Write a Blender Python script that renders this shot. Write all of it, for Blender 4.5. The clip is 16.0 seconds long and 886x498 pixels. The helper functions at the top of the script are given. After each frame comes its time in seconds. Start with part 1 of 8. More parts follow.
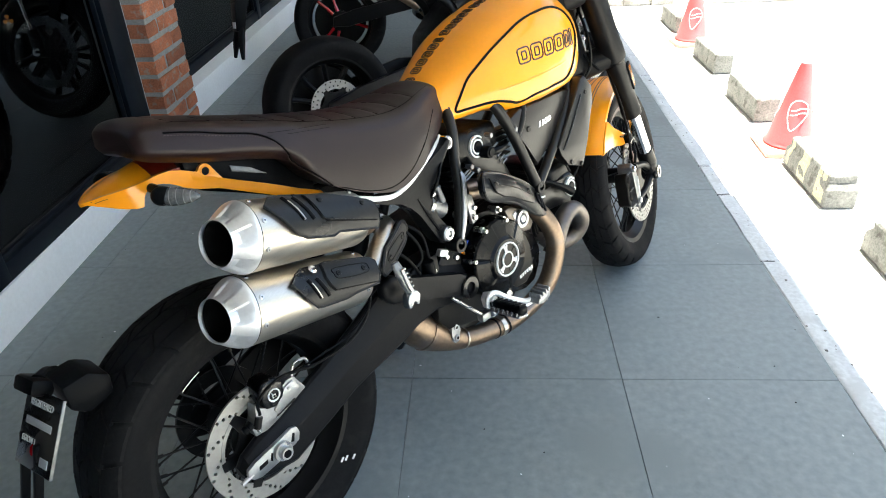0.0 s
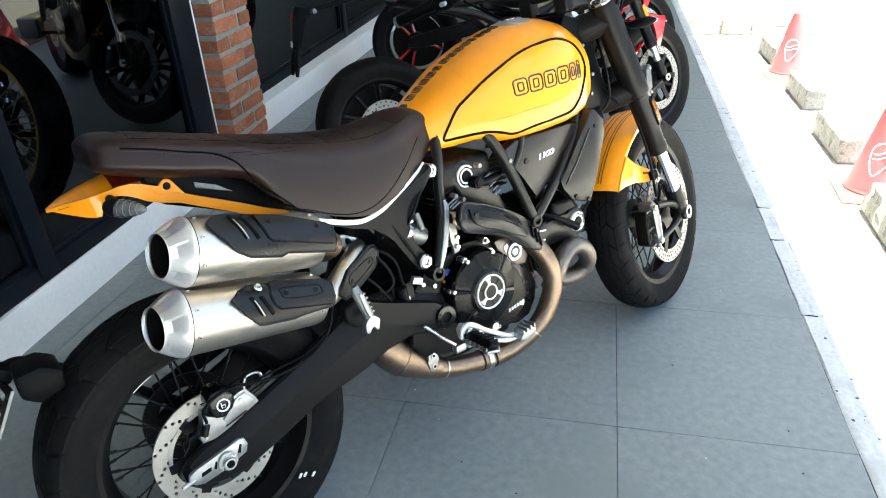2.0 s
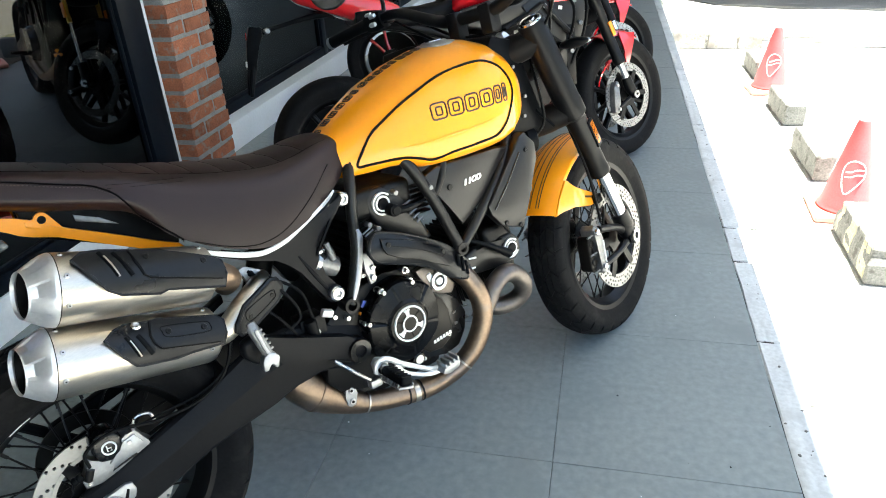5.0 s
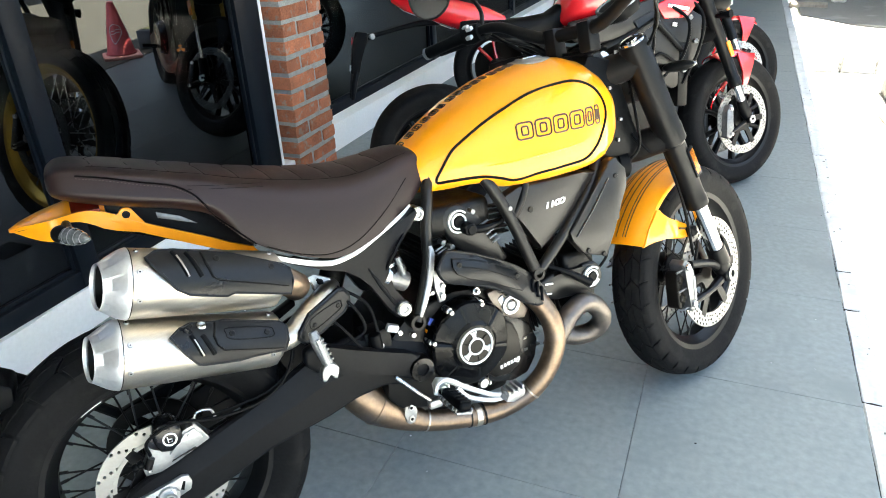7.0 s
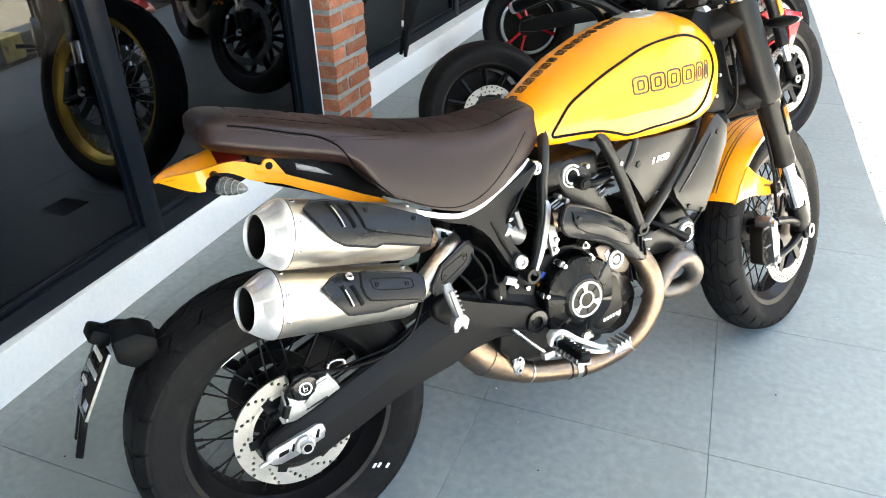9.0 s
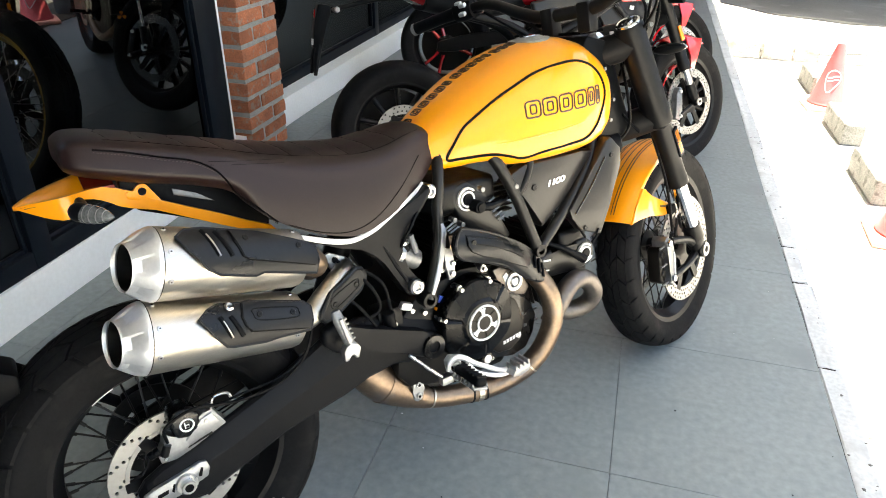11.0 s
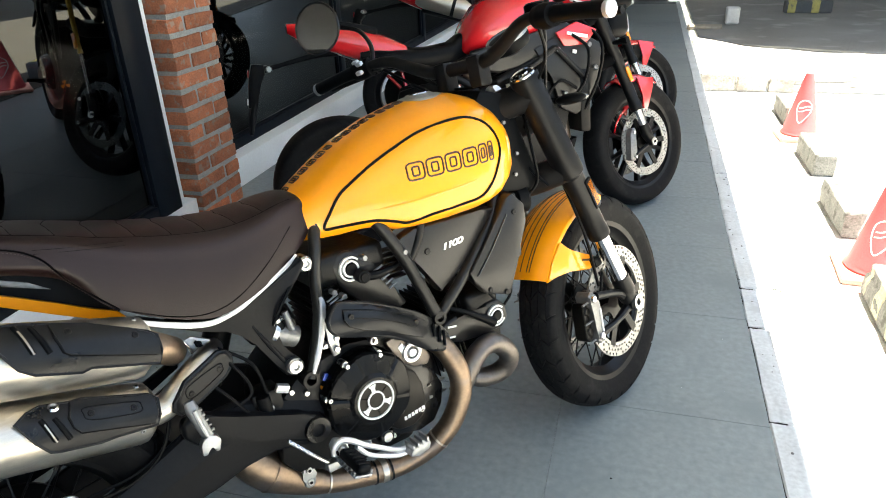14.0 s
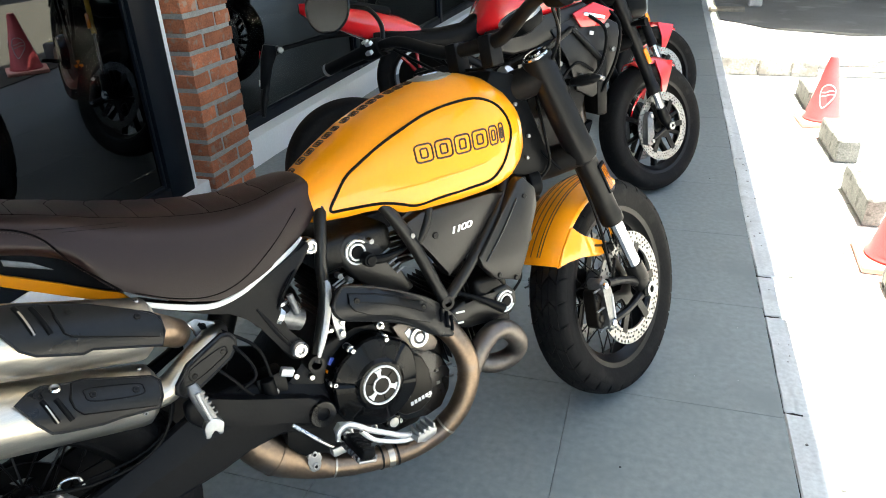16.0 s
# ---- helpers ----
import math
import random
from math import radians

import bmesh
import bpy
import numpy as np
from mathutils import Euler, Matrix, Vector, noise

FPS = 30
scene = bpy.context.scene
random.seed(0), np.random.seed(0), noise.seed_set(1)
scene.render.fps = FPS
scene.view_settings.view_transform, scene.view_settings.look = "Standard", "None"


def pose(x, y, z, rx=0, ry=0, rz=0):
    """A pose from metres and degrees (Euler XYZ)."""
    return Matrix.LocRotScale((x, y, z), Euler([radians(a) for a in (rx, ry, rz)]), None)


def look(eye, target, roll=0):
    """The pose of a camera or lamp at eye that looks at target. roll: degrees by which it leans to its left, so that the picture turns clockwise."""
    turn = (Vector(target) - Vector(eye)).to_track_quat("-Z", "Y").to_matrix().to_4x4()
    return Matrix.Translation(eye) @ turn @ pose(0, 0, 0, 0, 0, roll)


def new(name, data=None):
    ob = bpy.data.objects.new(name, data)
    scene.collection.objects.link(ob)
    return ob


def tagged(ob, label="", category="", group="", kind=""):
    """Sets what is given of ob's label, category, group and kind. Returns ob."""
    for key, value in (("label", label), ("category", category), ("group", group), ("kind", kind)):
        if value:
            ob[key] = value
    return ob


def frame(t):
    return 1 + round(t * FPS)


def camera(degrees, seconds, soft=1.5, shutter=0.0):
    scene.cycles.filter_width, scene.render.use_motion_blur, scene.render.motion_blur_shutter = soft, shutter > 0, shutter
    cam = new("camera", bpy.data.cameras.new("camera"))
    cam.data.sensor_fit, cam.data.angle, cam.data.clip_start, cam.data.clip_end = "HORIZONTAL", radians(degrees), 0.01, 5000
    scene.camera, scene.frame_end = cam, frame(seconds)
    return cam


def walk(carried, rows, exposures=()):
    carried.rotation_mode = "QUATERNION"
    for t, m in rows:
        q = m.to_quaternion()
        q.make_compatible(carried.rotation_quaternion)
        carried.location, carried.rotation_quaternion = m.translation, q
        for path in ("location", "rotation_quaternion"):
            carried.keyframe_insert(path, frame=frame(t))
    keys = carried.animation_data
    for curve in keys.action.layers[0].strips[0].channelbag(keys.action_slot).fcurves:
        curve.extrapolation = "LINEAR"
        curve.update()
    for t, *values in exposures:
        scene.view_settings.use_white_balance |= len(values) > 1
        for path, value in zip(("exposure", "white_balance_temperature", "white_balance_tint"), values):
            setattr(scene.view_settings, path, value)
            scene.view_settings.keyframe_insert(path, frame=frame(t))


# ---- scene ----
cam = camera(66.0, 16.0, soft=1.0)
PATH = [
    (0, (0.422, 0.469, 1.318), (0.308, 2.175, 0.28), -2.3),
    (0.5, (0.444, 0.569, 1.328), (0.289, 2.269, 0.286), -2.1),
    (1, (0.518, 0.57, 1.326), (0.189, 2.261, 0.309), -2.8),
    (1.5, (0.655, 0.523, 1.311), (0.218, 2.194, 0.303), -1.8),
    (2, (0.693, 0.521, 1.325), (0.289, 2.216, 0.343), -2.7),
    (2.5, (0.713, 0.516, 1.334), (0.317, 2.241, 0.403), -4.0),
    (3, (0.728, 0.506, 1.338), (0.323, 2.257, 0.461), -3.3),
    (3.5, (0.752, 0.503, 1.339), (0.385, 2.263, 0.463), -3.3),
    (4, (0.779, 0.497, 1.329), (0.406, 2.236, 0.414), -3.7),
    (4.2, (0.788, 0.518, 1.326), (0.422, 2.246, 0.388), -4.3),
    (6.3, (1.009, 0.734, 1.316), (0.325, 2.367, 0.385), -1.7),
    (6.5, (1.004, 0.721, 1.321), (0.269, 2.337, 0.4), -2.6),
    (7, (0.914, 0.703, 1.329), (0.213, 2.333, 0.406), -2.5),
    (7.5, (0.757, 0.626, 1.325), (0.158, 2.252, 0.326), -4.5),
    (8, (0.665, 0.582, 1.321), (-0.104, 2.1, 0.271), -5.0),
    (8.5, (0.647, 0.584, 1.32), (-0.111, 2.096, 0.252), -2.9),
    (9, (0.658, 0.58, 1.327), (0.014, 2.176, 0.307), -1.7),
    (9.5, (0.685, 0.572, 1.332), (0.106, 2.215, 0.349), -1.2),
    (9.7, (0.694, 0.574, 1.332), (0.151, 2.228, 0.346), -0.8),
    (11.8, (0.799, 0.713, 1.33), (0.345, 2.416, 0.384), 0.8),
    (12, (0.847, 0.738, 1.333), (0.354, 2.445, 0.414), -0.6),
    (12.5, (0.917, 0.792, 1.33), (0.409, 2.488, 0.4), -0.6),
    (13, (0.935, 0.798, 1.331), (0.4, 2.49, 0.408), -2.1),
    (13.5, (0.941, 0.812, 1.331), (0.429, 2.507, 0.401), -2.4),
    (14, (0.954, 0.813, 1.339), (0.443, 2.537, 0.464), -2.2),
    (14.5, (0.97, 0.821, 1.329), (0.502, 2.533, 0.408), -2.4),
    (15, (0.982, 0.827, 1.33), (0.506, 2.544, 0.421), -2.7),
    (15.5, (0.977, 0.831, 1.33), (0.471, 2.537, 0.418), -3.8),
    (16, (0.963, 0.839, 1.327), (0.412, 2.53, 0.412), -2.3),
]
# stops, white balance and tint along the clip
EXPOSURES = [(0.0, 2.52, 6900, 2), (0.5, 2.48, 6880, 2), (1.0, 2.56, 6850, 1), (2.0, 2.76, 6800, 1), (3.0, 2.64, 6620, -1), (4.0, 2.46, 6680, 0), (6.5, 2.96, 6950, 1), (7.5, 3.26, 6950, 1), (8.5, 3.48, 7000, 3), (9.0, 3.51, 7300, 4), (9.5, 3.4, 7500, 6), (12.0, 2.63, 7750, 5), (14.0, 2.53, 7350, 3), (16.0, 2.44, 7080, 2)]
walk(cam, [(t, look(eye, target, roll)) for t, eye, target, roll in PATH], EXPOSURES)

# ---- light ----
SUN_EL, SUN_AZ = 79.0, 35.0          # height, and bearing from +x towards +y
world = bpy.data.worlds.new("sky")
scene.world = world
world.use_nodes = True
wn = world.node_tree
sky = wn.nodes.new("ShaderNodeTexSky")
sky.sky_type, sky.sun_disc = "NISHITA", False
sky.sun_elevation, sky.sun_rotation = radians(SUN_EL), radians(90 - SUN_AZ)
sky.air_density, sky.dust_density, sky.ozone_density = 1.0, 2.0, 1.0
wn.links.new(sky.outputs[0], wn.nodes["Background"].inputs[0])
wn.nodes["Background"].inputs[1].default_value = 0.10
sun = new("sun", bpy.data.lights.new("sun", "SUN"))
sun.data.energy, sun.data.angle, sun.data.color = 5.0, radians(0.6), (1.0, 0.95, 0.88)
sun_dir = Vector((math.cos(radians(SUN_EL)) * math.cos(radians(SUN_AZ)), math.cos(radians(SUN_EL)) * math.sin(radians(SUN_AZ)), math.sin(radians(SUN_EL))))
sun.matrix_world = look(sun_dir * 20, (0, 0, 0))


# ---- materials ----
def mat(name, color, rough=0.5, metal=0.0, vary=0.12, scale=8.0, fine=120.0, bump=0.0, coat=0.0, rvary=0.08, trans=0.0, emit=0.0, island=0.0, aniso=(1, 1, 1), second=None, spec=0.5):
    """A surface with coarse and fine variation in colour and gloss, and fine relief."""
    m = bpy.data.materials.new(name)
    m.use_nodes = True
    n, lk = m.node_tree.nodes, m.node_tree.links
    p = n["Principled BSDF"]
    tc = n.new("ShaderNodeTexCoord")
    mp = n.new("ShaderNodeMapping")
    mp.inputs["Scale"].default_value = aniso
    lk.new(n.new("ShaderNodeNewGeometry").outputs["Position"] if island else tc.outputs["Object"], mp.inputs[0])
    big, small = n.new("ShaderNodeTexNoise"), n.new("ShaderNodeTexNoise")
    for tex, sc, det in ((big, scale, 4.0), (small, fine, 2.0)):
        tex.inputs["Scale"].default_value, tex.inputs["Detail"].default_value = sc, det
        lk.new(mp.outputs[0], tex.inputs["Vector"])
    add = n.new("ShaderNodeMath")
    add.operation = "ADD"
    lk.new(big.outputs[0], add.inputs[0])
    lk.new(small.outputs[0], add.inputs[1])
    ramp = n.new("ShaderNodeMapRange")
    ramp.inputs["From Min"].default_value, ramp.inputs["From Max"].default_value = 0.65, 1.35
    ramp.inputs["To Min"].default_value, ramp.inputs["To Max"].default_value = 1 - vary, 1 + vary
    lk.new(add.outputs[0], ramp.inputs["Value"])
    mul = n.new("ShaderNodeVectorMath")
    mul.operation = "SCALE"
    mul.inputs[0].default_value = color[:3]
    lk.new(ramp.outputs[0], mul.inputs["Scale"])
    col = mul.outputs[0]
    if second:
        mix = n.new("ShaderNodeMix")
        mix.data_type = "RGBA"
        edge = n.new("ShaderNodeMapRange")
        edge.inputs["From Min"].default_value, edge.inputs["From Max"].default_value = 0.56, 0.66
        blot = n.new("ShaderNodeTexNoise")
        blot.inputs["Scale"].default_value, blot.inputs["Detail"].default_value = scale * 1.7, 6.0
        lk.new(mp.outputs[0], blot.inputs["Vector"])
        lk.new(blot.outputs[0], edge.inputs["Value"])
        lk.new(edge.outputs[0], mix.inputs[0])
        lk.new(col, mix.inputs[6])
        mix.inputs[7].default_value = (*second[:3], 1)
        col = mix.outputs[2]
    if island:
        info, hsv = n.new("ShaderNodeObjectInfo"), n.new("ShaderNodeHueSaturation")
        mr = n.new("ShaderNodeMapRange")
        mr.inputs["To Min"].default_value, mr.inputs["To Max"].default_value = 1 - island, 1 + island
        lk.new(info.outputs["Random"], mr.inputs["Value"])
        lk.new(mr.outputs[0], hsv.inputs["Value"])
        lk.new(col, hsv.inputs["Color"])
        col = hsv.outputs[0]
    lk.new(col, p.inputs["Base Color"])
    rr = n.new("ShaderNodeMapRange")
    rr.inputs["From Min"].default_value, rr.inputs["From Max"].default_value = 0.3, 0.7
    rr.inputs["To Min"].default_value, rr.inputs["To Max"].default_value = max(0.0, rough - rvary), min(1.0, rough + rvary)
    lk.new(big.outputs[0], rr.inputs["Value"])
    lk.new(rr.outputs[0], p.inputs["Roughness"])
    p.inputs["Metallic"].default_value = metal
    p.inputs["Specular IOR Level"].default_value = spec
    if coat:
        p.inputs["Coat Weight"].default_value, p.inputs["Coat Roughness"].default_value = coat, 0.04
    if trans:
        p.inputs["Transmission Weight"].default_value = trans
    if emit:
        p.inputs["Emission Strength"].default_value = emit
        p.inputs["Emission Color"].default_value = (*color[:3], 1)
    if bump:
        bp = n.new("ShaderNodeBump")
        bp.inputs["Strength"].default_value, bp.inputs["Distance"].default_value = bump, 0.002
        lk.new(small.outputs[0], bp.inputs["Height"])
        lk.new(bp.outputs[0], p.inputs["Normal"])
    return m


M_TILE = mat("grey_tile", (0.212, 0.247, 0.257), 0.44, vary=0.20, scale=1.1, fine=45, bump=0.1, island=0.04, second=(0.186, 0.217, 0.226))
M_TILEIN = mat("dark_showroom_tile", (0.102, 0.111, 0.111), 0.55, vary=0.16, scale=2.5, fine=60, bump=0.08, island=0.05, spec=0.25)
M_GROUT = mat("grout", (0.18, 0.198, 0.204), 0.9, vary=0.3, scale=5)
M_CONC = mat("pale_concrete", (0.70, 0.69, 0.66), 0.9, vary=0.25, scale=3, fine=90, bump=0.35, second=(0.58, 0.57, 0.54))
# yard tan pushed close to black, so the sunlit ground reads dim indoors
M_YARD = mat("dimmed_tan_concrete", (0.034, 0.031, 0.024), 0.9, vary=0.25, scale=2, fine=90, bump=0.3, second=(0.040, 0.037, 0.028))
M_STRIP = mat("painted_strip", (0.56, 0.60, 0.62), 0.7, vary=0.18, scale=6, fine=80, bump=0.25, second=(0.48, 0.515, 0.53))
M_BLOCK = mat("concrete_block", (0.17, 0.173, 0.168), 0.95, vary=0.45, scale=12, fine=110, bump=0.8, second=(0.085, 0.085, 0.08))
M_BLOCKY = mat("worn_yellow_paint", (0.50, 0.47, 0.33), 0.9, vary=0.3, scale=7, fine=100, bump=0.8, second=(0.30, 0.29, 0.26))
M_DIRT = mat("dusty_broken_concrete", (0.36, 0.345, 0.325), 0.95, vary=0.4, scale=4, fine=60, bump=1.0, second=(0.26, 0.245, 0.225))
# dark tone carries part of the far shade
M_ASPHALT = mat("shade_toned_asphalt", (0.21, 0.206, 0.195), 0.8, vary=0.35, scale=1.5, fine=150, bump=0.4, second=(0.30, 0.295, 0.28))
M_WHITE = mat("white_plaster", (0.85, 0.885, 0.91), 0.6, vary=0.05, scale=4, fine=70, bump=0.3)
# enclosing walls and ceiling: shade put into the colour to keep rooms dim
M_WALL = mat("darkened_wall", (0.10, 0.10, 0.10), 0.85, vary=0.1, scale=2)
M_PALEWALL = mat("pale_bounce_wall", (0.52, 0.51, 0.48), 0.85, vary=0.12, scale=1.5)
M_CEIL = mat("canopy_soffit", (0.31, 0.31, 0.30), 0.8, vary=0.08, scale=2)
M_FRAME = mat("dark_aluminium", (0.006, 0.009, 0.014), 0.4, 0.0, spec=0.13, vary=0.15, scale=6)
M_BRICK = mat("orange_brick", (0.42, 0.150, 0.076), 0.88, vary=0.38, scale=16, fine=150, bump=1.0, island=0.30, second=(0.36, 0.25, 0.19))
M_MORTAR = mat("grey_mortar", (0.33, 0.345, 0.34), 0.95, vary=0.25, scale=18, fine=140, bump=0.8)
M_YELLOW = mat("yellow_lacquer", (0.98, 0.340, 0.010), 0.3, vary=0.03, scale=3, coat=0.6, rvary=0.03, spec=0.2)
M_RED = mat("red_lacquer", (0.62, 0.010, 0.018), 0.25, vary=0.05, scale=3, coat=1.0, rvary=0.03)
M_BLACKP = mat("black_plastic", (0.0036, 0.0041, 0.0049), 0.42, spec=0.07, vary=0.25, scale=12, bump=0.12)
M_BLACKG = mat("black_gloss", (0.005, 0.005, 0.0055), 0.26, vary=0.2, scale=10, coat=0.15, spec=0.35)
M_CLUTCH = mat("black_cast_lacquer", (0.0030, 0.0031, 0.0034), 0.24, spec=0.17, vary=0.2, scale=20)
M_RIM = mat("black_rim", (0.0045, 0.0045, 0.005), 0.38, spec=0.22, vary=0.2, scale=10)
M_PANEL = mat("dark_satin_panel", (0.013, 0.012, 0.0115), 0.36, spec=0.36, vary=0.15, scale=10, bump=0.1)
M_TUBE = mat("frame_tube_paint", (0.0105, 0.0102, 0.0100), 0.36, spec=0.30, vary=0.15, scale=20)
M_PIPE = mat("grey_exhaust_steel", (0.165, 0.145, 0.13), 0.48, 1.0, vary=0.2, scale=9, fine=90, second=(0.13, 0.115, 0.11), bump=0.08)
M_SHIELD = mat("slate_black_plastic", (0.0055, 0.0062, 0.0075), 0.34, spec=0.23, vary=0.2, scale=12, bump=0.12)
M_CALIPER = mat("grey_caliper", (0.20, 0.205, 0.21), 0.42, 0.7, vary=0.2, scale=30, bump=0.15)
# darker copy of the brake steel, for bikes in the dim showroom
M_DIMDISC = mat("dimmed_brake_steel", (0.10, 0.10, 0.10), 0.45, 0.7, vary=0.1, scale=20)
M_SMOKE = mat("smoky_lens", (0.085, 0.092, 0.096), 0.10, spec=0.6, vary=0.5, scale=120, fine=300, bump=0.3, coat=0.6)
M_BLACKM = mat("black_frame_paint", (0.0065, 0.0065, 0.007), 0.38, 0.0, spec=0.18, vary=0.2, scale=20)
M_ARM = mat("dark_grey_cast_paint", (0.0064, 0.0068, 0.0079), 0.42, spec=0.12, vary=0.22, scale=14, bump=0.15)
M_ENGINE = mat("engine_black", (0.0038, 0.0038, 0.0038), 0.40, 0.1, spec=0.22, vary=0.3, scale=30, bump=0.3)
M_BRONZE = mat("bronze_cover", (0.008, 0.0065, 0.005), 0.40, 0.1, spec=0.22, vary=0.2, scale=20)
M_RUBBER = mat("tyre_rubber", (0.0080, 0.0081, 0.0088), 0.72, spec=0.10, vary=0.3, scale=14, fine=140, bump=0.25, second=(0.014, 0.0138, 0.0136))
M_SEAT = mat("brown_leather", (0.0148, 0.0077, 0.0078), 0.40, spec=0.26, vary=0.12, scale=9, fine=420, bump=0.10, rvary=0.03)
M_STITCH = mat("brown_stitching", (0.026, 0.016, 0.013), 0.7, vary=0.2, scale=90)
M_THREAD = mat("dark_seam", (0.0022, 0.0016, 0.0016), 0.9, spec=0.05)
M_STEEL = mat("brushed_steel", (0.53, 0.49, 0.43), 0.36, 1.0, vary=0.14, scale=5, fine=120, aniso=(1, 1, 14), rvary=0.07, second=(0.50, 0.45, 0.38))
M_CAP = mat("satin_aluminium", (0.74, 0.75, 0.77), 0.46, 0.85, vary=0.08, scale=10)
M_HEADER = mat("heat_tinted_steel", (0.245, 0.180, 0.130), 0.43, 1.0, vary=0.2, scale=7, fine=90, second=(0.22, 0.18, 0.16), bump=0.08)
M_ALU = mat("cast_aluminium", (0.38, 0.39, 0.40), 0.45, 0.9, vary=0.15, scale=25, bump=0.15)
M_CHROME = mat("chrome", (0.75, 0.75, 0.76), 0.1, 1.0, vary=0.05, scale=10, rvary=0.04)
M_BOLT = mat("zinc_bolt", (0.55, 0.55, 0.55), 0.3, 1.0, vary=0.1, scale=40)
M_DISC = mat("brake_steel", (0.36, 0.355, 0.335), 0.42, 0.7, vary=0.08, scale=20)
M_WHITEP = mat("white_paint", (0.78, 0.78, 0.76), 0.45, vary=0.04, scale=10)
M_PRINT = mat("dark_brown_print", (0.045, 0.018, 0.008), 0.4, vary=0.05)
M_LENS = mat("clear_lens", (0.75, 0.78, 0.78), 0.12, trans=0.55, vary=0.04, scale=60)
M_AMBER = mat("amber_reflector", (0.85, 0.25, 0.01), 0.2, vary=0.1, scale=80, coat=0.5)
M_TAIL = mat("red_tail_lens", (0.16, 0.010, 0.004), 0.35, vary=0.15, scale=20, spec=0.3)
M_GOLD = mat("gold_anodised", (0.50, 0.30, 0.04), 0.34, 0.6, vary=0.1, scale=15)
M_BLUE = mat("blue_paint", (0.02, 0.06, 0.35), 0.35, vary=0.1, coat=0.6)
M_CONE = mat("red_cone_plastic", (0.70, 0.105, 0.115), 0.5, vary=0.12, scale=10, bump=0.1)
M_CONEBASE = mat("faded_cone_base", (0.72, 0.32, 0.26), 0.6, vary=0.15, scale=10)
M_MIRROR = mat("mirror_glass", (0.85, 0.85, 0.86), 0.02, 1.0, vary=0.01, rvary=0.01)
M_BARRIER = mat("faded_black_paint", (0.085, 0.09, 0.095), 0.8, vary=0.3, scale=9, bump=0.3)
M_STRIPE = mat("yellow_marking", (0.42, 0.36, 0.12), 0.8, vary=0.3, scale=12, second=(0.22, 0.20, 0.12))
M_WOOD = mat("weathered_board", (0.34, 0.30, 0.24), 0.85, vary=0.25, scale=5, aniso=(8, 1, 1), bump=0.4)


def glass_mat():
    m = bpy.data.materials.new("window_glass")
    m.use_nodes = True
    n, lk = m.node_tree.nodes, m.node_tree.links
    p = n["Principled BSDF"]
    # grey tint dims what lies behind; the low IOR below nearly removes reflections
    p.inputs["Base Color"].default_value = (0.32, 0.33, 0.335, 1)
    p.inputs["Transmission Weight"].default_value = 1.0
    p.inputs["Roughness"].default_value = 0.0
    p.inputs["IOR"].default_value = 1.07
    return m


M_GLASS = glass_mat()


# ---- mesh tools ----
def part(name, bm, material, parent=None, label="", m=None, sharp=35):
    """Links a bmesh as one mesh object, under a thing or under a part of it."""
    me = bpy.data.meshes.new(name)
    bmesh.ops.recalc_face_normals(bm, faces=bm.faces)
    bm.to_mesh(me)
    bm.free()
    me.polygons.foreach_set("use_smooth", [True] * len(me.polygons))
    me.set_sharp_from_angle(angle=radians(sharp))
    me.materials.append(material)
    ob = new(name, me)
    if parent:
        ob.parent = parent
    if m is not None:
        ob.matrix_basis = m
    if label:
        ob["label"] = label
    return ob


def again(ob, name, m, parent=None):
    """Another object on the same mesh."""
    o = new(name, ob.data)
    o.parent = parent or ob.parent
    o.matrix_basis = m
    return o


def thing(name, m, label, category, group="", kind=""):
    ob = new(name)
    ob.empty_display_size = 0.1
    ob.matrix_basis = m
    return tagged(ob, label, category, group, kind)


def box(bm, x0, x1, y0, y1, z0, z1, bevel=0.0, seg=2):
    r = bmesh.ops.create_cube(bm, size=1.0)
    for v in r["verts"]:
        v.co = Vector(((x0 + x1) / 2 + v.co.x * (x1 - x0), (y0 + y1) / 2 + v.co.y * (y1 - y0), (z0 + z1) / 2 + v.co.z * (z1 - z0)))
    if bevel:
        es = list({e for v in r["verts"] for e in v.link_edges})
        bmesh.ops.bevel(bm, geom=es, offset=bevel, segments=seg, affect="EDGES", profile=0.5)
    return bm


def spline(pts, n=6, closed=False):
    """A smooth line through the points."""
    p = [Vector(q) for q in pts]
    out, k = [], len(p)
    for i in range(k if closed else k - 1):
        a = p[(i - 1) % k] if closed or i > 0 else p[0] * 2 - p[1]
        b, c = p[i], p[(i + 1) % k]
        d = p[(i + 2) % k] if closed or i + 2 < k else c * 2 - b
        for j in range(n):
            t = j / n
            out.append(0.5 * ((2 * b) + (c - a) * t + (2 * a - 5 * b + 4 * c - d) * t * t + (3 * b - a - 3 * c + d) * t ** 3))
    if not closed:
        out.append(p[-1])
    return out


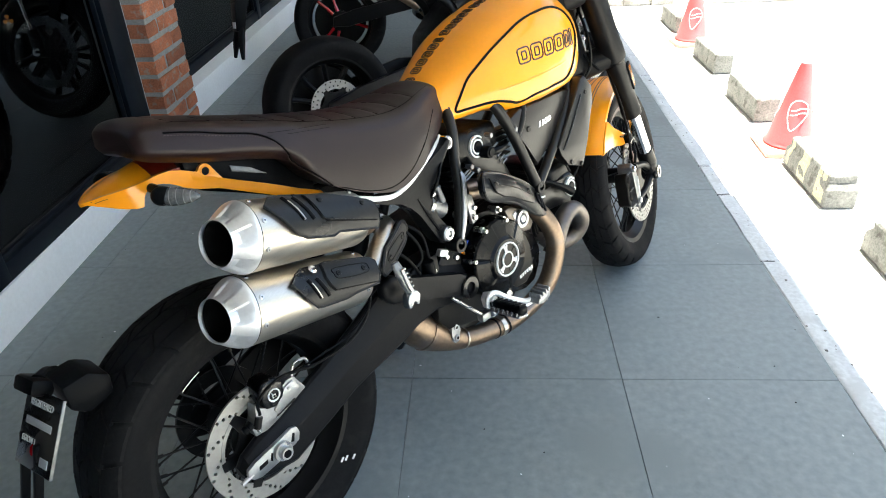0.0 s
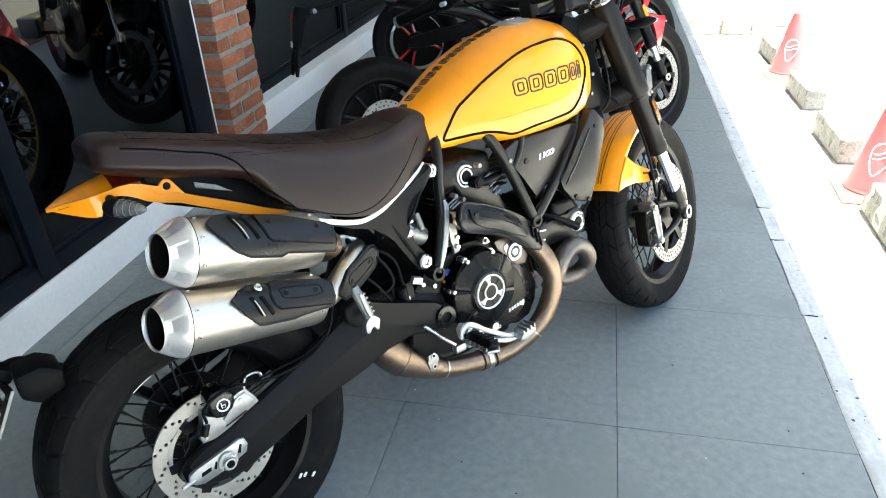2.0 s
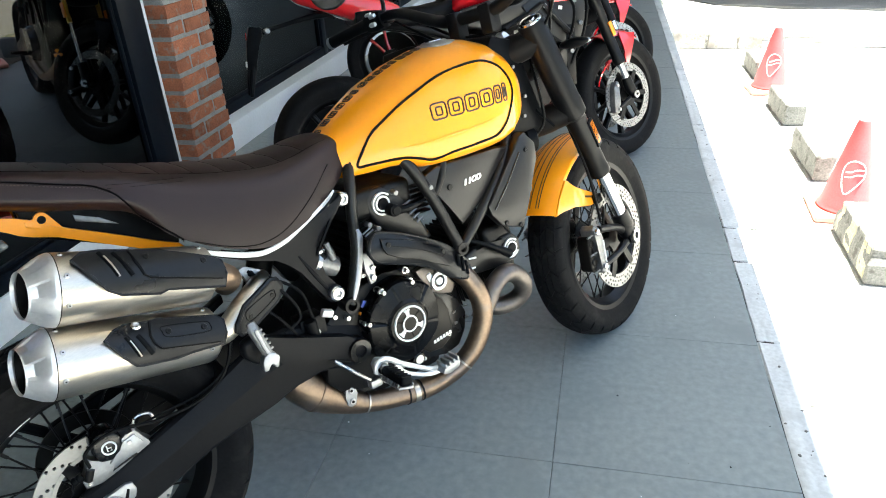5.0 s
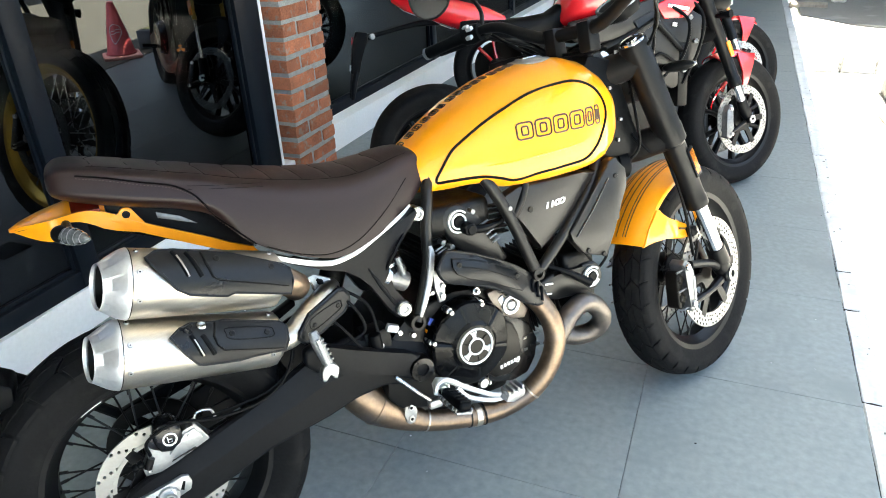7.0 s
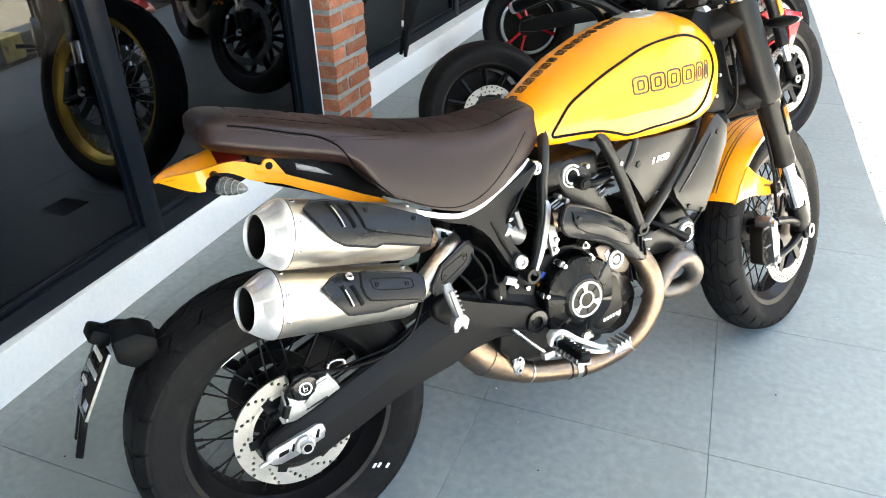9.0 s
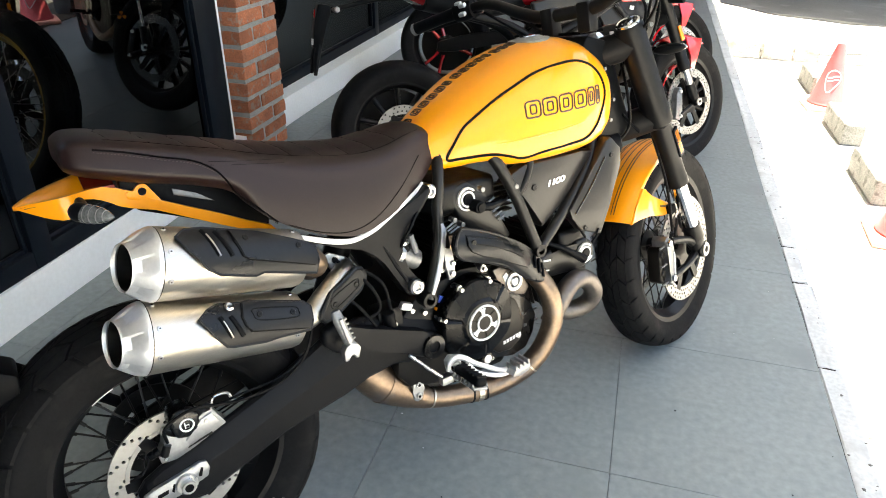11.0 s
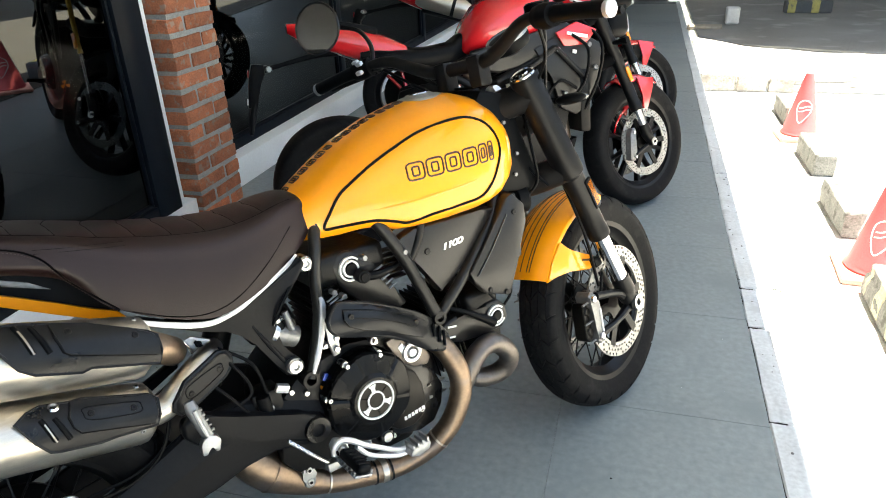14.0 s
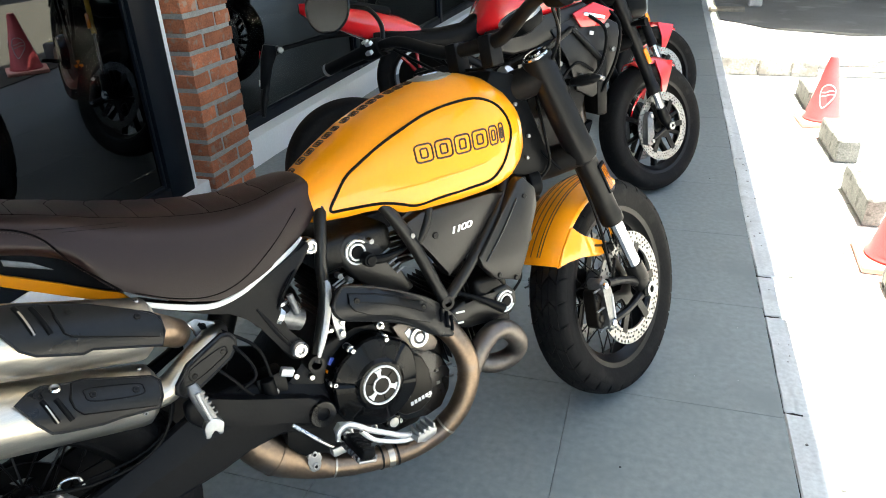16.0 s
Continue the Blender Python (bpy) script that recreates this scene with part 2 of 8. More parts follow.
def tube(bm, pts, r, seg=12, n=6, closed=False, flat=1.0, cap=True):
    """A round bar along a smooth line; r may change from point to point."""
    line = spline(pts, n, closed) if n > 1 else [Vector(q) for q in pts]
    k = len(line)
    rs = r if isinstance(r, (list, tuple)) else [r] * len(pts)
    rad = []
    for i in range(k):
        f = i / max(1, (k if closed else k - 1)) * (len(rs) - (0 if closed else 1))
        a = int(f) % len(rs)
        rad.append(rs[a] + (rs[(a + 1) % len(rs)] - rs[a]) * (f - int(f)))
    up, rings = None, []
    for i in range(k):
        t = (line[(i + 1) % k] - line[i - 1]) if closed else (line[min(i + 1, k - 1)] - line[max(i - 1, 0)])
        t.normalize()
        if up is None:
            up = Vector((0, 0, 1)) if abs(t.z) < 0.9 else Vector((1, 0, 0))
        up = (up - t * up.dot(t)).normalized()
        side = t.cross(up)
        rings.append([bm.verts.new(line[i] + (up * math.cos(a) + side * math.sin(a) * flat) * rad[i]) for a in [2 * math.pi * j / seg for j in range(seg)]])
    skin(bm, rings, closed, cap)
    return bm


def skin(bm, rings, closed=False, cap=True):
    s = len(rings[0])
    for i in range(len(rings) if closed else len(rings) - 1):
        a, b = rings[i], rings[(i + 1) % len(rings)]
        for j in range(s):
            bm.faces.new((a[j], a[(j + 1) % s], b[(j + 1) % s], b[j]))
    if cap and not closed:
        bm.faces.new(rings[0][::-1])
        bm.faces.new(rings[-1])


def lathe(bm, prof, c=(0, 0, 0), axis=(0, 1, 0), seg=48, closed=False, arc=None):
    """Turns a profile of (radius, along) about an axis through c. closed: the profile is a loop. arc: from and to, in degrees."""
    ax = Vector(axis).normalized()
    u = Vector((1, 0, 0)) if abs(ax.x) < 0.9 else Vector((0, 0, 1))
    u = (u - ax * u.dot(ax)).normalized()
    w = u.cross(ax)
    c = Vector(c)
    a0, a1 = (0, 360) if arc is None else arc
    steps = seg if arc is None else seg + 1
    rings = []
    for i in range(steps):
        a = radians(a0 + (a1 - a0) * i / seg)
        d = u * math.cos(a) + w * math.sin(a)
        rings.append([bm.verts.new(c + d * r + ax * h) for r, h in prof])
    k = len(prof)
    for i in range(steps if arc is None else steps - 1):
        p, q = rings[i], rings[(i + 1) % steps]
        for j in range(k if closed else k - 1):
            j2 = (j + 1) % k
            if prof[j][0] < 1e-6 and prof[j2][0] < 1e-6:
                continue
            bm.faces.new((p[j], q[j], q[j2], p[j2]))
    if arc is not None and closed:
        bm.faces.new(rings[0])
        bm.faces.new(rings[-1][::-1])
    bmesh.ops.remove_doubles(bm, verts=bm.verts, dist=1e-6)
    return bm


def cyl(bm, a, b, r, r2=None, seg=16, bevel=0.0):
    a, b = Vector(a), Vector(b)
    d = (b - a).length
    r2 = r if r2 is None else r2
    prof = [(0, 0), (r - bevel, 0), (r, bevel), (r2, d - bevel), (r2 - bevel, d), (0, d)] if bevel else [(0, 0), (r, 0), (r2, d), (0, d)]
    return lathe(bm, prof, a, b - a, seg)


def prism(bm, poly, y0, y1, bevel=0.0, seg=2):
    """A plate of outline (x, z), from y0 to y1."""
    a = [bm.verts.new((x, y0, z)) for x, z in poly]
    b = [bm.verts.new((x, y1, z)) for x, z in poly]
    skin(bm, [a, b])
    if bevel:
        es = [e for e in bm.edges if e.verts[0] in a + b]
        bmesh.ops.bevel(bm, geom=list({e for v in a + b for e in v.link_edges}), offset=bevel, segments=seg, affect="EDGES", profile=0.5)
    return bm


def sheet(bm, poly, place, thick=0.004, cell=0.02):
    """A plate of flat outline (u, v), cut fine and bent by place(u, v), with a thickness set inwards by its second argument."""
    us, vs = [p[0] for p in poly], [p[1] for p in poly]

    def inside(u, v):
        hit, k = False, len(poly)
        for i in range(k):
            (x0, y0), (x1, y1) = poly[i], poly[(i + 1) % k]
            if (y0 > v) != (y1 > v) and u < (x1 - x0) * (v - y0) / (y1 - y0) + x0:
                hit = not hit
        return hit
    verts = [bm.verts.new((u, 0, v)) for u, v in poly]
    bm.faces.new(verts)
    lo, hi = min(us), max(us)
    for i in range(1, int((hi - lo) / cell) + 1):
        bmesh.ops.bisect_plane(bm, geom=bm.verts[:] + bm.edges[:] + bm.faces[:], plane_co=(lo + i * cell, 0, 0), plane_no=(1, 0, 0))
    lo, hi = min(vs), max(vs)
    for i in range(1, int((hi - lo) / cell) + 1):
        bmesh.ops.bisect_plane(bm, geom=bm.verts[:] + bm.edges[:] + bm.faces[:], plane_co=(0, 0, lo + i * cell), plane_no=(0, 0, 1))
    flat = [(v.co.x, v.co.z) for v in bm.verts]
    bm.verts.ensure_lookup_table()
    faces = bm.faces[:]
    r = bmesh.ops.extrude_face_region(bm, geom=faces)
    new_v = [g for g in r["geom"] if isinstance(g, bmesh.types.BMVert)]
    for v in new_v:
        v.co = Vector(place(v.co.x, v.co.z, thick))
    for v, (a, b) in zip(list(bm.verts)[:len(flat)], flat):
        v.co = Vector(place(a, b, 0.0))
    return bm


def B():
    return bmesh.new()


def holed_disc(bm, r0, r1, y0, y1, n=40, rows=2, hole=0.0035, phase=0.5):
    """A flat ring of plates with round holes through it, about the y axis."""
    for row in range(rows):
        ra, rb = r0 + (r1 - r0) * row / rows, r0 + (r1 - r0) * (row + 1) / rows
        rm = (ra + rb) / 2
        for i in range(n):
            t0, t1 = 2 * math.pi * (i + phase * row) / n, 2 * math.pi * (i + 1 + phase * row) / n
            tm = (t0 + t1) / 2
            outer = [(ra, t0), (ra, tm), (ra, t1), (rm, t1), (rb, t1), (rb, tm), (rb, t0), (rm, t0)]
            has = (i + 2 * row) % 6 != 5 or rows == 1
            loops = []
            for y in (y0, y1):
                o = [bm.verts.new((r * math.cos(t), y, r * math.sin(t))) for r, t in outer]
                if has:
                    c = Vector((rm * math.cos(tm), y, rm * math.sin(tm)))
                    er, et = Vector((math.cos(tm), 0, math.sin(tm))), Vector((-math.sin(tm), 0, math.cos(tm)))
                    h = [bm.verts.new(c + (er * math.sin(a) + et * math.cos(a)) * hole) for a in [radians(-135 + 45 * k) for k in range(8)]]
                    for k in range(8):
                        bm.faces.new((o[k], o[(k + 1) % 8], h[(k + 1) % 8], h[k]))
                    loops.append(h)
                else:
                    bm.faces.new(o)
                if y == y0:
                    first = o
                else:
                    for k in ((0, 1), (1, 2)) if row == 0 else ():
                        bm.faces.new((first[k[0]], first[k[1]], o[k[1]], o[k[0]]))
                    for k in ((4, 5), (5, 6)) if row == rows - 1 else ():
                        bm.faces.new((first[k[0]], first[k[1]], o[k[1]], o[k[0]]))
            if has:
                for k in range(8):
                    bm.faces.new((loops[0][k], loops[0][(k + 1) % 8], loops[1][(k + 1) % 8], loops[1][k]))
    return bm


def slanted_disc(bm, r0, r1, y0, y1, groups=13, rows=4, hole=0.0036):
    """A flat ring with slanting rows of round holes through it, about the y axis."""
    n = groups * (rows + 1)
    for row in range(rows):
        ra, rb = r0 + (r1 - r0) * row / rows, r0 + (r1 - r0) * (row + 1) / rows
        rm = (ra + rb) / 2
        for i in range(n):
            t0, t1 = 2 * math.pi * i / n, 2 * math.pi * (i + 1) / n
            tm = (t0 + t1) / 2
            loops, outers = [], []
            for y in (y0, y1):
                o = [bm.verts.new((r * math.cos(t), y, r * math.sin(t))) for r, t in ((ra, t0), (ra, tm), (ra, t1), (rm, t1), (rb, t1), (rb, tm), (rb, t0), (rm, t0))]
                outers.append(o)
                if i % (rows + 1) == row:
                    er, et = Vector((math.cos(tm), 0, math.sin(tm))), Vector((-math.sin(tm), 0, math.cos(tm)))
                    h = [bm.verts.new(er * rm + Vector((0, y, 0)) + (er * math.sin(a) + et * math.cos(a)) * hole) for a in [radians(-135 + 45 * k) for k in range(8)]]
                    for k in range(8):
                        bm.faces.new((o[k], o[(k + 1) % 8], h[(k + 1) % 8], h[k]))
                    loops.append(h)
                else:
                    bm.faces.new(o)
            if loops:
                for k in range(8):
                    bm.faces.new((loops[0][k], loops[0][(k + 1) % 8], loops[1][(k + 1) % 8], loops[1][k]))
            for k in ((0, 1) if row == 0 else ()) + ((4, 5) if row == rows - 1 else ()):
                bm.faces.new((outers[0][k], outers[0][k + 1], outers[1][k + 1], outers[1][k]))
    bmesh.ops.remove_doubles(bm, verts=bm.verts, dist=1e-5)
    return bm


def words(name, text, size, material, parent, m, label="", depth=0.0006, bold=0.0, lean=0.0, gap=1.0):
    """Raised lettering in the built-in font, as a mesh."""
    cu = bpy.data.curves.new(name, "FONT")
    cu.body, cu.size, cu.extrude, cu.align_x, cu.align_y = text, size, depth, "CENTER", "CENTER"
    cu.offset, cu.shear, cu.space_character = bold, lean, gap
    tmp = bpy.data.objects.new(name, cu)
    me = bpy.data.meshes.new_from_object(tmp)
    bpy.data.objects.remove(tmp)
    me.materials.clear()
    me.materials.append(material)
    ob = new(name, me)
    ob.parent = parent
    ob.matrix_basis = m
    if label:
        ob["label"] = label
    return ob


# ---- setting ----
TILE, TX, TY = 0.589, 1.40, 1.93      # tile pitch, and one joint each way
WALL = -1.06                          # outer face of the near wall base
FAR_WALL = -1.170                     # outer face of the base past the column
DRIVE = -0.15                         # level of the driveway


def structure(name, bm, material, label, sharp=35):
    return tagged(part(name, bm, material, sharp=sharp), label, name.split("_")[0], kind="structure")


ground = structure("ground", box(B(), -120, 120, -120, 120, DRIVE - 0.4, DRIVE), M_CONC, "pale sunlit concrete driveway reaching to the horizon")


def slab(poly, z0, z1, bevel=0.0):
    """A level slab of outline (x, y)."""
    bm = B()
    skin(bm, [[bm.verts.new((x, y, z0)) for x, y in poly], [bm.verts.new((x, y, z1)) for x, y in poly]])
    if bevel:
        bmesh.ops.bevel(bm, geom=bm.edges[:], offset=bevel, segments=2, affect="EDGES", profile=0.5)
    return bm


def yard_x(y):
    """The line where the showroom floor meets the yard behind it."""
    return -3.36 - 0.2 * (y - 3.3)


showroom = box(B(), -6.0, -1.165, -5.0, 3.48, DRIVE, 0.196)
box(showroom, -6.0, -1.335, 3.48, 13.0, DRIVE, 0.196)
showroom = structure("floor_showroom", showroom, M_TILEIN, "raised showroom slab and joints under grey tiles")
floor = structure("floor", box(B(), -6.0, TX, -5.0, 13.0, DRIVE, -0.004), M_GROUT, "slab and dark joints under the grey floor tiles")


def rough_box(x0, x1, y0, y1, z0, z1, jit, cuts=3, bevel=0.008, seed=1):
    """A cast block with uneven faces and worn edges."""
    bm = box(B(), x0, x1, y0, y1, z0, z1, bevel, 1)
    long_e = [e for e in bm.edges if e.calc_length() > 0.05]
    bmesh.ops.subdivide_edges(bm, edges=long_e, cuts=cuts, use_grid_fill=True)
    rng = random.Random(seed)
    for v in bm.verts:
        if v.co.z > z0 + 0.02:
            v.co += Vector((rng.uniform(-1, 1), rng.uniform(-1, 1), rng.uniform(-1, 1))) * jit
    return bm


# kerb strip along the edge of the tiles, in cast lengths with a broken joint
ys = [-5.0, -2.4, -0.3, 1.2, 2.55, 3.065, 3.355, 4.7, 6.0, 7.30, 8.6, 10.0, 11.4, 13.0]
kerb = structure("kerb", box(B(), TX, 1.452, -5.0, 13.0, DRIVE - 0.1, -0.006), M_RUBBER, "grey kerb along the edge of the tiled floor")
for i in range(len(ys) - 1):
    part("kerb_length", rough_box(TX + 0.0003, 1.475 if i != 5 else 1.462, ys[i] + (0.004 if i in (5, 6) else 0.0015), ys[i + 1] - (0.004 if i in (4, 5) else 0.0015), -0.1, -0.002, 0.0025, 5, 0.006, 40 + i), M_STRIP, kerb)
# cracks in the driveway
rng = random.Random(8)
for run in (((1.572, 3.644), (1.604, 3.648), (1.619, 3.632), (1.636, 3.621)), ((1.637, 3.526), (1.642, 3.458), (1.641, 3.371)), ((1.829, 3.941), (1.848, 3.918), (1.865, 3.889)), ((1.557, 2.438), (1.579, 2.44)), ((1.62, 4.5), (1.63, 4.75), (1.615, 5.0), (1.64, 5.2))):
    pts = [(p.x + rng.uniform(-0.006, 0.006), p.y + rng.uniform(-0.006, 0.006), DRIVE) for p in spline([(x, y, 0) for x, y in run], 4)]
    part("crack", tube(B(), pts, [0.002] + [rng.uniform(0.003, 0.007) for _ in pts[2:]] + [0.002], 6, 1, flat=0.4), M_BLOCK, ground, "crack filled with dirt")
platform = structure("pavement", rough_box(1.482, 9.0, 7.38, 22.0, DRIVE - 0.05, -0.004, 0.012, 24, 0.012, 5), M_CONC, "raised pale concrete step with a broken front edge")
for i, (x, x1, top) in enumerate(((1.484, 1.78, 0.006), (1.79, 2.04, 0.002), (2.05, 2.26, -0.02))):
    part("broken_edge", rough_box(x, x1, 7.355, 7.46 + 0.04 * (i % 2), DRIVE - 0.02, top, 0.008, 5, 0.012, 70 + i), M_DIRT, platform)
# edge of the far shade; the dark ground sheet repeats it
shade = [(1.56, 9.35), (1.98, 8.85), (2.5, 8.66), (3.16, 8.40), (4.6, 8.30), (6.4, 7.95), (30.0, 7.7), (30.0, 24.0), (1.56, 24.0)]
road = structure("road", slab(shade, -0.05, 0.012), M_ASPHALT, "asphalt sheet toned dark and cut to the outline of the cast shade")
structure("wall_far", box(B(), -6.2, 30.0, 15.5, 15.8, DRIVE, 4.0), M_WALL, "plain wall coloured dark to stand for deep shade behind the asphalt")
# shade outline shifted sunwards: an added slab that casts the tree shade
structure("roof_far", slab([(x + 3.5 * sun_dir.x / sun_dir.z, y + 3.5 * sun_dir.y / sun_dir.z) for x, y in shade], 3.5, 3.7), M_CEIL, "unseen slab added to cast the far shade, in place of trees")

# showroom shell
structure("pavement_yard", slab([(yard_x(0.5), 0.5), (yard_x(13.0), 13.0), (-16.0, 13.0), (-16.0, 0.5)], DRIVE, 0.206), M_YARD, "tan concrete yard behind the showroom, coloured far darker to look dim")
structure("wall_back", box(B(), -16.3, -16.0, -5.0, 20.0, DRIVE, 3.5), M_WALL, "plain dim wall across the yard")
# added out of view to hold back light from the south
structure("wall_south", box(B(), -6.0, 1.3, -3.3, -3.0, DRIVE, 3.0), M_WALL, "unseen dark end wall added to cut light from behind the walk")
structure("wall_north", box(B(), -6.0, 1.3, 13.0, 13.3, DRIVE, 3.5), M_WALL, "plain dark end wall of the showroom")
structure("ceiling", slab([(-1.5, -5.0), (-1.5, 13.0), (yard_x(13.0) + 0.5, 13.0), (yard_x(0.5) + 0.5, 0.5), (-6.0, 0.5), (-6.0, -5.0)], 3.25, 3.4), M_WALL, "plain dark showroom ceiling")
# added above every sight line, only to darken the deeper showroom floor
structure("wall_lintel", slab([(yard_x(2.8), 2.8), (yard_x(13.0), 13.0), (yard_x(13.0) + 0.2, 13.0), (yard_x(2.8) + 0.2, 2.8)], 1.75, 3.25), M_WALL, "unseen panel added over the yard opening to block sky light")
# slab out of view, added so the yard's far side falls in shadow
structure("roof_yard", box(B(), -16.3, -7.4, 0.3, 13.3, 3.52, 3.7), M_CEIL, "unseen slab added to shade the far side of the yard")
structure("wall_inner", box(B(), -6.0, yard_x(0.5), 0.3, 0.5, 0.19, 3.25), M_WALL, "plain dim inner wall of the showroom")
structure("canopy", box(box(B(), -6.0, 1.465 + 3.10 * sun_dir.x / sun_dir.z, -14.0, -5.0, 3.0, 3.3), -1.5, 1.465 + 3.10 * sun_dir.x / sun_dir.z, -5.0, 13.3, 3.0, 3.3), M_CEIL, "soffit of the canopy that shades the tiled walk")
# added out of view; pale so it throws side light under the canopy
structure("wall_boundary", box(B(), 11.0, 11.3, -30, 30, DRIVE, 3.2), M_PALEWALL, "unseen pale wall added across the driveway to bounce light back")

# wall bases
structure("wall_base", slab([(-1.30, -3.0), (WALL + 0.06, -3.0), (WALL + 0.03, 1.3), (WALL, 2.0), (WALL - 0.015, 3.468), (-1.30, 3.468)], -0.02, 0.15, 0.006), M_WHITE, "white painted low wall base under the shop window")
structure("wall_base_far", box(B(), -1.52, FAR_WALL, 3.822, 13.0, -0.02, 0.16, 0.006), M_WHITE, "white painted low wall base past the brick column")


def shop_window(name, xf, y0, y1, mullions, end_w, z0, label):
    """Dark aluminium frame with panes; xf is its outer face."""
    top = 2.95
    w = tagged(part(name, box(B(), xf - 0.07, xf, y0, y1, z0, z0 + 0.066, 0.004), M_FRAME), label, "window", kind="structure")
    part("head_rail", box(B(), xf - 0.07, xf, y0, y1, top, top + 0.15, 0.004), M_FRAME, w)
    edges = [(y0, y0 + 0.06)] + mullions + [(y1 - end_w, y1)]
    for a, b in edges:
        part("mullion", box(B(), xf - 0.055, xf + 0.004, a, b, z0 + 0.003, top, 0.004), M_FRAME, w)
    for (a, b), (c, d) in zip(edges[:-1], edges[1:]):
        pane = part("pane", box(B(), xf - 0.040, xf - 0.034, b - 0.01, c + 0.01, z0 + 0.055, top), M_GLASS, w, "grey-tinted glass that dims the room behind, hardly reflecting")
        bead = B()
        for yy in (b, c - 0.014):
            box(bead, xf - 0.032, xf - 0.016, yy, yy + 0.014, z0 + 0.067, top, 0.002)
        box(bead, xf - 0.032, xf - 0.016, b + 0.014, c - 0.014, z0 + 0.067, z0 + 0.081, 0.002)
        part("glazing_bead", bead, M_FRAME, w)
    return w


shop_window("window_1", -1.070, -5.0, 3.345, [(0.55, 0.63), (2.125, 2.205)], 0.16, 0.15, "dark aluminium shop window on a white base")
shop_window("window_2", -1.27, 3.825, 13.0, [(5.75, 5.83), (7.9, 7.98), (10.2, 10.28)], 0.06, 0.155, "dark aluminium shop window past the column")
structure("trim", box(B(), -1.150, -1.094, 3.349, 3.402, 0.151, 2.99, 0.003), M_WHITE, "thin white plaster strip beside the brick column")

# brick column
column = structure("wall_column", box(B(), -1.30, -1.0515, 3.4785, 3.8175, -0.02, 2.995), M_MORTAR, "orange brick column with wide grey mortar joints")
COURSE = 0.0820


def brick_mesh(sx, sy, sz, seed):
    bm = rough_box(-sx / 2, sx / 2, -sy / 2, sy / 2, -sz / 2, sz / 2, 0.0022, 1, 0.0035, seed)
    return bm


BR = {}


def brick(sx, sy, x, y, z, k):
    key = (sx, sy, k % 4)
    m = pose(x, y, z, 0, 0, 0)
    if key not in BR:
        BR[key] = part("brick", brick_mesh(sx, sy, 0.060, 70 + k), M_BRICK, column, m=m)
    else:
        again(BR[key], "brick", m)


rng = random.Random(7)
for c in range(36):
    z = 0.004 + COURSE * (c + 0.5)
    a = 0.222 if c % 2 == 0 else 0.112
    # corner brick, then its neighbour on the outer face
    brick(0.13, a, -1.045 - 0.065 + rng.uniform(-0.003, 0.003), 3.472 + a / 2 + rng.uniform(-0.002, 0.002), z + rng.uniform(-0.003, 0.003), c)
    b = 0.352 - a - 0.018
    brick(0.10, b, -1.045 - 0.05 + rng.uniform(-0.004, 0.003), 3.472 + a + 0.018 + b / 2, z + rng.uniform(-0.003, 0.003), c + 1)


# ---- driveway things ----
def concrete_block(x, y, lx, ly, h, turn, seed, painted=False, tall=False):
    bm = rough_box(-lx / 2, lx / 2, -ly / 2, ly / 2, 0, h, 0.003, 4, 0.007, seed)
    if tall:
        for v in bm.verts:
            if v.co.z > h * 0.6:
                v.co.y *= 0.9
                v.co.x *= 0.86
    ob = part("concrete_block", bm, M_BLOCK, m=pose(x, y, DRIVE, 0, 0, turn))
    lab = "chipped grey concrete block lying on the driveway"
    if painted:
        lab = "chipped concrete block with worn yellow paint bands"
        for k, (a, b) in enumerate(((-0.46, -0.25), (-0.05, 0.16), (0.36, 0.46))):
            p = rough_box(-lx / 2 * 1.015, lx / 2 * 1.015, ly * a, ly * b, 0.006, h + 0.0045, 0.003, 3, 0.01, seed + k)
            for v in p.verts:
                if v.co.z > h * 0.6:
                    v.co.y *= 0.9
                    v.co.x *= 0.87
            part("paint_band", p, M_BLOCKY, ob, "worn yellow paint")
    return tagged(ob, lab, "block", "row of blocks")


concrete_block(2.080, 6.535, 0.125, 0.48, 0.130, 0.5, 11)
concrete_block(2.067, 5.410, 0.125, 0.49, 0.132, 1, 12)
concrete_block(2.037, 4.505, 0.130, 0.50, 0.135, 0.5, 13)
concrete_block(1.995, 3.450, 0.140, 0.50, 0.150, -1.5, 14, True, True)
concrete_block(1.992, 2.620, 0.140, 0.50, 0.140, -1, 15, False, True)


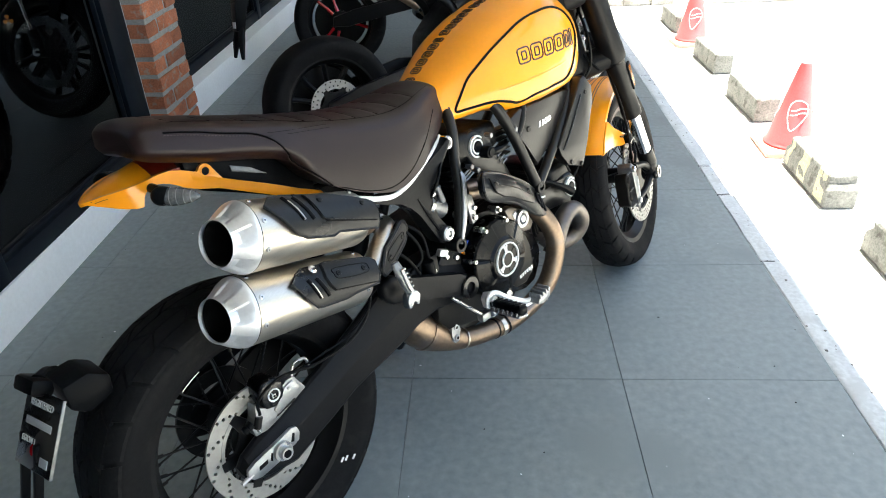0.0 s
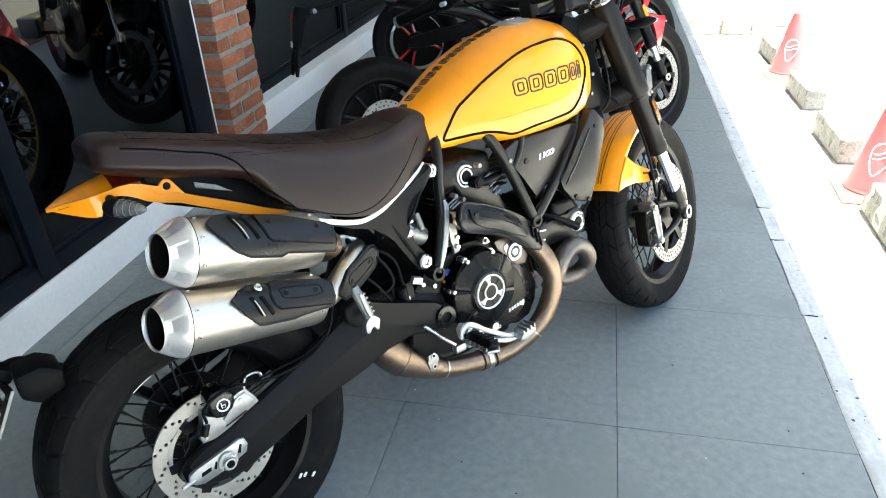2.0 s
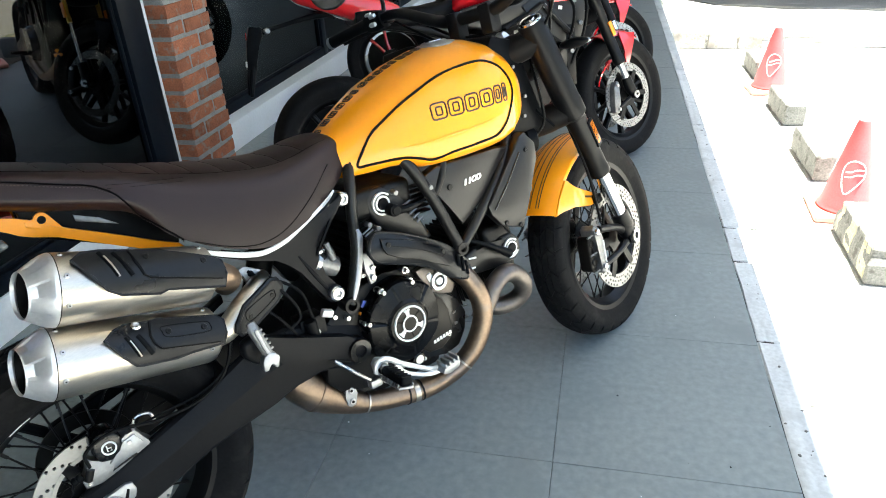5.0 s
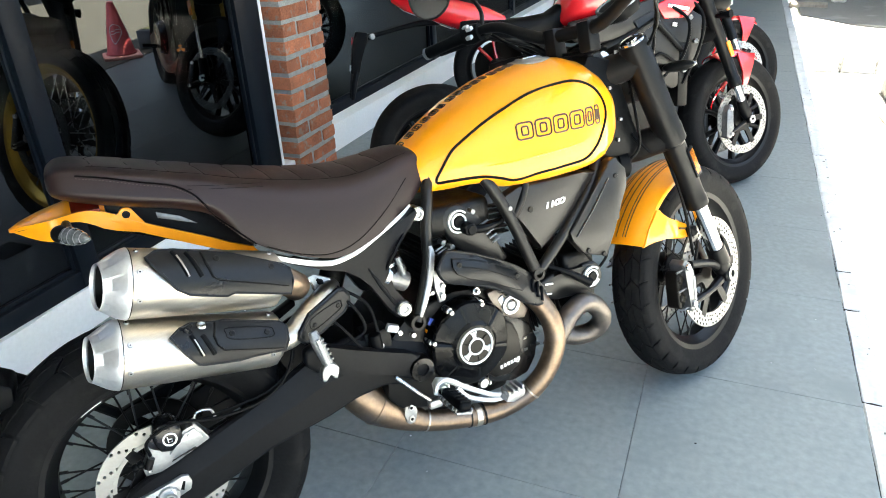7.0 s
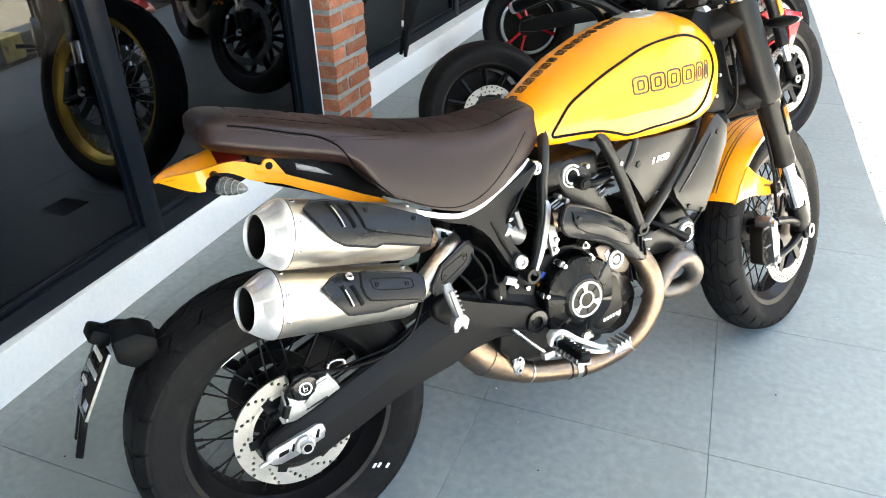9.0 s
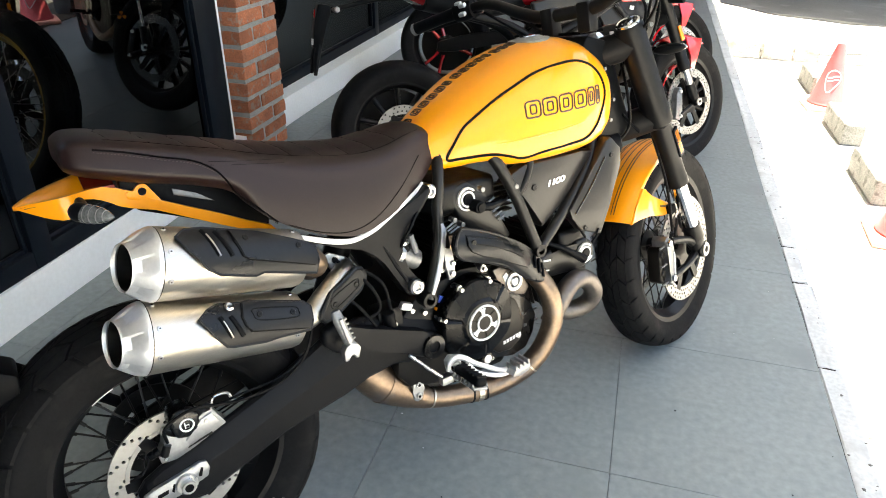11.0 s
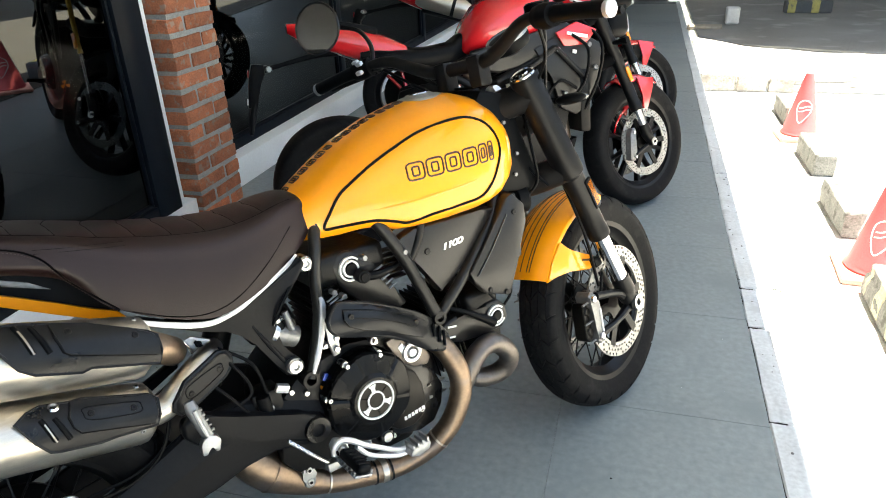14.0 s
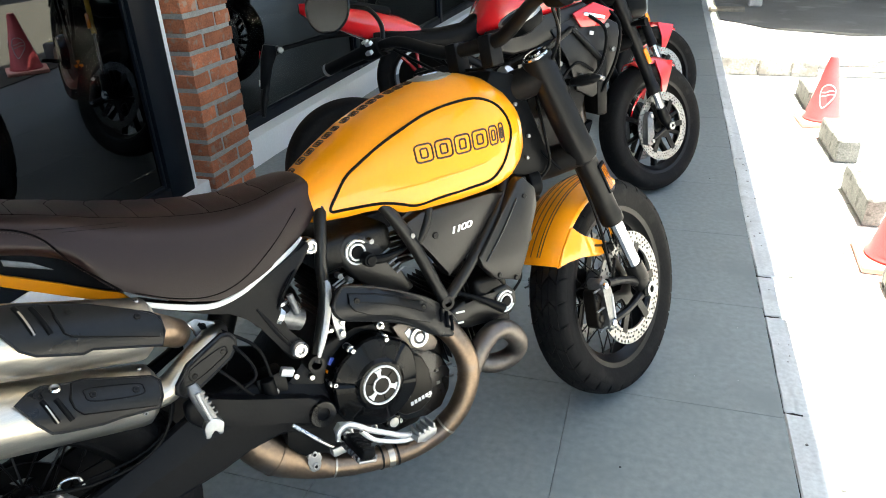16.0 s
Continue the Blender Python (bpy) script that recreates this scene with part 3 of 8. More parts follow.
def traffic_cone(x, y, turn, z=DRIVE):
    c = thing("traffic_cone", pose(x, y, z, 0, 0, turn), "faded red plastic traffic cone with a white emblem", "cone", "traffic cones")
    part("base", box(B(), -0.15, 0.15, -0.15, 0.15, 0, 0.03, 0.012), M_CONEBASE, c, "faded square foot")
    prof = [(0.118, 0.028), (0.122, 0.04), (0.110, 0.055), (0.030, 0.43), (0.024, 0.447), (0.012, 0.45), (0.0, 0.446)]
    part("cone_body", lathe(B(), prof, axis=(0, 0, 1), seg=40), M_CONE, c)

    def skinned(a, z, off=0.002):
        r = 0.110 - (z - 0.055) * (0.08 / 0.375) + off
        return (r * math.cos(a), r * math.sin(a), z)
    for face in (-100, 20, 140):
        e = tube(B(), [skinned(radians(face + u), z) for u, z in ((-33, 0.25), (-5, 0.275), (30, 0.255), (34, 0.21), (12, 0.165), (-14, 0.125), (-32, 0.19))], 0.0032, 8, 4, True)
        part("emblem", e, M_WHITEP, c, "white outlined emblem")
        for dz in (0.0, -0.022):
            e = tube(B(), [skinned(radians(face + u), z + dz) for u, z in ((-26, 0.222), (-8, 0.226), (8, 0.236), (30, 0.234))], 0.0032, 8, 4)
            part("emblem_bar", e, M_WHITEP, c, "white bar of the emblem")
    return c


traffic_cone(2.070, 5.995, 4)
traffic_cone(2.025, 3.893, -3)


def parking_barrier(x, y, n, z=0.012, turn=0, pitch=0.5):
    b = thing("parking_barrier", pose(x, y, z, 0, 0, turn), "dark grey kerb block with faded yellow bands", "barrier", "parking barriers")
    part("body", box(B(), 0, pitch * n, -0.08, 0.08, 0, 0.16, 0.02), M_BARRIER, b)
    for k in range(n):
        part("yellow_band", box(B(), pitch * (k + 0.08), pitch * (k + 0.5), -0.083, 0.083, 0.002, 0.163, 0.02), M_STRIPE, b, "faded yellow band")


parking_barrier(2.75, 11.4, 2, pitch=0.29)
parking_barrier(4.3, 11.4, 3, pitch=0.29)
for y_, n_ in ((1.7, 2), (3.50, 2), (5.45, 2), (7.6, 2)):
    parking_barrier(yard_x(y_) - 0.12, y_, n_, 0.206, 101.3)
for y_, t_ in ((3.15, 60), (5.12, 50), (7.2, 20)):
    traffic_cone(yard_x(y_) - 0.14, y_, t_, 0.206)
post = thing("bollard", pose(1.98, 10.35, 0.012), "short pale concrete post by the asphalt", "bollard")
part("shaft", rough_box(-0.06, 0.10, -0.06, 0.06, 0, 0.20, 0.004, 2, 0.015, 33), M_CONC, post)
board = thing("board", pose(1.62, 10.0, 0.012, 0, 0, -4), "weathered board lying at the edge of the asphalt", "board")
part("plank", box(B(), -0.16, 0.24, -0.11, 0.11, 0, 0.03, 0.004), M_WOOD, board)


# ---- wheels ----
def crown_line(R, W, rim):
    hgt = R - rim
    half = [(rim - 0.004, 0.36), (rim + 0.10 * hgt, 0.41), (rim + 0.45 * hgt, 0.495), (rim + 0.72 * hgt, 0.47), (rim + 0.90 * hgt, 0.33), (rim + 0.98 * hgt, 0.15)]
    pts = [(r, -W * f) for r, f in half] + [(R, 0)] + [(r, W * f) for r, f in half[::-1]]
    return [(p.x, p.y) for p in spline([(r, y, 0) for r, y in pts], 5)]


def wheel(name, parent, m, R, W, rim, rim_mat, spoked, tread, discs, hub_r=0.035, label="", lip=0.36, blades=5, tyre_label="", disc_mat=None, spoke_mat=None):
    """A wheel about the y axis: rim, tyre, hub, spokes and brake discs. discs: (y, outer, inner, holes)."""
    w2 = W * lip
    prof = [(rim + 0.010, -w2 - 0.006), (rim + 0.012, -w2), (rim - 0.004, -w2 + 0.006), (rim - 0.012, -w2 * 0.6), (rim - 0.024, -w2 * 0.4), (rim - 0.026, 0), (rim - 0.024, w2 * 0.4), (rim - 0.012, w2 * 0.6),
            (rim - 0.004, w2 - 0.006), (rim + 0.012, w2), (rim + 0.010, w2 + 0.006), (rim - 0.010, w2), (rim - 0.018, w2 * 0.65), (rim - 0.031, w2 * 0.42), (rim - 0.033, 0), (rim - 0.031, -w2 * 0.42), (rim - 0.018, -w2 * 0.65), (rim - 0.010, -w2)]
    ob = part(name, lathe(B(), prof, seg=72, closed=True), rim_mat, parent, label, m)
    line = crown_line(R, W, rim)
    inner = [(rim - 0.002, W * 0.33), (rim - 0.002, -W * 0.33)]
    part("tyre", lathe(B(), line + inner, seg=96, closed=True), M_RUBBER, ob, tyre_label or "black rubber tyre")

    def crown(y):
        best = max((p for p in line if abs(p[1] - y) < W * 0.06), key=lambda p: p[0], default=(R, 0))
        near = sorted((p for p in line if p[0] > rim + 0.4 * (R - rim)), key=lambda p: abs(p[1] - y))[:2]
        (r0, y0), (r1, y1) = near
        return r0 if abs(y1 - y0) < 1e-6 else r0 + (r1 - r0) * (y - y0) / (y1 - y0)
    if tread:
        n, depth, rows = tread
        bm = B()
        for i in range(n):
            for (ya, yb, ta, tb, sk) in rows:
                t0, t1 = 2 * math.pi * (i + ta) / n, 2 * math.pi * (i + tb) / n
                top, low = [], []
                for a in range(4):
                    for b in range(3):
                        y = W * (ya + (yb - ya) * a / 3)
                        t = t0 + (t1 - t0) * b / 2 + sk * (a / 3) * 2 * math.pi / n
                        for lst, d, ins in ((top, depth, 0.0), (low, -0.003, 0.0)):
                            rr = crown(y) + d
                            lst.append(bm.verts.new((rr * math.cos(t), y, rr * math.sin(t))))
                for a in range(3):
                    for b in range(2):
                        q = [a * 3 + b, a * 3 + b + 1, a * 3 + b + 4, a * 3 + b + 3]
                        bm.faces.new([top[k] for k in q])
                rim_i = [0, 1, 2, 5, 8, 11, 10, 9, 6, 3]
                for k in range(10):
                    p, q = rim_i[k], rim_i[(k + 1) % 10]
                    bm.faces.new((top[p], top[q], low[q], low[p]))
        part("tread", bm, M_RUBBER, ob, "grooved tread blocks")
    # hub
    part("hub", lathe(B(), [(0, -0.065), (hub_r * 0.8, -0.065), (hub_r, -0.055), (hub_r + 0.012, -0.05), (hub_r + 0.012, -0.042), (hub_r * 0.75, -0.036), (hub_r * 0.75, 0.036), (hub_r + 0.012, 0.042), (hub_r + 0.012, 0.05), (hub_r, 0.055), (hub_r * 0.8, 0.065), (0, 0.065)], seg=32), M_BLACKM, ob, "dark hub")
    if spoked:
        first = {}
        for i in range(36):
            side = 1 if i % 2 else -1
            lean = 1 if (i // 2) % 2 else -1
            a = i * 10.0
            key = (side, lean)
            mm = pose(0, 0, 0, 0, -a, 0)
            if key not in first:
                e = radians(24 * lean)
                bm = tube(B(), [(hub_r + 0.008, side * 0.046, 0), ((rim - 0.028) * math.cos(e), side * 0.008, (rim - 0.028) * math.sin(e))], spoked, 6, 1)
                cyl(bm, ((rim - 0.048) * math.cos(e * 0.95), side * 0.012, (rim - 0.048) * math.sin(e * 0.95)), ((rim - 0.026) * math.cos(e), side * 0.008, (rim - 0.026) * math.sin(e)), 0.0034, seg=8)
                first[key] = part("spoke", bm, M_BLACKM if rim_mat is not M_GOLD else M_BOLT, ob, m=mm)
            else:
                again(first[key], "spoke", mm)
    else:
        first = None
        for i in range(blades):
            mm = pose(0, 0, 0, 0, -360 / blades * i, 0)
            if first is None:
                bm = B()
                for s in (-1, 1):
                    tube(bm, [(hub_r * 0.6, 0, s * 0.012), (rim * 0.5, 0, s * 0.030), (rim - 0.02, 0, s * 0.062)], [0.016, 0.011, 0.013], 8, 3, flat=1.5)
                first = part("spoke", bm, spoke_mat or rim_mat, ob, m=mm)
            else:
                again(first, "spoke", mm)
    for y, r1, r0, n in discs:
        d = part("brake_disc", slanted_disc(B(), r0, r1, y - 0.0025, y + 0.0025) if n == 0 else holed_disc(B(), r0, r1, y - 0.0025, y + 0.0025, n, 2 if r1 < 0.14 else 3, 0.0044), disc_mat or M_DISC, ob, "drilled steel brake disc", sharp=20)
        star = []
        for k in range(6):
            for da, rr in ((0.0, r0 + 0.005), (0.10, r0 + 0.005), (0.22, hub_r + 0.022), (0.52, hub_r + 0.016), (0.83, hub_r + 0.022), (0.95, r0 + 0.005)):
                a = radians(60 * k) + da
                star.append((rr * math.cos(a), rr * math.sin(a)))
        carrier = prism(B(), star, y - 0.004, y + 0.004)
        part("disc_lip", lathe(B(), [(r0 - 0.004, y - 0.0034), (r0 + 0.0035, y - 0.0034), (r0 + 0.0035, y + 0.0034), (r0 - 0.004, y + 0.0034)], seg=72, closed=True), disc_mat or M_DISC, d)
        part("disc_carrier", carrier, M_BLACKM, d, "black carrier of the disc")
    return ob


# tread rows: from and to across the width, from and to along the pitch, skew
ROAD = [(-0.160, -0.012, 0.03, 0.93, 0.35), (0.012, 0.160, 0.53, 1.43, -0.35), (-0.340, -0.176, 0.28, 1.19, -0.30), (0.176, 0.340, 0.78, 1.69, 0.30), (-0.486, -0.354, 0.04, 0.93, 0.15), (0.354, 0.486, 0.54, 1.43, -0.15)]
KNOB = [(-0.21, -0.015, 0.04, 0.88, 0.12), (0.015, 0.21, 0.54, 1.38, -0.12), (-0.47, -0.235, 0.06, 0.88, 0.06), (0.235, 0.47, 0.56, 1.38, -0.06)]

# ---- the yellow motorcycle ----
# its own axes: x ahead from the rear contact, y to its left, z up; it leans on its stand
bike = thing("motorcycle", pose(-0.0205, 1.4106, -0.0024, -10.5, 0, 50.7), "yellow motorcycle with brown seat and twin steel silencers on its stand", "motorcycle")
STEER = Vector((-math.sin(radians(24.8)), 0, math.cos(radians(24.8))))
M_F = Matrix.Translation((1.501, 0.005, 0.314)) @ Matrix.Rotation(radians(15), 4, STEER)

rear = wheel("rear_wheel", bike, pose(0, 0, 0.315), 0.304, 0.178, 0.218, M_RIM, 0.0022, (26, 0.006, ROAD), [(-0.082, 0.124, 0.091, 0)], 0.042, "black wire-spoked rear wheel", tyre_label="wide black rear tyre with moulded tread")
front = wheel("front_wheel", bike, M_F, 0.3045, 0.118, 0.228, M_RIM, 0.0020, (30, 0.0075, ROAD), [(-0.075, 0.160, 0.124, 54), (0.075, 0.160, 0.124, 54)], 0.035, "black wire-spoked front wheel, turned to the left", tyre_label="black front tyre with moulded tread")
# paint mark and sticker on the rear rim
part("rim_sticker", lathe(B(), [(0.2055, -0.0656), (0.2075, -0.0660), (0.2075, -0.0668), (0.2055, -0.0664)], seg=8, closed=True, arc=(109, 121)), M_WHITEP, rear, "pale printed strip on the rim")
for a, dr in ((-48, -0.036), (-46.5, -0.026), (-45, -0.006)):
    t = radians(a)
    part("paper_scrap", box(B(), -0.006, 0.006, -0.001, 0.001, -0.004, 0.004, 0.0008), M_WHITEP, rear, "torn label scrap on the tyre", pose((0.252 + dr) * math.cos(t), -0.089, (0.252 + dr) * math.sin(t), 20, a, 0))

# -- tank --
TANK = [(0.590, 0.806, 0.768, 0.052), (0.612, 0.832, 0.758, 0.066), (0.65, 0.862, 0.752, 0.083), (0.70, 0.893, 0.751, 0.104), (0.745, 0.918, 0.753, 0.122), (0.78, 0.936, 0.750, 0.134), (0.82, 0.952, 0.734, 0.144),
        (0.86, 0.967, 0.730, 0.152), (0.94, 0.987, 0.729, 0.159), (1.02, 0.994, 0.731, 0.158), (1.06, 0.989, 0.735, 0.153), (1.10, 0.976, 0.745, 0.142), (1.135, 0.952, 0.768, 0.126), (1.16, 0.925, 0.787, 0.106), (1.178, 0.890, 0.802, 0.078)]


def tank_at(x):
    xs = [s[0] for s in TANK]
    return tuple(float(np.interp(x, xs, [s[k] for s in TANK])) for k in (1, 2, 3))


def tank_y(x, z):
    """Half width of the tank at that place."""
    top, bot, w = tank_at(x)
    mid = bot + 0.40 * (top - bot)
    f, e = ((z - mid) / (top - mid), 2.3) if z > mid else ((mid - z) / (mid - bot), 6.5)
    return w * max(0.0, 1 - min(1.0, abs(f)) ** e) ** (1 / e)


def tank_z(x, y):
    top, bot, w = tank_at(x)
    mid = bot + 0.40 * (top - bot)
    return mid + (top - mid) * max(0.0, 1 - min(1.0, abs(y) / w) ** 2.3) ** (1 / 2.3)


bm = B()
rings = []
stations = spline([(s[0], s[1], s[2]) for s in TANK], 4)
for p in stations:
    x = p.x
    top, bot, w = tank_at(x)
    mid = bot + 0.40 * (top - bot)
    ring = []
    for k in range(40):
        a = 2 * math.pi * k / 40
        e = 2.3 if math.cos(a) >= 0 else 6.5
        c, s = math.cos(a), math.sin(a)
        y = w * math.copysign(abs(s) ** (2 / e), s)
        z = mid + ((top - mid) if c >= 0 else (mid - bot)) * math.copysign(abs(c) ** (2 / e), c)
        ring.append(bm.verts.new((x, y, z)))
    rings.append(ring)
skin(bm, rings)
tank = part("fuel_tank", bm, M_YELLOW, bike, "glossy yellow fuel tank", sharp=60)
PANEL = [(0.670, 0.776), (0.686, 0.807), (0.709, 0.838), (0.735, 0.857), (0.789, 0.888), (0.845, 0.911), (0.903, 0.930), (0.974, 0.940), (1.028, 0.939), (1.072, 0.920), (1.096, 0.887), (1.100, 0.850), (1.080, 0.810), (1.055, 0.783), (1.022, 0.764), (0.967, 0.760), (0.893, 0.757), (0.839, 0.752), (0.810, 0.761), (0.776, 0.771), (0.744, 0.774), (0.698, 0.774)]
for s in (-1, 1):
    part("panel_line", tube(B(), [(x, s * (tank_y(x, z) + 0.0005), z) for x, z in PANEL], 0.0031, 8, 5, True), M_BLACKP, tank, "black line round the side panel")
# crease below the print
part("crease", tube(B(), [(x, -tank_y(x, z) + 0.0018, z) for x, z in ((0.70, 0.797), (0.80, 0.795), (0.90, 0.798), (1.0, 0.803), (1.05, 0.812))], [0.001, 0.003, 0.004, 0.003, 0.001], 8, 5), M_YELLOW, tank)


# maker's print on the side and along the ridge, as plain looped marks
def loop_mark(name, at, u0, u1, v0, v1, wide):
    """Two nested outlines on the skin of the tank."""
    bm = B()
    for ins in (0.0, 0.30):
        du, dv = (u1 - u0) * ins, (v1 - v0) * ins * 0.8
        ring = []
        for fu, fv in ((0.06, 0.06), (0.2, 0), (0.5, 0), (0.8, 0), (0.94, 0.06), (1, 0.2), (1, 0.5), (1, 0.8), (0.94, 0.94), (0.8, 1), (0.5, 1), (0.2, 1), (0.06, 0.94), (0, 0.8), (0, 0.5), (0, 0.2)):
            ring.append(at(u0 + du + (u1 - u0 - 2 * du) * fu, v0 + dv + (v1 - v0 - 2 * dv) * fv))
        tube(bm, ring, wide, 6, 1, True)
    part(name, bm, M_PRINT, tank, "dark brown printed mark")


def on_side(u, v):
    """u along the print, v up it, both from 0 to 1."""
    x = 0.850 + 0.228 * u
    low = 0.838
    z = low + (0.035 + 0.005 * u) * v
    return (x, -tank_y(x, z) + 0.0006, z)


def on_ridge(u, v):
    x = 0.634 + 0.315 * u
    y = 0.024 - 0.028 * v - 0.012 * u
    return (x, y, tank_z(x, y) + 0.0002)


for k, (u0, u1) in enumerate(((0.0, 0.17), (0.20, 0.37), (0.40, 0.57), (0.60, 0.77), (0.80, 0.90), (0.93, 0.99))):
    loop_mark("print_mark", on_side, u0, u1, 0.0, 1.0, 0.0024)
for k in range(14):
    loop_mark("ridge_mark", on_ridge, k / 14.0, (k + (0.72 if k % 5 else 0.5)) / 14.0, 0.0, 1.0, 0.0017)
cap = part("filler_cap", lathe(B(), [(0.0, 0.012), (0.030, 0.012), (0.036, 0.008), (0.050, 0.006), (0.054, 0.002), (0.054, -0.01), (0.0, -0.01)], axis=(0, 0, 1), seg=36), M_ALU, tank, "brushed round filler cap", pose(0.995, 0, 0.984, 0, -3, 0))
part("cap_flap", box(B(), -0.020, 0.020, -0.010, 0.010, 0.011, 0.015, 0.002), M_CHROME, cap)
part("tank_bolt", cyl(B(), (1.13, -0.118, 0.83), (1.133, -0.124, 0.83), 0.006, bevel=0.001), M_BOLT, tank)

# -- seat --
SEAT = [(-0.048, 0.934, 0.908, 0.070), (-0.042, 0.948, 0.899, 0.090), (-0.015, 0.956, 0.886, 0.104), (0.06, 0.940, 0.862, 0.118), (0.15, 0.914, 0.838, 0.126), (0.20, 0.901, 0.818, 0.131), (0.245, 0.889, 0.766, 0.135), (0.30, 0.876, 0.728, 0.138),
        (0.36, 0.863, 0.700, 0.140), (0.42, 0.853, 0.685, 0.139), (0.48, 0.847, 0.697, 0.133), (0.54, 0.851, 0.719, 0.119), (0.59, 0.858, 0.744, 0.100), (0.625, 0.858, 0.764, 0.086), (0.648, 0.850, 0.785, 0.074)]


SEAT_LINE = [(a.x, a.y, a.z, b.y) for a, b in zip(spline([(s[0], s[1], s[2]) for s in SEAT], 10), spline([(s[0], s[3], 0) for s in SEAT], 10))]


def seat_at(x):
    xs = [s[0] for s in SEAT_LINE]
    return tuple(float(np.interp(x, xs, [s[k] for s in SEAT_LINE])) for k in (1, 2, 3))


def seat_half(x, z):
    top, bot, w = seat_at(x)
    f = (z - bot) / (top - bot)
    brk = float(np.interp(x, (0.40, 0.60), (0.70, 0.60)))
    if f < brk:
        tuck = (1 - max(0.0, min(1.0, (x - 0.14) / 0.10))) * 0.34 * max(0.0, 1 - f / 0.24) ** 1.3
        return w * (1.0 - 0.10 * (f / brk) ** 2 - tuck)
    g = (f - brk) / (1 - brk)
    return w * 0.90 * max(0.0, 1 - g ** 2.6) ** (1 / 2.2)


def seat_top(x, y):
    """Height of the upper face of the seat."""
    top, bot, w = seat_at(x)
    brk = float(np.interp(x, (0.40, 0.60), (0.70, 0.60)))
    g = max(0.0, 1 - min(1.0, abs(y) / (0.9 * w)) ** 2.2) ** (1 / 2.6)
    return bot + (top - bot) * (brk + (1 - brk) * g)


PLEATS = [0.030 + 0.0585 * k for k in range(10)]


def pleat(x, y):
    """Depth of the pressed cross seams at a place on the upper face."""
    w = 0.68 * seat_at(x)[2]
    if abs(y) > w:
        return 0.0
    xs = x + 0.012 * (1 - abs(y) / w)
    return 0.0020 * sum(math.exp(-((xs - q) / 0.0055) ** 2) for q in PLEATS) * min(1.0, (w - abs(y)) / 0.012)


bm = B()
rings = []
for p in spline([(s[0], s[1], s[2]) for s in SEAT], 12):
    top, bot, w = seat_at(p.x)
    side = []
    for k in range(21):
        f = 1 - (1 - k / 20) ** 2.0
        z = bot + (top - bot) * f
        side.append((seat_half(p.x, z), z))
    side[-1] = (0.0, top)
    side = [(y, z - (pleat(p.x, y) if z > bot + 0.72 * (top - bot) else 0.0)) for y, z in side]
    ring = [bm.verts.new((p.x, -y, z)) for y, z in side] + [bm.verts.new((p.x, y, z)) for y, z in side[-2::-1]] + [bm.verts.new((p.x, 0, bot + 0.004))]
    rings.append(ring)
skin(bm, rings)
seat = part("seat", bm, M_SEAT, bike, "dark brown leather seat with stitched seams", sharp=50)


def on_seat(pts, r=0.0013, off=0.0):
    return tube(B(), [(x, -(seat_half(x, z) + off), z) for x, z in pts], r, 6, 5)


PILLION = [(0.000, 0.933), (0.044, 0.921), (0.094, 0.904), (0.143, 0.888), (0.174, 0.867), (0.191, 0.841), (0.204, 0.818), (0.235, 0.783), (0.262, 0.752)]
part("seam", on_seat(PILLION, 0.0017), M_THREAD, seat, "dark stitched seam")
for dz in (0.0, 0.006):
    part("seam", on_seat([(0.168, 0.882 - dz), (0.21, 0.874 - dz), (0.25, 0.867 - dz), (0.30, 0.858 - dz)], 0.0004), M_THREAD, seat, "short double seam")
for side in (-1, 1):
    part("seam", tube(B(), [(x, side * 0.70 * seat_at(x)[2], seat_top(x, 0.70 * seat_at(x)[2])) for x in [0.02 + 0.04 * k for k in range(16)]], 0.0007, 6, 4), M_THREAD, seat, "dark seam along the edge of the pleated top")
part("seam", on_seat([(0.28, 0.742), (0.34, 0.712), (0.40, 0.697), (0.46, 0.708), (0.53, 0.748), (0.60, 0.800)], 0.0011), M_THREAD, seat, "dark stitched seam")
for q in PLEATS:
    ys_ = [0.068 * seat_at(q)[2] / 0.1 * j / 6 for j in range(-6, 7)]
    part("rib", tube(B(), [(q - 0.012 * (1 - abs(y) / (0.68 * seat_at(q)[2])), y, seat_top(q, y) - pleat(q - 0.012 * (1 - abs(y) / (0.68 * seat_at(q)[2])), y) + (0.012 * (1 - abs(y) / (0.68 * seat_at(q)[2]))) * (seat_at(q - 0.01)[0] - seat_at(q)[0]) / 0.01) for y in ys_], 0.0008, 6, 2), M_THREAD, seat, "pressed cross seam")
bm = B()
line = spline([(x, 0, z - 0.0045) for x, z in PILLION], 18)
for k in range(0, len(line) - 1, 2):
    tube(bm, [(p.x, -(seat_half(p.x, p.z) + 0.0004), p.z) for p in line[k:k + 2]], 0.0008, 5, 1)
part("stitching", bm, M_STITCH, seat, "brown thread stitches")
# white trim under the seat
for s in (-1, 1):
    part("trim_strip", tube(B(), [(0.276, s * 0.130, 0.729), (0.289, s * 0.131, 0.717), (0.332, s * 0.133, 0.697), (0.373, s * 0.134, 0.682), (0.408, s * 0.134, 0.676), (0.453, s * 0.131, 0.683), (0.489, s * 0.127, 0.697), (0.539, s * 0.118, 0.717), (0.574, s * 0.108, 0.731), (0.596, s * 0.101, 0.744)], [0.001, 0.0045, 0.0058, 0.0058, 0.0056, 0.0054, 0.0052, 0.005, 0.0046, 0.003], 8, 5, flat=0.6), M_WHITEP, bike, "white trim line below the seat")

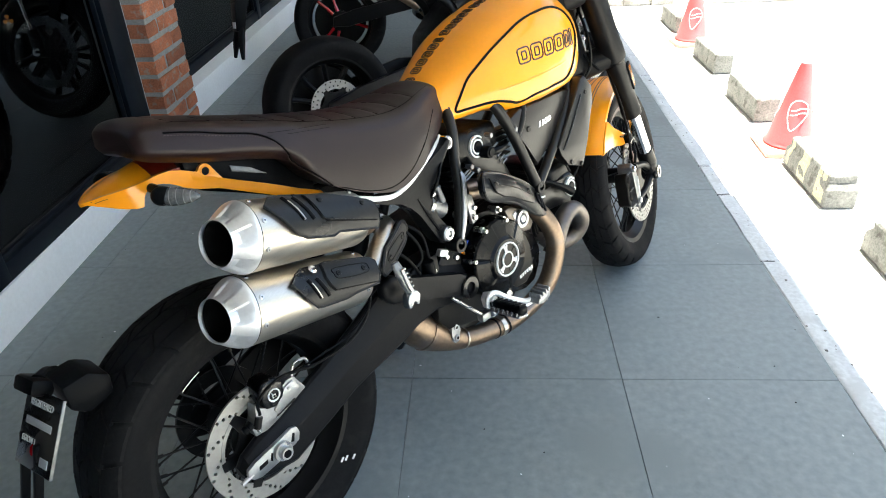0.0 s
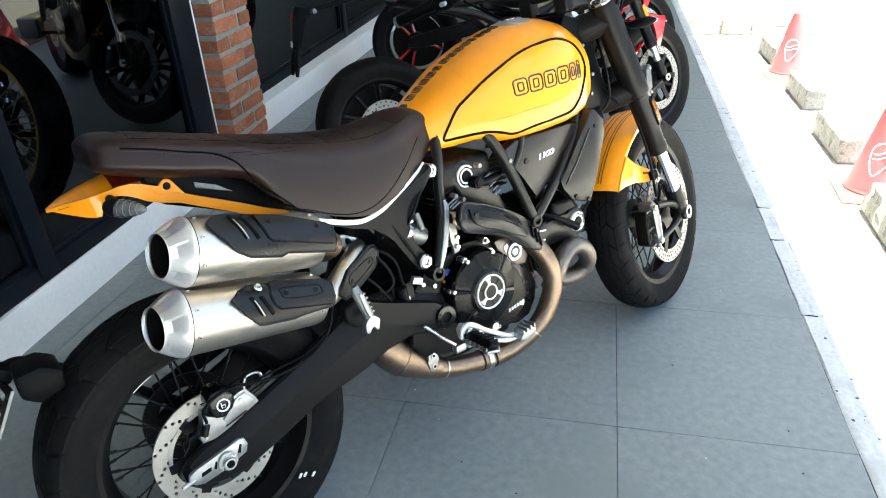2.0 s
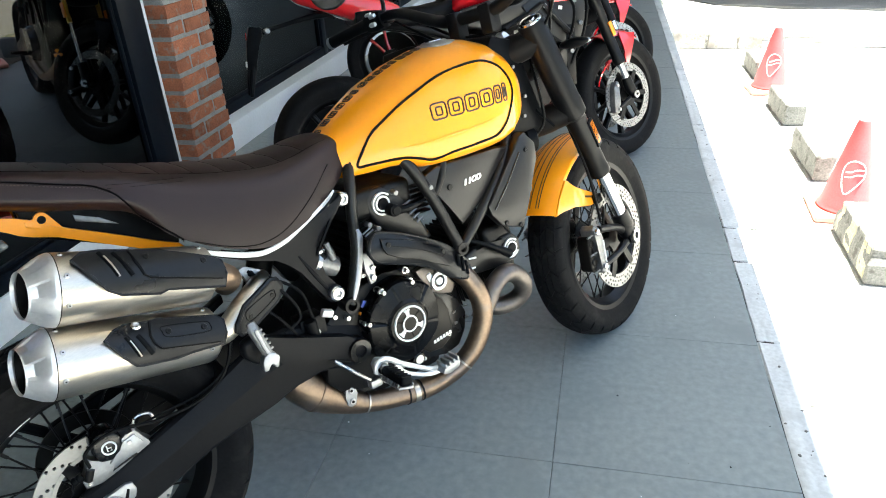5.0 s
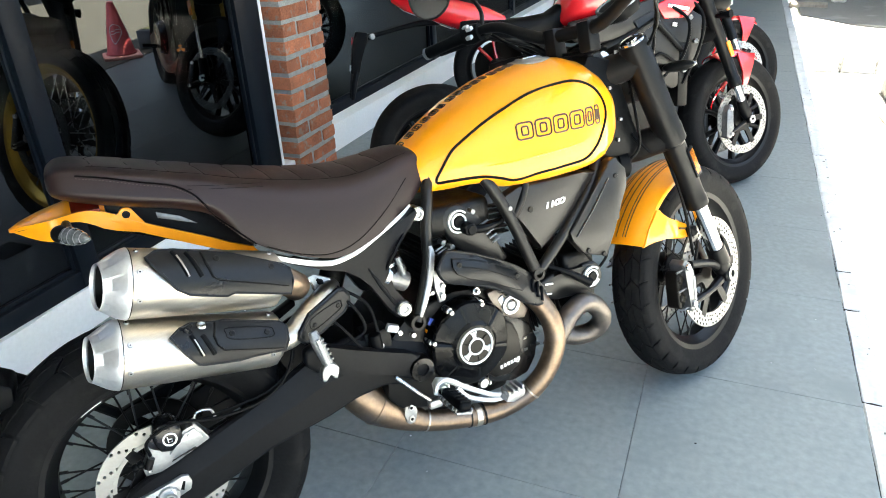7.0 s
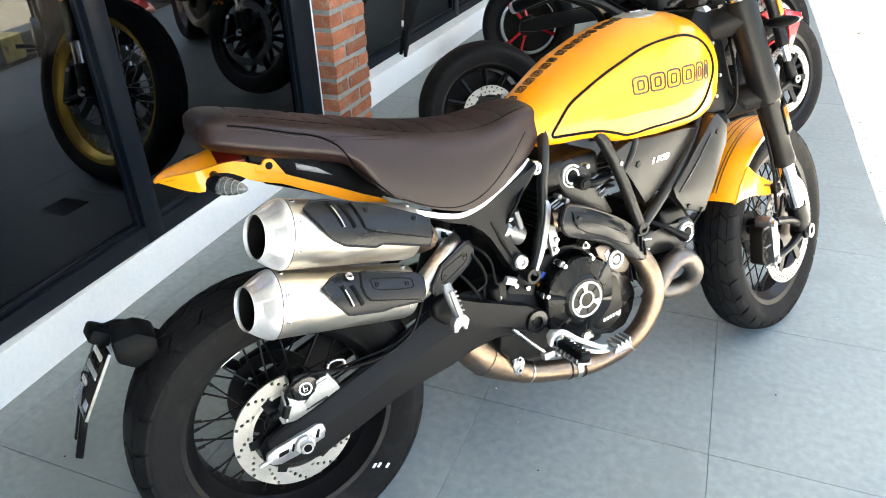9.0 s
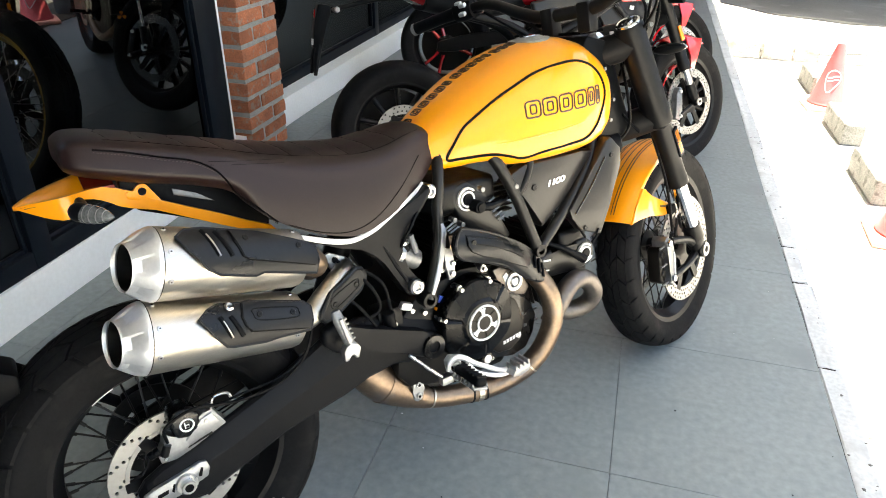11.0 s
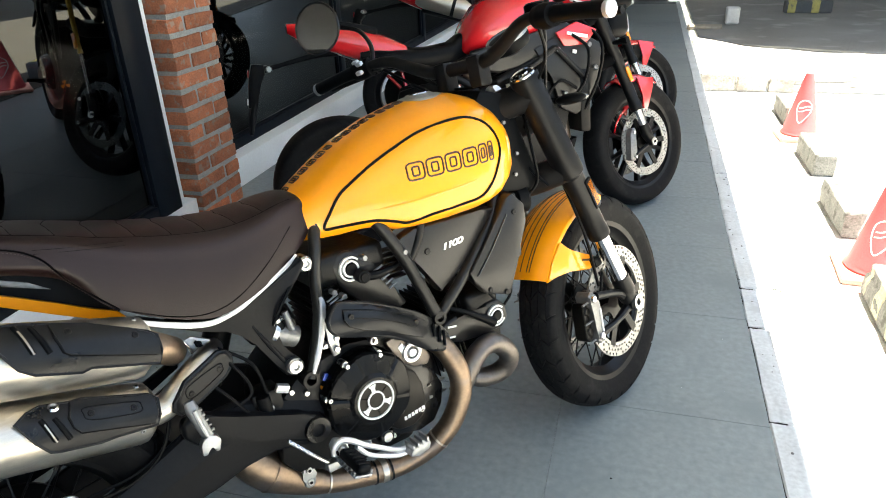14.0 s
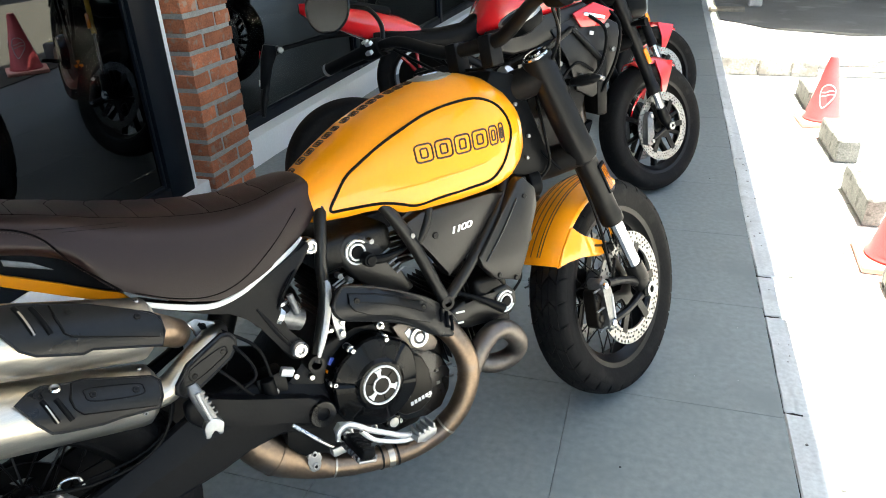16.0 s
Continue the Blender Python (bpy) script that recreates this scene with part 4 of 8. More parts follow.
# -- side covers, tail --
for s in (-1, 1):
    ya, yb = sorted((s * 0.126, s * 0.085))
    sc_ = part("side_cover", prism(B(), [(0.283, 0.722), (0.334, 0.692), (0.375, 0.678), (0.41, 0.671), (0.455, 0.678), (0.490, 0.692), (0.540, 0.712), (0.575, 0.727), (0.598, 0.741), (0.602, 0.728), (0.578, 0.698), (0.543, 0.672), (0.524, 0.645), (0.509, 0.632), (0.524, 0.580), (0.540, 0.546), (0.553, 0.530), (0.548, 0.514), (0.532, 0.509), (0.517, 0.517), (0.503, 0.546), (0.476, 0.606), (0.454, 0.632), (0.425, 0.648), (0.38, 0.664), (0.31, 0.697)], ya, yb, 0.005), M_ARM, bike, "matt black side cover")
    part("cover_rib", tube(B(), [(0.474, s * 0.1262, 0.640), (0.498, s * 0.1268, 0.590), (0.520, s * 0.1262, 0.548)], [0.002, 0.005, 0.004], 8, 3), M_ARM, sc_)
    part("under_seat_tray", prism(B(), [(0.030, 0.898), (0.06, 0.886), (0.15, 0.862), (0.225, 0.812), (0.275, 0.752), (0.268, 0.718), (0.20, 0.745), (0.12, 0.782), (0.05, 0.812), (0.030, 0.835)], *sorted((s * 0.060, s * 0.030)), 0.004), M_BLACKP, bike, "black plastic tray under the seat")
part("tray_plate", prism(B(), [(0.110, 0.838), (0.149, 0.821), (0.177, 0.800), (0.111, 0.826)], -0.0635, -0.061, 0.0006), M_CALIPER, bike, "pale plate between seat and tail")


# rear beak: a ridged top that rises to the lamp, and a flank that arches over each indicator
BEAK_W = [(-0.128, 0.003), (-0.124, 0.012), (-0.112, 0.026), (-0.092, 0.046), (-0.074, 0.059), (-0.058, 0.066), (-0.040, 0.067), (0.05, 0.067), (0.29, 0.0934)]
CREASE = [(-0.128, 0.8505), (-0.102, 0.857), (-0.072, 0.861), (-0.040, 0.8645), (-0.015, 0.867), (0.02, 0.867), (0.04, 0.860)]


def beak_half(x):
    return float(np.interp(x, [p[0] for p in BEAK_W], [p[1] for p in BEAK_W]))


def beak_rings(xs, ridge):
    """Upper skin between two flanks: a low valley beside each crease, and a ridge along the middle."""
    bm, rings = B(), []
    for x in xs:
        w, zk, zc = beak_half(x) - 0.001, float(np.interp(x, [p[0] for p in CREASE], [p[1] for p in CREASE])), float(np.interp(x, [p[0] for p in ridge], [p[1] for p in ridge]))
        dz = zc - zk
        half = [(0.0, zc), (0.25 * w, zk + 0.86 * dz), (0.5 * w, zk + 0.52 * dz), (0.72 * w, zk + 0.16 * dz), (0.86 * w, zk - 0.0015), (w, zk - 0.0005)]
        low = [(y, z - 0.005) for y, z in half[::-1]]
        loop = half + low
        ring = [(x, -y, z) for y, z in loop] + [(x, y, z) for y, z in loop[-2:0:-1]]
        rings.append([bm.verts.new(v) for v in ring])
    skin(bm, rings)
    return bm


RIDGE = [(-0.128, 0.851), (-0.110, 0.8605), (-0.090, 0.867), (-0.073, 0.8725), (-0.045, 0.879), (-0.018, 0.886), (0.0, 0.892), (0.030, 0.892)]
tail = part("tail", beak_rings([-0.128, -0.124, -0.118, -0.110, -0.100, -0.090, -0.080, -0.070, -0.060, -0.050, -0.040, -0.030, -0.0235], RIDGE), M_YELLOW, bike, "glossy yellow tail section", sharp=60)
for k in range(2):
    part("tail_print", tube(B(), [(x, -beak_half(x) * 0.99, float(np.interp(x, [p[0] for p in CREASE], [p[1] for p in CREASE])) - 0.0030 - 0.0035 * k) for x in (-0.116 + 0.004 * k, -0.104, -0.090 - 0.006 * k)], 0.0009, 6, 2), M_PRINT, tail, "thin dark print")
FLANK = [(-0.127, 0.8505), (-0.102, 0.857), (-0.072, 0.861), (-0.040, 0.8645), (-0.015, 0.867), (0.002, 0.8665), (0.020, 0.861), (0.042, 0.851), (0.070, 0.832), (0.127, 0.804), (0.176, 0.780), (0.225, 0.754), (0.263, 0.737), (0.280, 0.714)] + [(0.272, 0.713), (0.228, 0.733), (0.178, 0.757), (0.123, 0.785), (0.076, 0.809), (0.041, 0.820), (0.021, 0.829), (0.009, 0.838), (-0.003, 0.845), (-0.014, 0.850), (-0.026, 0.8525), (-0.036, 0.851), (-0.044, 0.847), (-0.050, 0.839), (-0.055, 0.8245), (-0.064, 0.8245), (-0.080, 0.829), (-0.097, 0.836), (-0.115, 0.844), (-0.126, 0.8485)]
for s in (-1, 1):
    flank = sheet(B(), FLANK, lambda u, v, t, s=s: (u, s * max(0.0005, beak_half(u) + 0.001 - t - 0.10 * max(0.0, 0.850 - v) * (u < 0.0)), v), 0.009, 0.012)
    part("tail_side", flank, M_YELLOW, tail, "yellow side strip of the tail", sharp=40)
    lug = [(0.061 + 0.0130 * math.cos(radians(a)), 0.8455 + 0.0130 * math.sin(radians(a))) for a in range(20, 171, 15)] + [(0.034, 0.850), (0.036, 0.838), (0.088, 0.814), (0.088, 0.824)]
    part("strap_eye", prism(B(), lug, *sorted((s * 0.0605, s * 0.0685)), 0.0012), M_YELLOW, tail, "yellow eyelet on the tail")
    part("eye_rim", lathe(B(), [(0.0070, -0.0006), (0.0090, -0.0006), (0.0090, 0.0006), (0.0070, 0.0006)], (0.061, s * 0.0690, 0.8455), (0, 1, 0), 24, True), M_YELLOW, tail)
    part("eye_bore", cyl(B(), (0.061, s * 0.0595, 0.8455), (0.061, s * 0.0692, 0.8455), 0.0070), M_BLACKP, tail)
    # indicator
    ind = part("rear_indicator", tube(B(), [(-0.036, s * 0.055, 0.852), (-0.034, s * 0.085, 0.848), (-0.032, s * 0.115, 0.845)], 0.008, 10, 3), M_BLACKP, bike, "black indicator stalk with clear lens")
    lens, hood = B(), B()
    along = Vector((0.66, s * 0.74, -0.13)).normalized()
    side_ = Vector((0, 0, 1)).cross(along).normalized()
    up_ = along.cross(side_)
    for bm_, c0, la, lw, lh in ((lens, Vector((-0.026, s * 0.137, 0.841)), 0.036, 0.0150, 0.0145), (hood, Vector((-0.0385, s * 0.124, 0.8445)), 0.024, 0.0150, 0.0150)):
        bmesh.ops.create_uvsphere(bm_, u_segments=24, v_segments=14, radius=1.0)
        for v in bm_.verts:
            a_, b_, c_ = v.co
            taper = 1 - 0.30 * a_
            v.co = c0 + along * (a_ * la) + side_ * (b_ * lw * taper) + up_ * (c_ * lh * taper)
    lens_ob = part("lens", lens, M_SMOKE, ind, "clear ribbed lens over a dark inside")
    for q in (-0.55, -0.25, 0.05, 0.35, 0.62):
        k_, tp = math.sqrt(1 - q * q), 1 - 0.30 * q
        part("lens_rib", tube(B(), [Vector((-0.026, s * 0.137, 0.841)) + along * (q * 0.036) + side_ * (math.cos(a) * 0.0152 * tp * k_) + up_ * (math.sin(a) * 0.0147 * tp * k_) for a in [radians(20 * j) for j in range(18)]], 0.0006, 6, 1, True), M_CALIPER, lens_ob)
    part("shell", hood, M_BLACKP, ind)
part("tail_light", beak_rings([-0.0230, -0.015, -0.005, 0.005, 0.015, 0.022], RIDGE), M_TAIL, bike, "red tail lamp under the seat", sharp=60)
part("inner_mudguard", lathe(B(), [(0.345, -0.075), (0.350, -0.070), (0.350, 0.070), (0.345, 0.075), (0.338, 0.07), (0.338, -0.07)], (0.02, 0, 0.39), (0, 1, 0), 20, True, (-150, -75)), M_BLACKP, bike, "black inner mudguard over the rear tyre")

# -- swingarm, axle, brake --
# each arm: a box section with a long crease along its outer face: x, top, crease, bottom
ARM = [(-0.080, 0.316, 0.306, 0.298), (-0.064, 0.334, 0.309, 0.283), (-0.030, 0.350, 0.316, 0.270), (0.030, 0.367, 0.330, 0.263), (0.080, 0.386, 0.345, 0.280), (0.132, 0.405, 0.361, 0.297), (0.200, 0.429, 0.385, 0.322), (0.270, 0.461, 0.406, 0.336), (0.340, 0.494, 0.429, 0.349), (0.400, 0.500, 0.438, 0.366), (0.460, 0.487, 0.434, 0.372), (0.540, 0.456, 0.408, 0.352), (0.588, 0.436, 0.400, 0.372)]
for s in (-1, 1):
    bm = B()
    rings = []
    for x, zt, zc, zb in ARM:
        sec = [(0.100, zt - 0.003), (0.106, zt), (0.114, zt - 0.001), (0.120, zt - 0.006), (0.1365, zc + 0.002), (0.1375, zc - 0.002), (0.1345, zb + 0.008), (0.131, zb + 0.002), (0.125, zb), (0.104, zb), (0.100, zb + 0.004)]
        rings.append([bm.verts.new((x, s * y, z)) for y, z in sec])
    skin(bm, rings)
    part("swingarm", bm, M_ARM, bike, "matt dark grey box-section swingarm", sharp=14)
part("axle_plate", prism(B(), [(-0.078, 0.306), (-0.074, 0.320), (-0.055, 0.327), (0.0, 0.337), (0.030, 0.345), (0.042, 0.341), (0.046, 0.326), (0.040, 0.310), (-0.01, 0.296), (-0.052, 0.289), (-0.068, 0.294)], -0.141, -0.132, 0.0025), M_ALU, bike, "cast aluminium chain adjuster")
axle = part("axle_nut", lathe(B(), [(0.0, 0.004), (0.0075, 0.004), (0.0085, 0.0), (0.012, 0.0), (0.0135, 0.003), (0.0135, 0.014), (0.0165, 0.014), (0.0165, 0.022)], (0, -0.160, 0.314), (0, 1, 0), 24), M_BOLT, bike, "large axle nut", sharp=20)
part("axle_washer", lathe(B(), [(0.010, -0.002), (0.019, -0.002), (0.020, 0.005), (0.010, 0.005)], (0, -0.146, 0.314), (0, 1, 0), 28, True), M_BOLT, axle)
part("axle_bore", cyl(B(), (0, -0.1605, 0.314), (0, -0.155, 0.314), 0.0078), M_BLACKP, axle)
for q in ([(0.022, 0.318), (0.030, 0.334), (0.034, 0.332), (0.028, 0.315)], [(-0.054, 0.306), (-0.052, 0.314), (-0.032, 0.317), (-0.034, 0.309)], [(-0.028, 0.310), (-0.022, 0.324), (-0.019, 0.322), (-0.024, 0.306)]):
    part("adjuster_slot", prism(B(), q, -0.1425, -0.1400, 0.0008), M_BLACKP, bike)
part("adjuster_bolt", cyl(B(), (-0.092, -0.137, 0.300), (-0.066, -0.137, 0.306), 0.0045), M_BOLT, bike)
bracket = part("caliper_bracket", prism(B(), [(-0.029, 0.356), (-0.031, 0.374), (-0.018, 0.386), (-0.016, 0.402), (-0.011, 0.417), (-0.006, 0.404), (0.004, 0.397), (0.026, 0.397), (0.042, 0.405), (0.048, 0.420), (0.056, 0.421), (0.061, 0.428), (0.069, 0.424), (0.078, 0.430), (0.094, 0.396), (0.100, 0.380), (0.020, 0.352)], -0.1165, -0.088, 0.0022), M_ALU, bike, "cast aluminium caliper bracket", sharp=25)
part("bracket_web", prism(B(), [(0.026, 0.372), (0.020, 0.386), (0.043, 0.402), (0.052, 0.416), (0.074, 0.422), (0.086, 0.398), (0.068, 0.386)], -0.1195, -0.115, 0.0015), M_ALU, bracket, sharp=25)
part("bracket_slot", prism(B(), [(0.020, 0.3675), (0.024, 0.3715), (0.068, 0.3825), (0.070, 0.3785)], -0.1178, -0.1160, 0.0005), M_ENGINE, bracket)
part("pin_boot", lathe(B(), [(0.0, 0.0), (0.007, 0.0), (0.0085, 0.003), (0.0085, 0.008), (0.0070, 0.010), (0.0085, 0.012), (0.0085, 0.020), (0.0, 0.020)], (-0.047, -0.112, 0.378), (0.95, 0, 0.25), 20), M_BLACKP, bracket, "black rubber boot")
for bx, bz in ((-0.020, 0.366), (0.062, 0.410)):
    part("bracket_bolt", cyl(B(), (bx, -0.115, bz), (bx, -0.122, bz), 0.0042, bevel=0.0008, seg=12), M_BOLT, bracket)
cal = part("rear_caliper", prism(B(), [(0.000, 0.412), (0.006, 0.394), (0.028, 0.388), (0.050, 0.400), (0.054, 0.430), (0.038, 0.450), (0.010, 0.450), (-0.002, 0.434)], -0.120, -0.070, 0.007, 3), M_BLACKG, bike, "black rear brake caliper")
part("caliper_ring", lathe(B(), [(0.0105, -0.001), (0.0135, -0.001), (0.0135, 0.001), (0.0105, 0.001)], (0.028, -0.1210, 0.417), (0, 1, 0), 28, True), M_WHITEP, cal, "white ring mark")
part("caliper_mark", tube(B(), [(0.0245, -0.1212, 0.4235), (0.0245, -0.1212, 0.4115), (0.0315, -0.1212, 0.4115), (0.0315, -0.1212, 0.4175), (0.0245, -0.1212, 0.4175)], 0.0012, 6, 1), M_WHITEP, cal)
part("caliper_pin", cyl(B(), (-0.022, -0.118, 0.372), (-0.012, -0.118, 0.392), 0.0075), M_BLACKM, cal)
part("brake_hose", tube(B(), [(-0.012, -0.125, 0.400), (-0.01, -0.135, 0.435), (0.04, -0.14, 0.455), (0.12, -0.145, 0.440), (0.20, -0.15, 0.445), (0.255, -0.15, 0.475), (0.285, -0.145, 0.53), (0.29, -0.13, 0.58)], 0.0032, 8, 6), M_BLACKP, bike, "thin black brake hose")
part("sensor_cable", tube(B(), [(0.09, -0.125, 0.437), (0.13, -0.14, 0.448), (0.21, -0.148, 0.458), (0.268, -0.148, 0.49), (0.295, -0.143, 0.545)], 0.0024, 8, 6), M_BLACKP, bike, "thin black sensor cable")
part("hose_bracket", tube(B(), [(0.075, -0.118, 0.43), (0.085, -0.120, 0.452), (0.11, -0.120, 0.45), (0.116, -0.118, 0.43)], 0.003, 8, 4), M_BOLT, bike)
part("chain_guard", prism(B(), [(-0.05, 0.40), (0.2, 0.47), (0.36, 0.54), (0.36, 0.52), (0.2, 0.44), (-0.05, 0.37)], 0.10, 0.125, 0.004), M_BLACKP, bike)
part("sprocket", lathe(B(), [(0.07, 0.083), (0.100, 0.083), (0.100, 0.089), (0.07, 0.089)], (0, 0, 0.315), (0, 1, 0), 42, True), M_ENGINE, bike, "dark rear sprocket")
part("shock", tube(B(), [(0.40, 0.06, 0.48), (0.50, 0.06, 0.70)], 0.03, 14, 1), M_BLACKP, bike, "black rear shock absorber")

# -- plate holder on its own arm --
holder = part("plate_holder", tube(B(), [(0.0, 0.135, 0.325), (-0.14, 0.135, 0.46), (-0.24, 0.11, 0.555), (-0.285, 0.03, 0.590)], [0.012, 0.012, 0.014, 0.016], 10, 5), M_BLACKP, bike, "black plate holder curving round the tyre")
part("holder_flap", prism(B(), [(-0.270, 0.596), (-0.225, 0.600), (-0.195, 0.580), (-0.200, 0.545), (-0.245, 0.532), (-0.270, 0.552)], -0.045, 0.045, 0.008), M_BLACKP, holder, "black flap beside the plate")
M_PLATE = Matrix.Translation((-0.3155, -0.009, 0.530)) @ Matrix.Rotation(radians(3.8), 4, "Z") @ Matrix.Rotation(radians(33.5), 4, "Y") @ Matrix.Rotation(radians(-4.8), 4, "X")
part("plate_lamp", box(B(), -0.026, 0.012, 0.000, 0.075, 0.055, 0.082, 0.007), M_BLACKP, holder, "small black lamp above the plate", M_PLATE)
plate = part("plate", box(B(), -0.004, 0.002, -0.066, 0.066, -0.061, 0.061, 0.0015), M_BLACKG, holder, "black show plate with white print", M_PLATE)
part("plate_edge", box(B(), -0.0035, 0.0015, -0.0678, -0.0663, -0.061, 0.061, 0.0004), M_CALIPER, plate)
FACE = Matrix(((0, 0, -1, -0.0048), (-1, 0, 0, 0), (0, 1, 0, 0), (0, 0, 0, 1)))
words("plate_word", "REGISTERED", 0.0155, M_WHITEP, plate, FACE @ Matrix.Translation((0.0, 0.042, 0)))
part("plate_bar", box(B(), -0.0055, -0.0042, -0.048, 0.048, 0.006, 0.018, 0.0005), M_CAP, plate, "plain pale bar")
words("plate_word", "REGION 1", 0.0135, M_WHITEP, plate, FACE @ Matrix.Translation((-0.030, -0.018, 0)))
part("plate_emblem", lathe(B(), [(0, -0.0005), (0.009, -0.0005), (0.009, 0.0008), (0, 0.0008)], (-0.005, 0.005, -0.030), (1, 0, 0), 20), M_RED, plate, "small red emblem")
part("plate_sticker", box(B(), -0.0055, -0.0042, -0.055, -0.026, -0.048, -0.034, 0.0005), M_CAP, plate, "pale sticker")
for y in (-0.022, 0.045):
    part("holder_leg", prism(B(), [(-0.335, 0.520), (-0.318, 0.520), (-0.372, 0.385), (-0.384, 0.392)], y - 0.006, y + 0.006, 0.003), M_BLACKP, holder, "black prong below the plate")

# -- silencers --
def silencer(a, b, shield, plate, oval, slots, screws, r, label):
    """A tapered can from a (rear) to b, with a hollow scalloped end cap and a wrapped heat shield.
    The shield's outlines are (along the can, round it from its outer side)."""
    a, b = Vector(a), Vector(b)
    d = b - a
    L = d.length
    ax_ = d.normalized()
    u = Vector((0, 1, 0))
    u = (u - ax_ * u.dot(ax_)).normalized()
    w = u.cross(ax_)

    def rad(h):
        return r * (1.0 - 0.13 * max(0.0, min(1.0, (h - 0.05) / (L - 0.05))))
    body = part("silencer", lathe(B(), [(r * 0.95, 0.041), (r, 0.044), (rad(L * 0.5), L * 0.5), (rad(L * 0.93), L * 0.93), (rad(L) * 0.96, L * 0.965), (r * 0.62, L), (r * 0.48, L + 0.004), (0.0, L + 0.004)], a, d, 64), M_STEEL, bike, label)
    bm, rings = B(), []
    lift = w * 0.004
    prof = [(0.0374, 0.0045), (0.0376, 0.001), (0.0380, -0.0008), (0.0387, -0.0008), (0.0395, 0.002), (0.0470, 0.013), (0.0535, 0.023), (0.0578, 0.031), (0.0602, 0.0375), (0.0612, 0.0415), (0.0612, 0.0435), (0.0590, 0.0445)]
    for rr, hh in prof:
        ring = []
        back = max(0.0, min(1.0, (0.0375 - hh) / 0.0375))
        for k in range(96):
            t = 2 * math.pi * k / 96
            q = (math.degrees(t) + 14) % 60 - 30
            cut_ = max(0.0, min(1.0, (17 - abs(q)) / 2.5)) if rr > 0.040 and hh > 0.005 else 0.0
            rk = rr - 0.0042 * cut_ * max(0.0, min(1.0, (0.034 - hh) / 0.013))
            slant = -0.12 * rr * math.cos(t) * back
            ring.append(bm.verts.new(a + lift * back + ax_ * (hh + slant) + (u * math.cos(t) + w * math.sin(t)) * rk))
        rings.append(ring)
    skin(bm, rings, cap=False)
    part("end_cap", bm, M_CAP, body, "satin end cap with flat scallops", sharp=16)
    part("cap_seam", lathe(B(), [(r * 0.98, 0.0438), (r * 1.002, 0.0438), (r * 1.002, 0.0452), (r * 0.98, 0.0452)], a, d, 64, True), M_ENGINE, body, "dark seam behind the end cap")
    part("tail_pipe", lathe(B(), [(0.0385, 0.0035), (0.0373, 0.0035), (0.0360, 0.09), (0.0, 0.09)], a + lift, d, 40), M_ENGINE, body, "dark inside of the tail pipe")
    for t in (168, 213, 258):
        q = radians(t)
        e = (u * math.cos(q) + w * math.sin(q))
        for hh in (0.055, L * 0.915):
            p = a + ax_ * hh + e * rad(hh)
            rv = part("rivet", cyl(B(), p - e * 0.002, p + e * 0.0022, 0.0046, bevel=0.0012, seg=14), M_BOLT, body)
            part("rivet_bore", cyl(B(), p + e * 0.001, p + e * 0.0026, 0.0014, seg=8), M_BLACKP, rv)

    def wrap(off):
        def place(h, arc, t):
            rr = rad(h) + off - t
            ang = arc / (rad(h) + 0.008)
            return a + ax_ * h + w * (rr * math.sin(ang)) - u * (rr * math.cos(ang))
        return place
    sh = part("heat_shield", sheet(B(), shield, wrap(0.0085), 0.0075, 0.012), M_SHIELD, body, "black heat shield with slots", sharp=50)
    part("shield_edge", tube(B(), [wrap(0.0078)(x, z, 0) for x, z in shield], 0.0024, 8, 1, True), M_SHIELD, sh)
    part("shield_groove", tube(B(), [wrap(0.0085)(x, z, 0) for x, z in plate], 0.0034, 8, 1, True), M_ENGINE, sh, "dark groove round the raised plate")
    part("shield_plate", sheet(B(), plate, wrap(0.0130), 0.007, 0.012), M_SHIELD, sh, "raised black plate of the shield", sharp=50)
    if oval:
        part("plate_outline", tube(B(), [wrap(0.0131)(x, z, 0) for x, z in oval], 0.0011, 6, 5, True), M_BLACKP, sh, "fine groove on the plate")
    for h0, s0, h1, s1, bright in slots:
        line = [(h0 + (h1 - h0) * k / 5, s0 + (s1 - s0) * k / 5) for k in range(6)]
        part("slot", tube(B(), [wrap(0.0080)(x, z, 0) for x, z in line], 0.0044, 10, 1), M_BLACKP, sh, "slot in the shield")
        if bright:
            part("slot_floor", tube(B(), [wrap(0.0106)(x + 0.0005, z + 0.001, 0) for x, z in line[1:]], 0.0021, 8, 1), M_STEEL, sh, "steel can seen through the slot")
    for x, z in screws:
        p0, p1 = Vector(wrap(0.011)(x, z, 0)), Vector(wrap(0.0150)(x, z, 0))
        sc = part("shield_bolt", cyl(B(), p0, p1, 0.0056, bevel=0.001, seg=16), M_ENGINE, sh)
        part("bolt_bore", cyl(B(), p0, p1 + (p1 - p0) * 0.08, 0.0022, seg=8), M_BLACKP, sc)
    return body, wrap


silencer((-0.012, -0.183, 0.764), (0.285, -0.146, 0.678),
         [(0.064, -0.064), (0.082, -0.080), (0.112, -0.084), (0.208, -0.071), (0.297, -0.045), (0.311, -0.037), (0.317, -0.012), (0.315, 0.012), (0.209, 0.004), (0.196, 0.010), (0.132, 0.004), (0.111, -0.006), (0.090, -0.030)],
         [(0.154, -0.073), (0.160, -0.052), (0.171, -0.026), (0.180, -0.021), (0.308, -0.006), (0.313, -0.023), (0.303, -0.037), (0.270, -0.051), (0.213, -0.066)],
         None, [(0.108, -0.076, 0.130, -0.028, True), (0.130, -0.073, 0.152, -0.026, False)], [(0.178, -0.056), (0.275, -0.039)], 0.061, "brushed steel upper silencer")
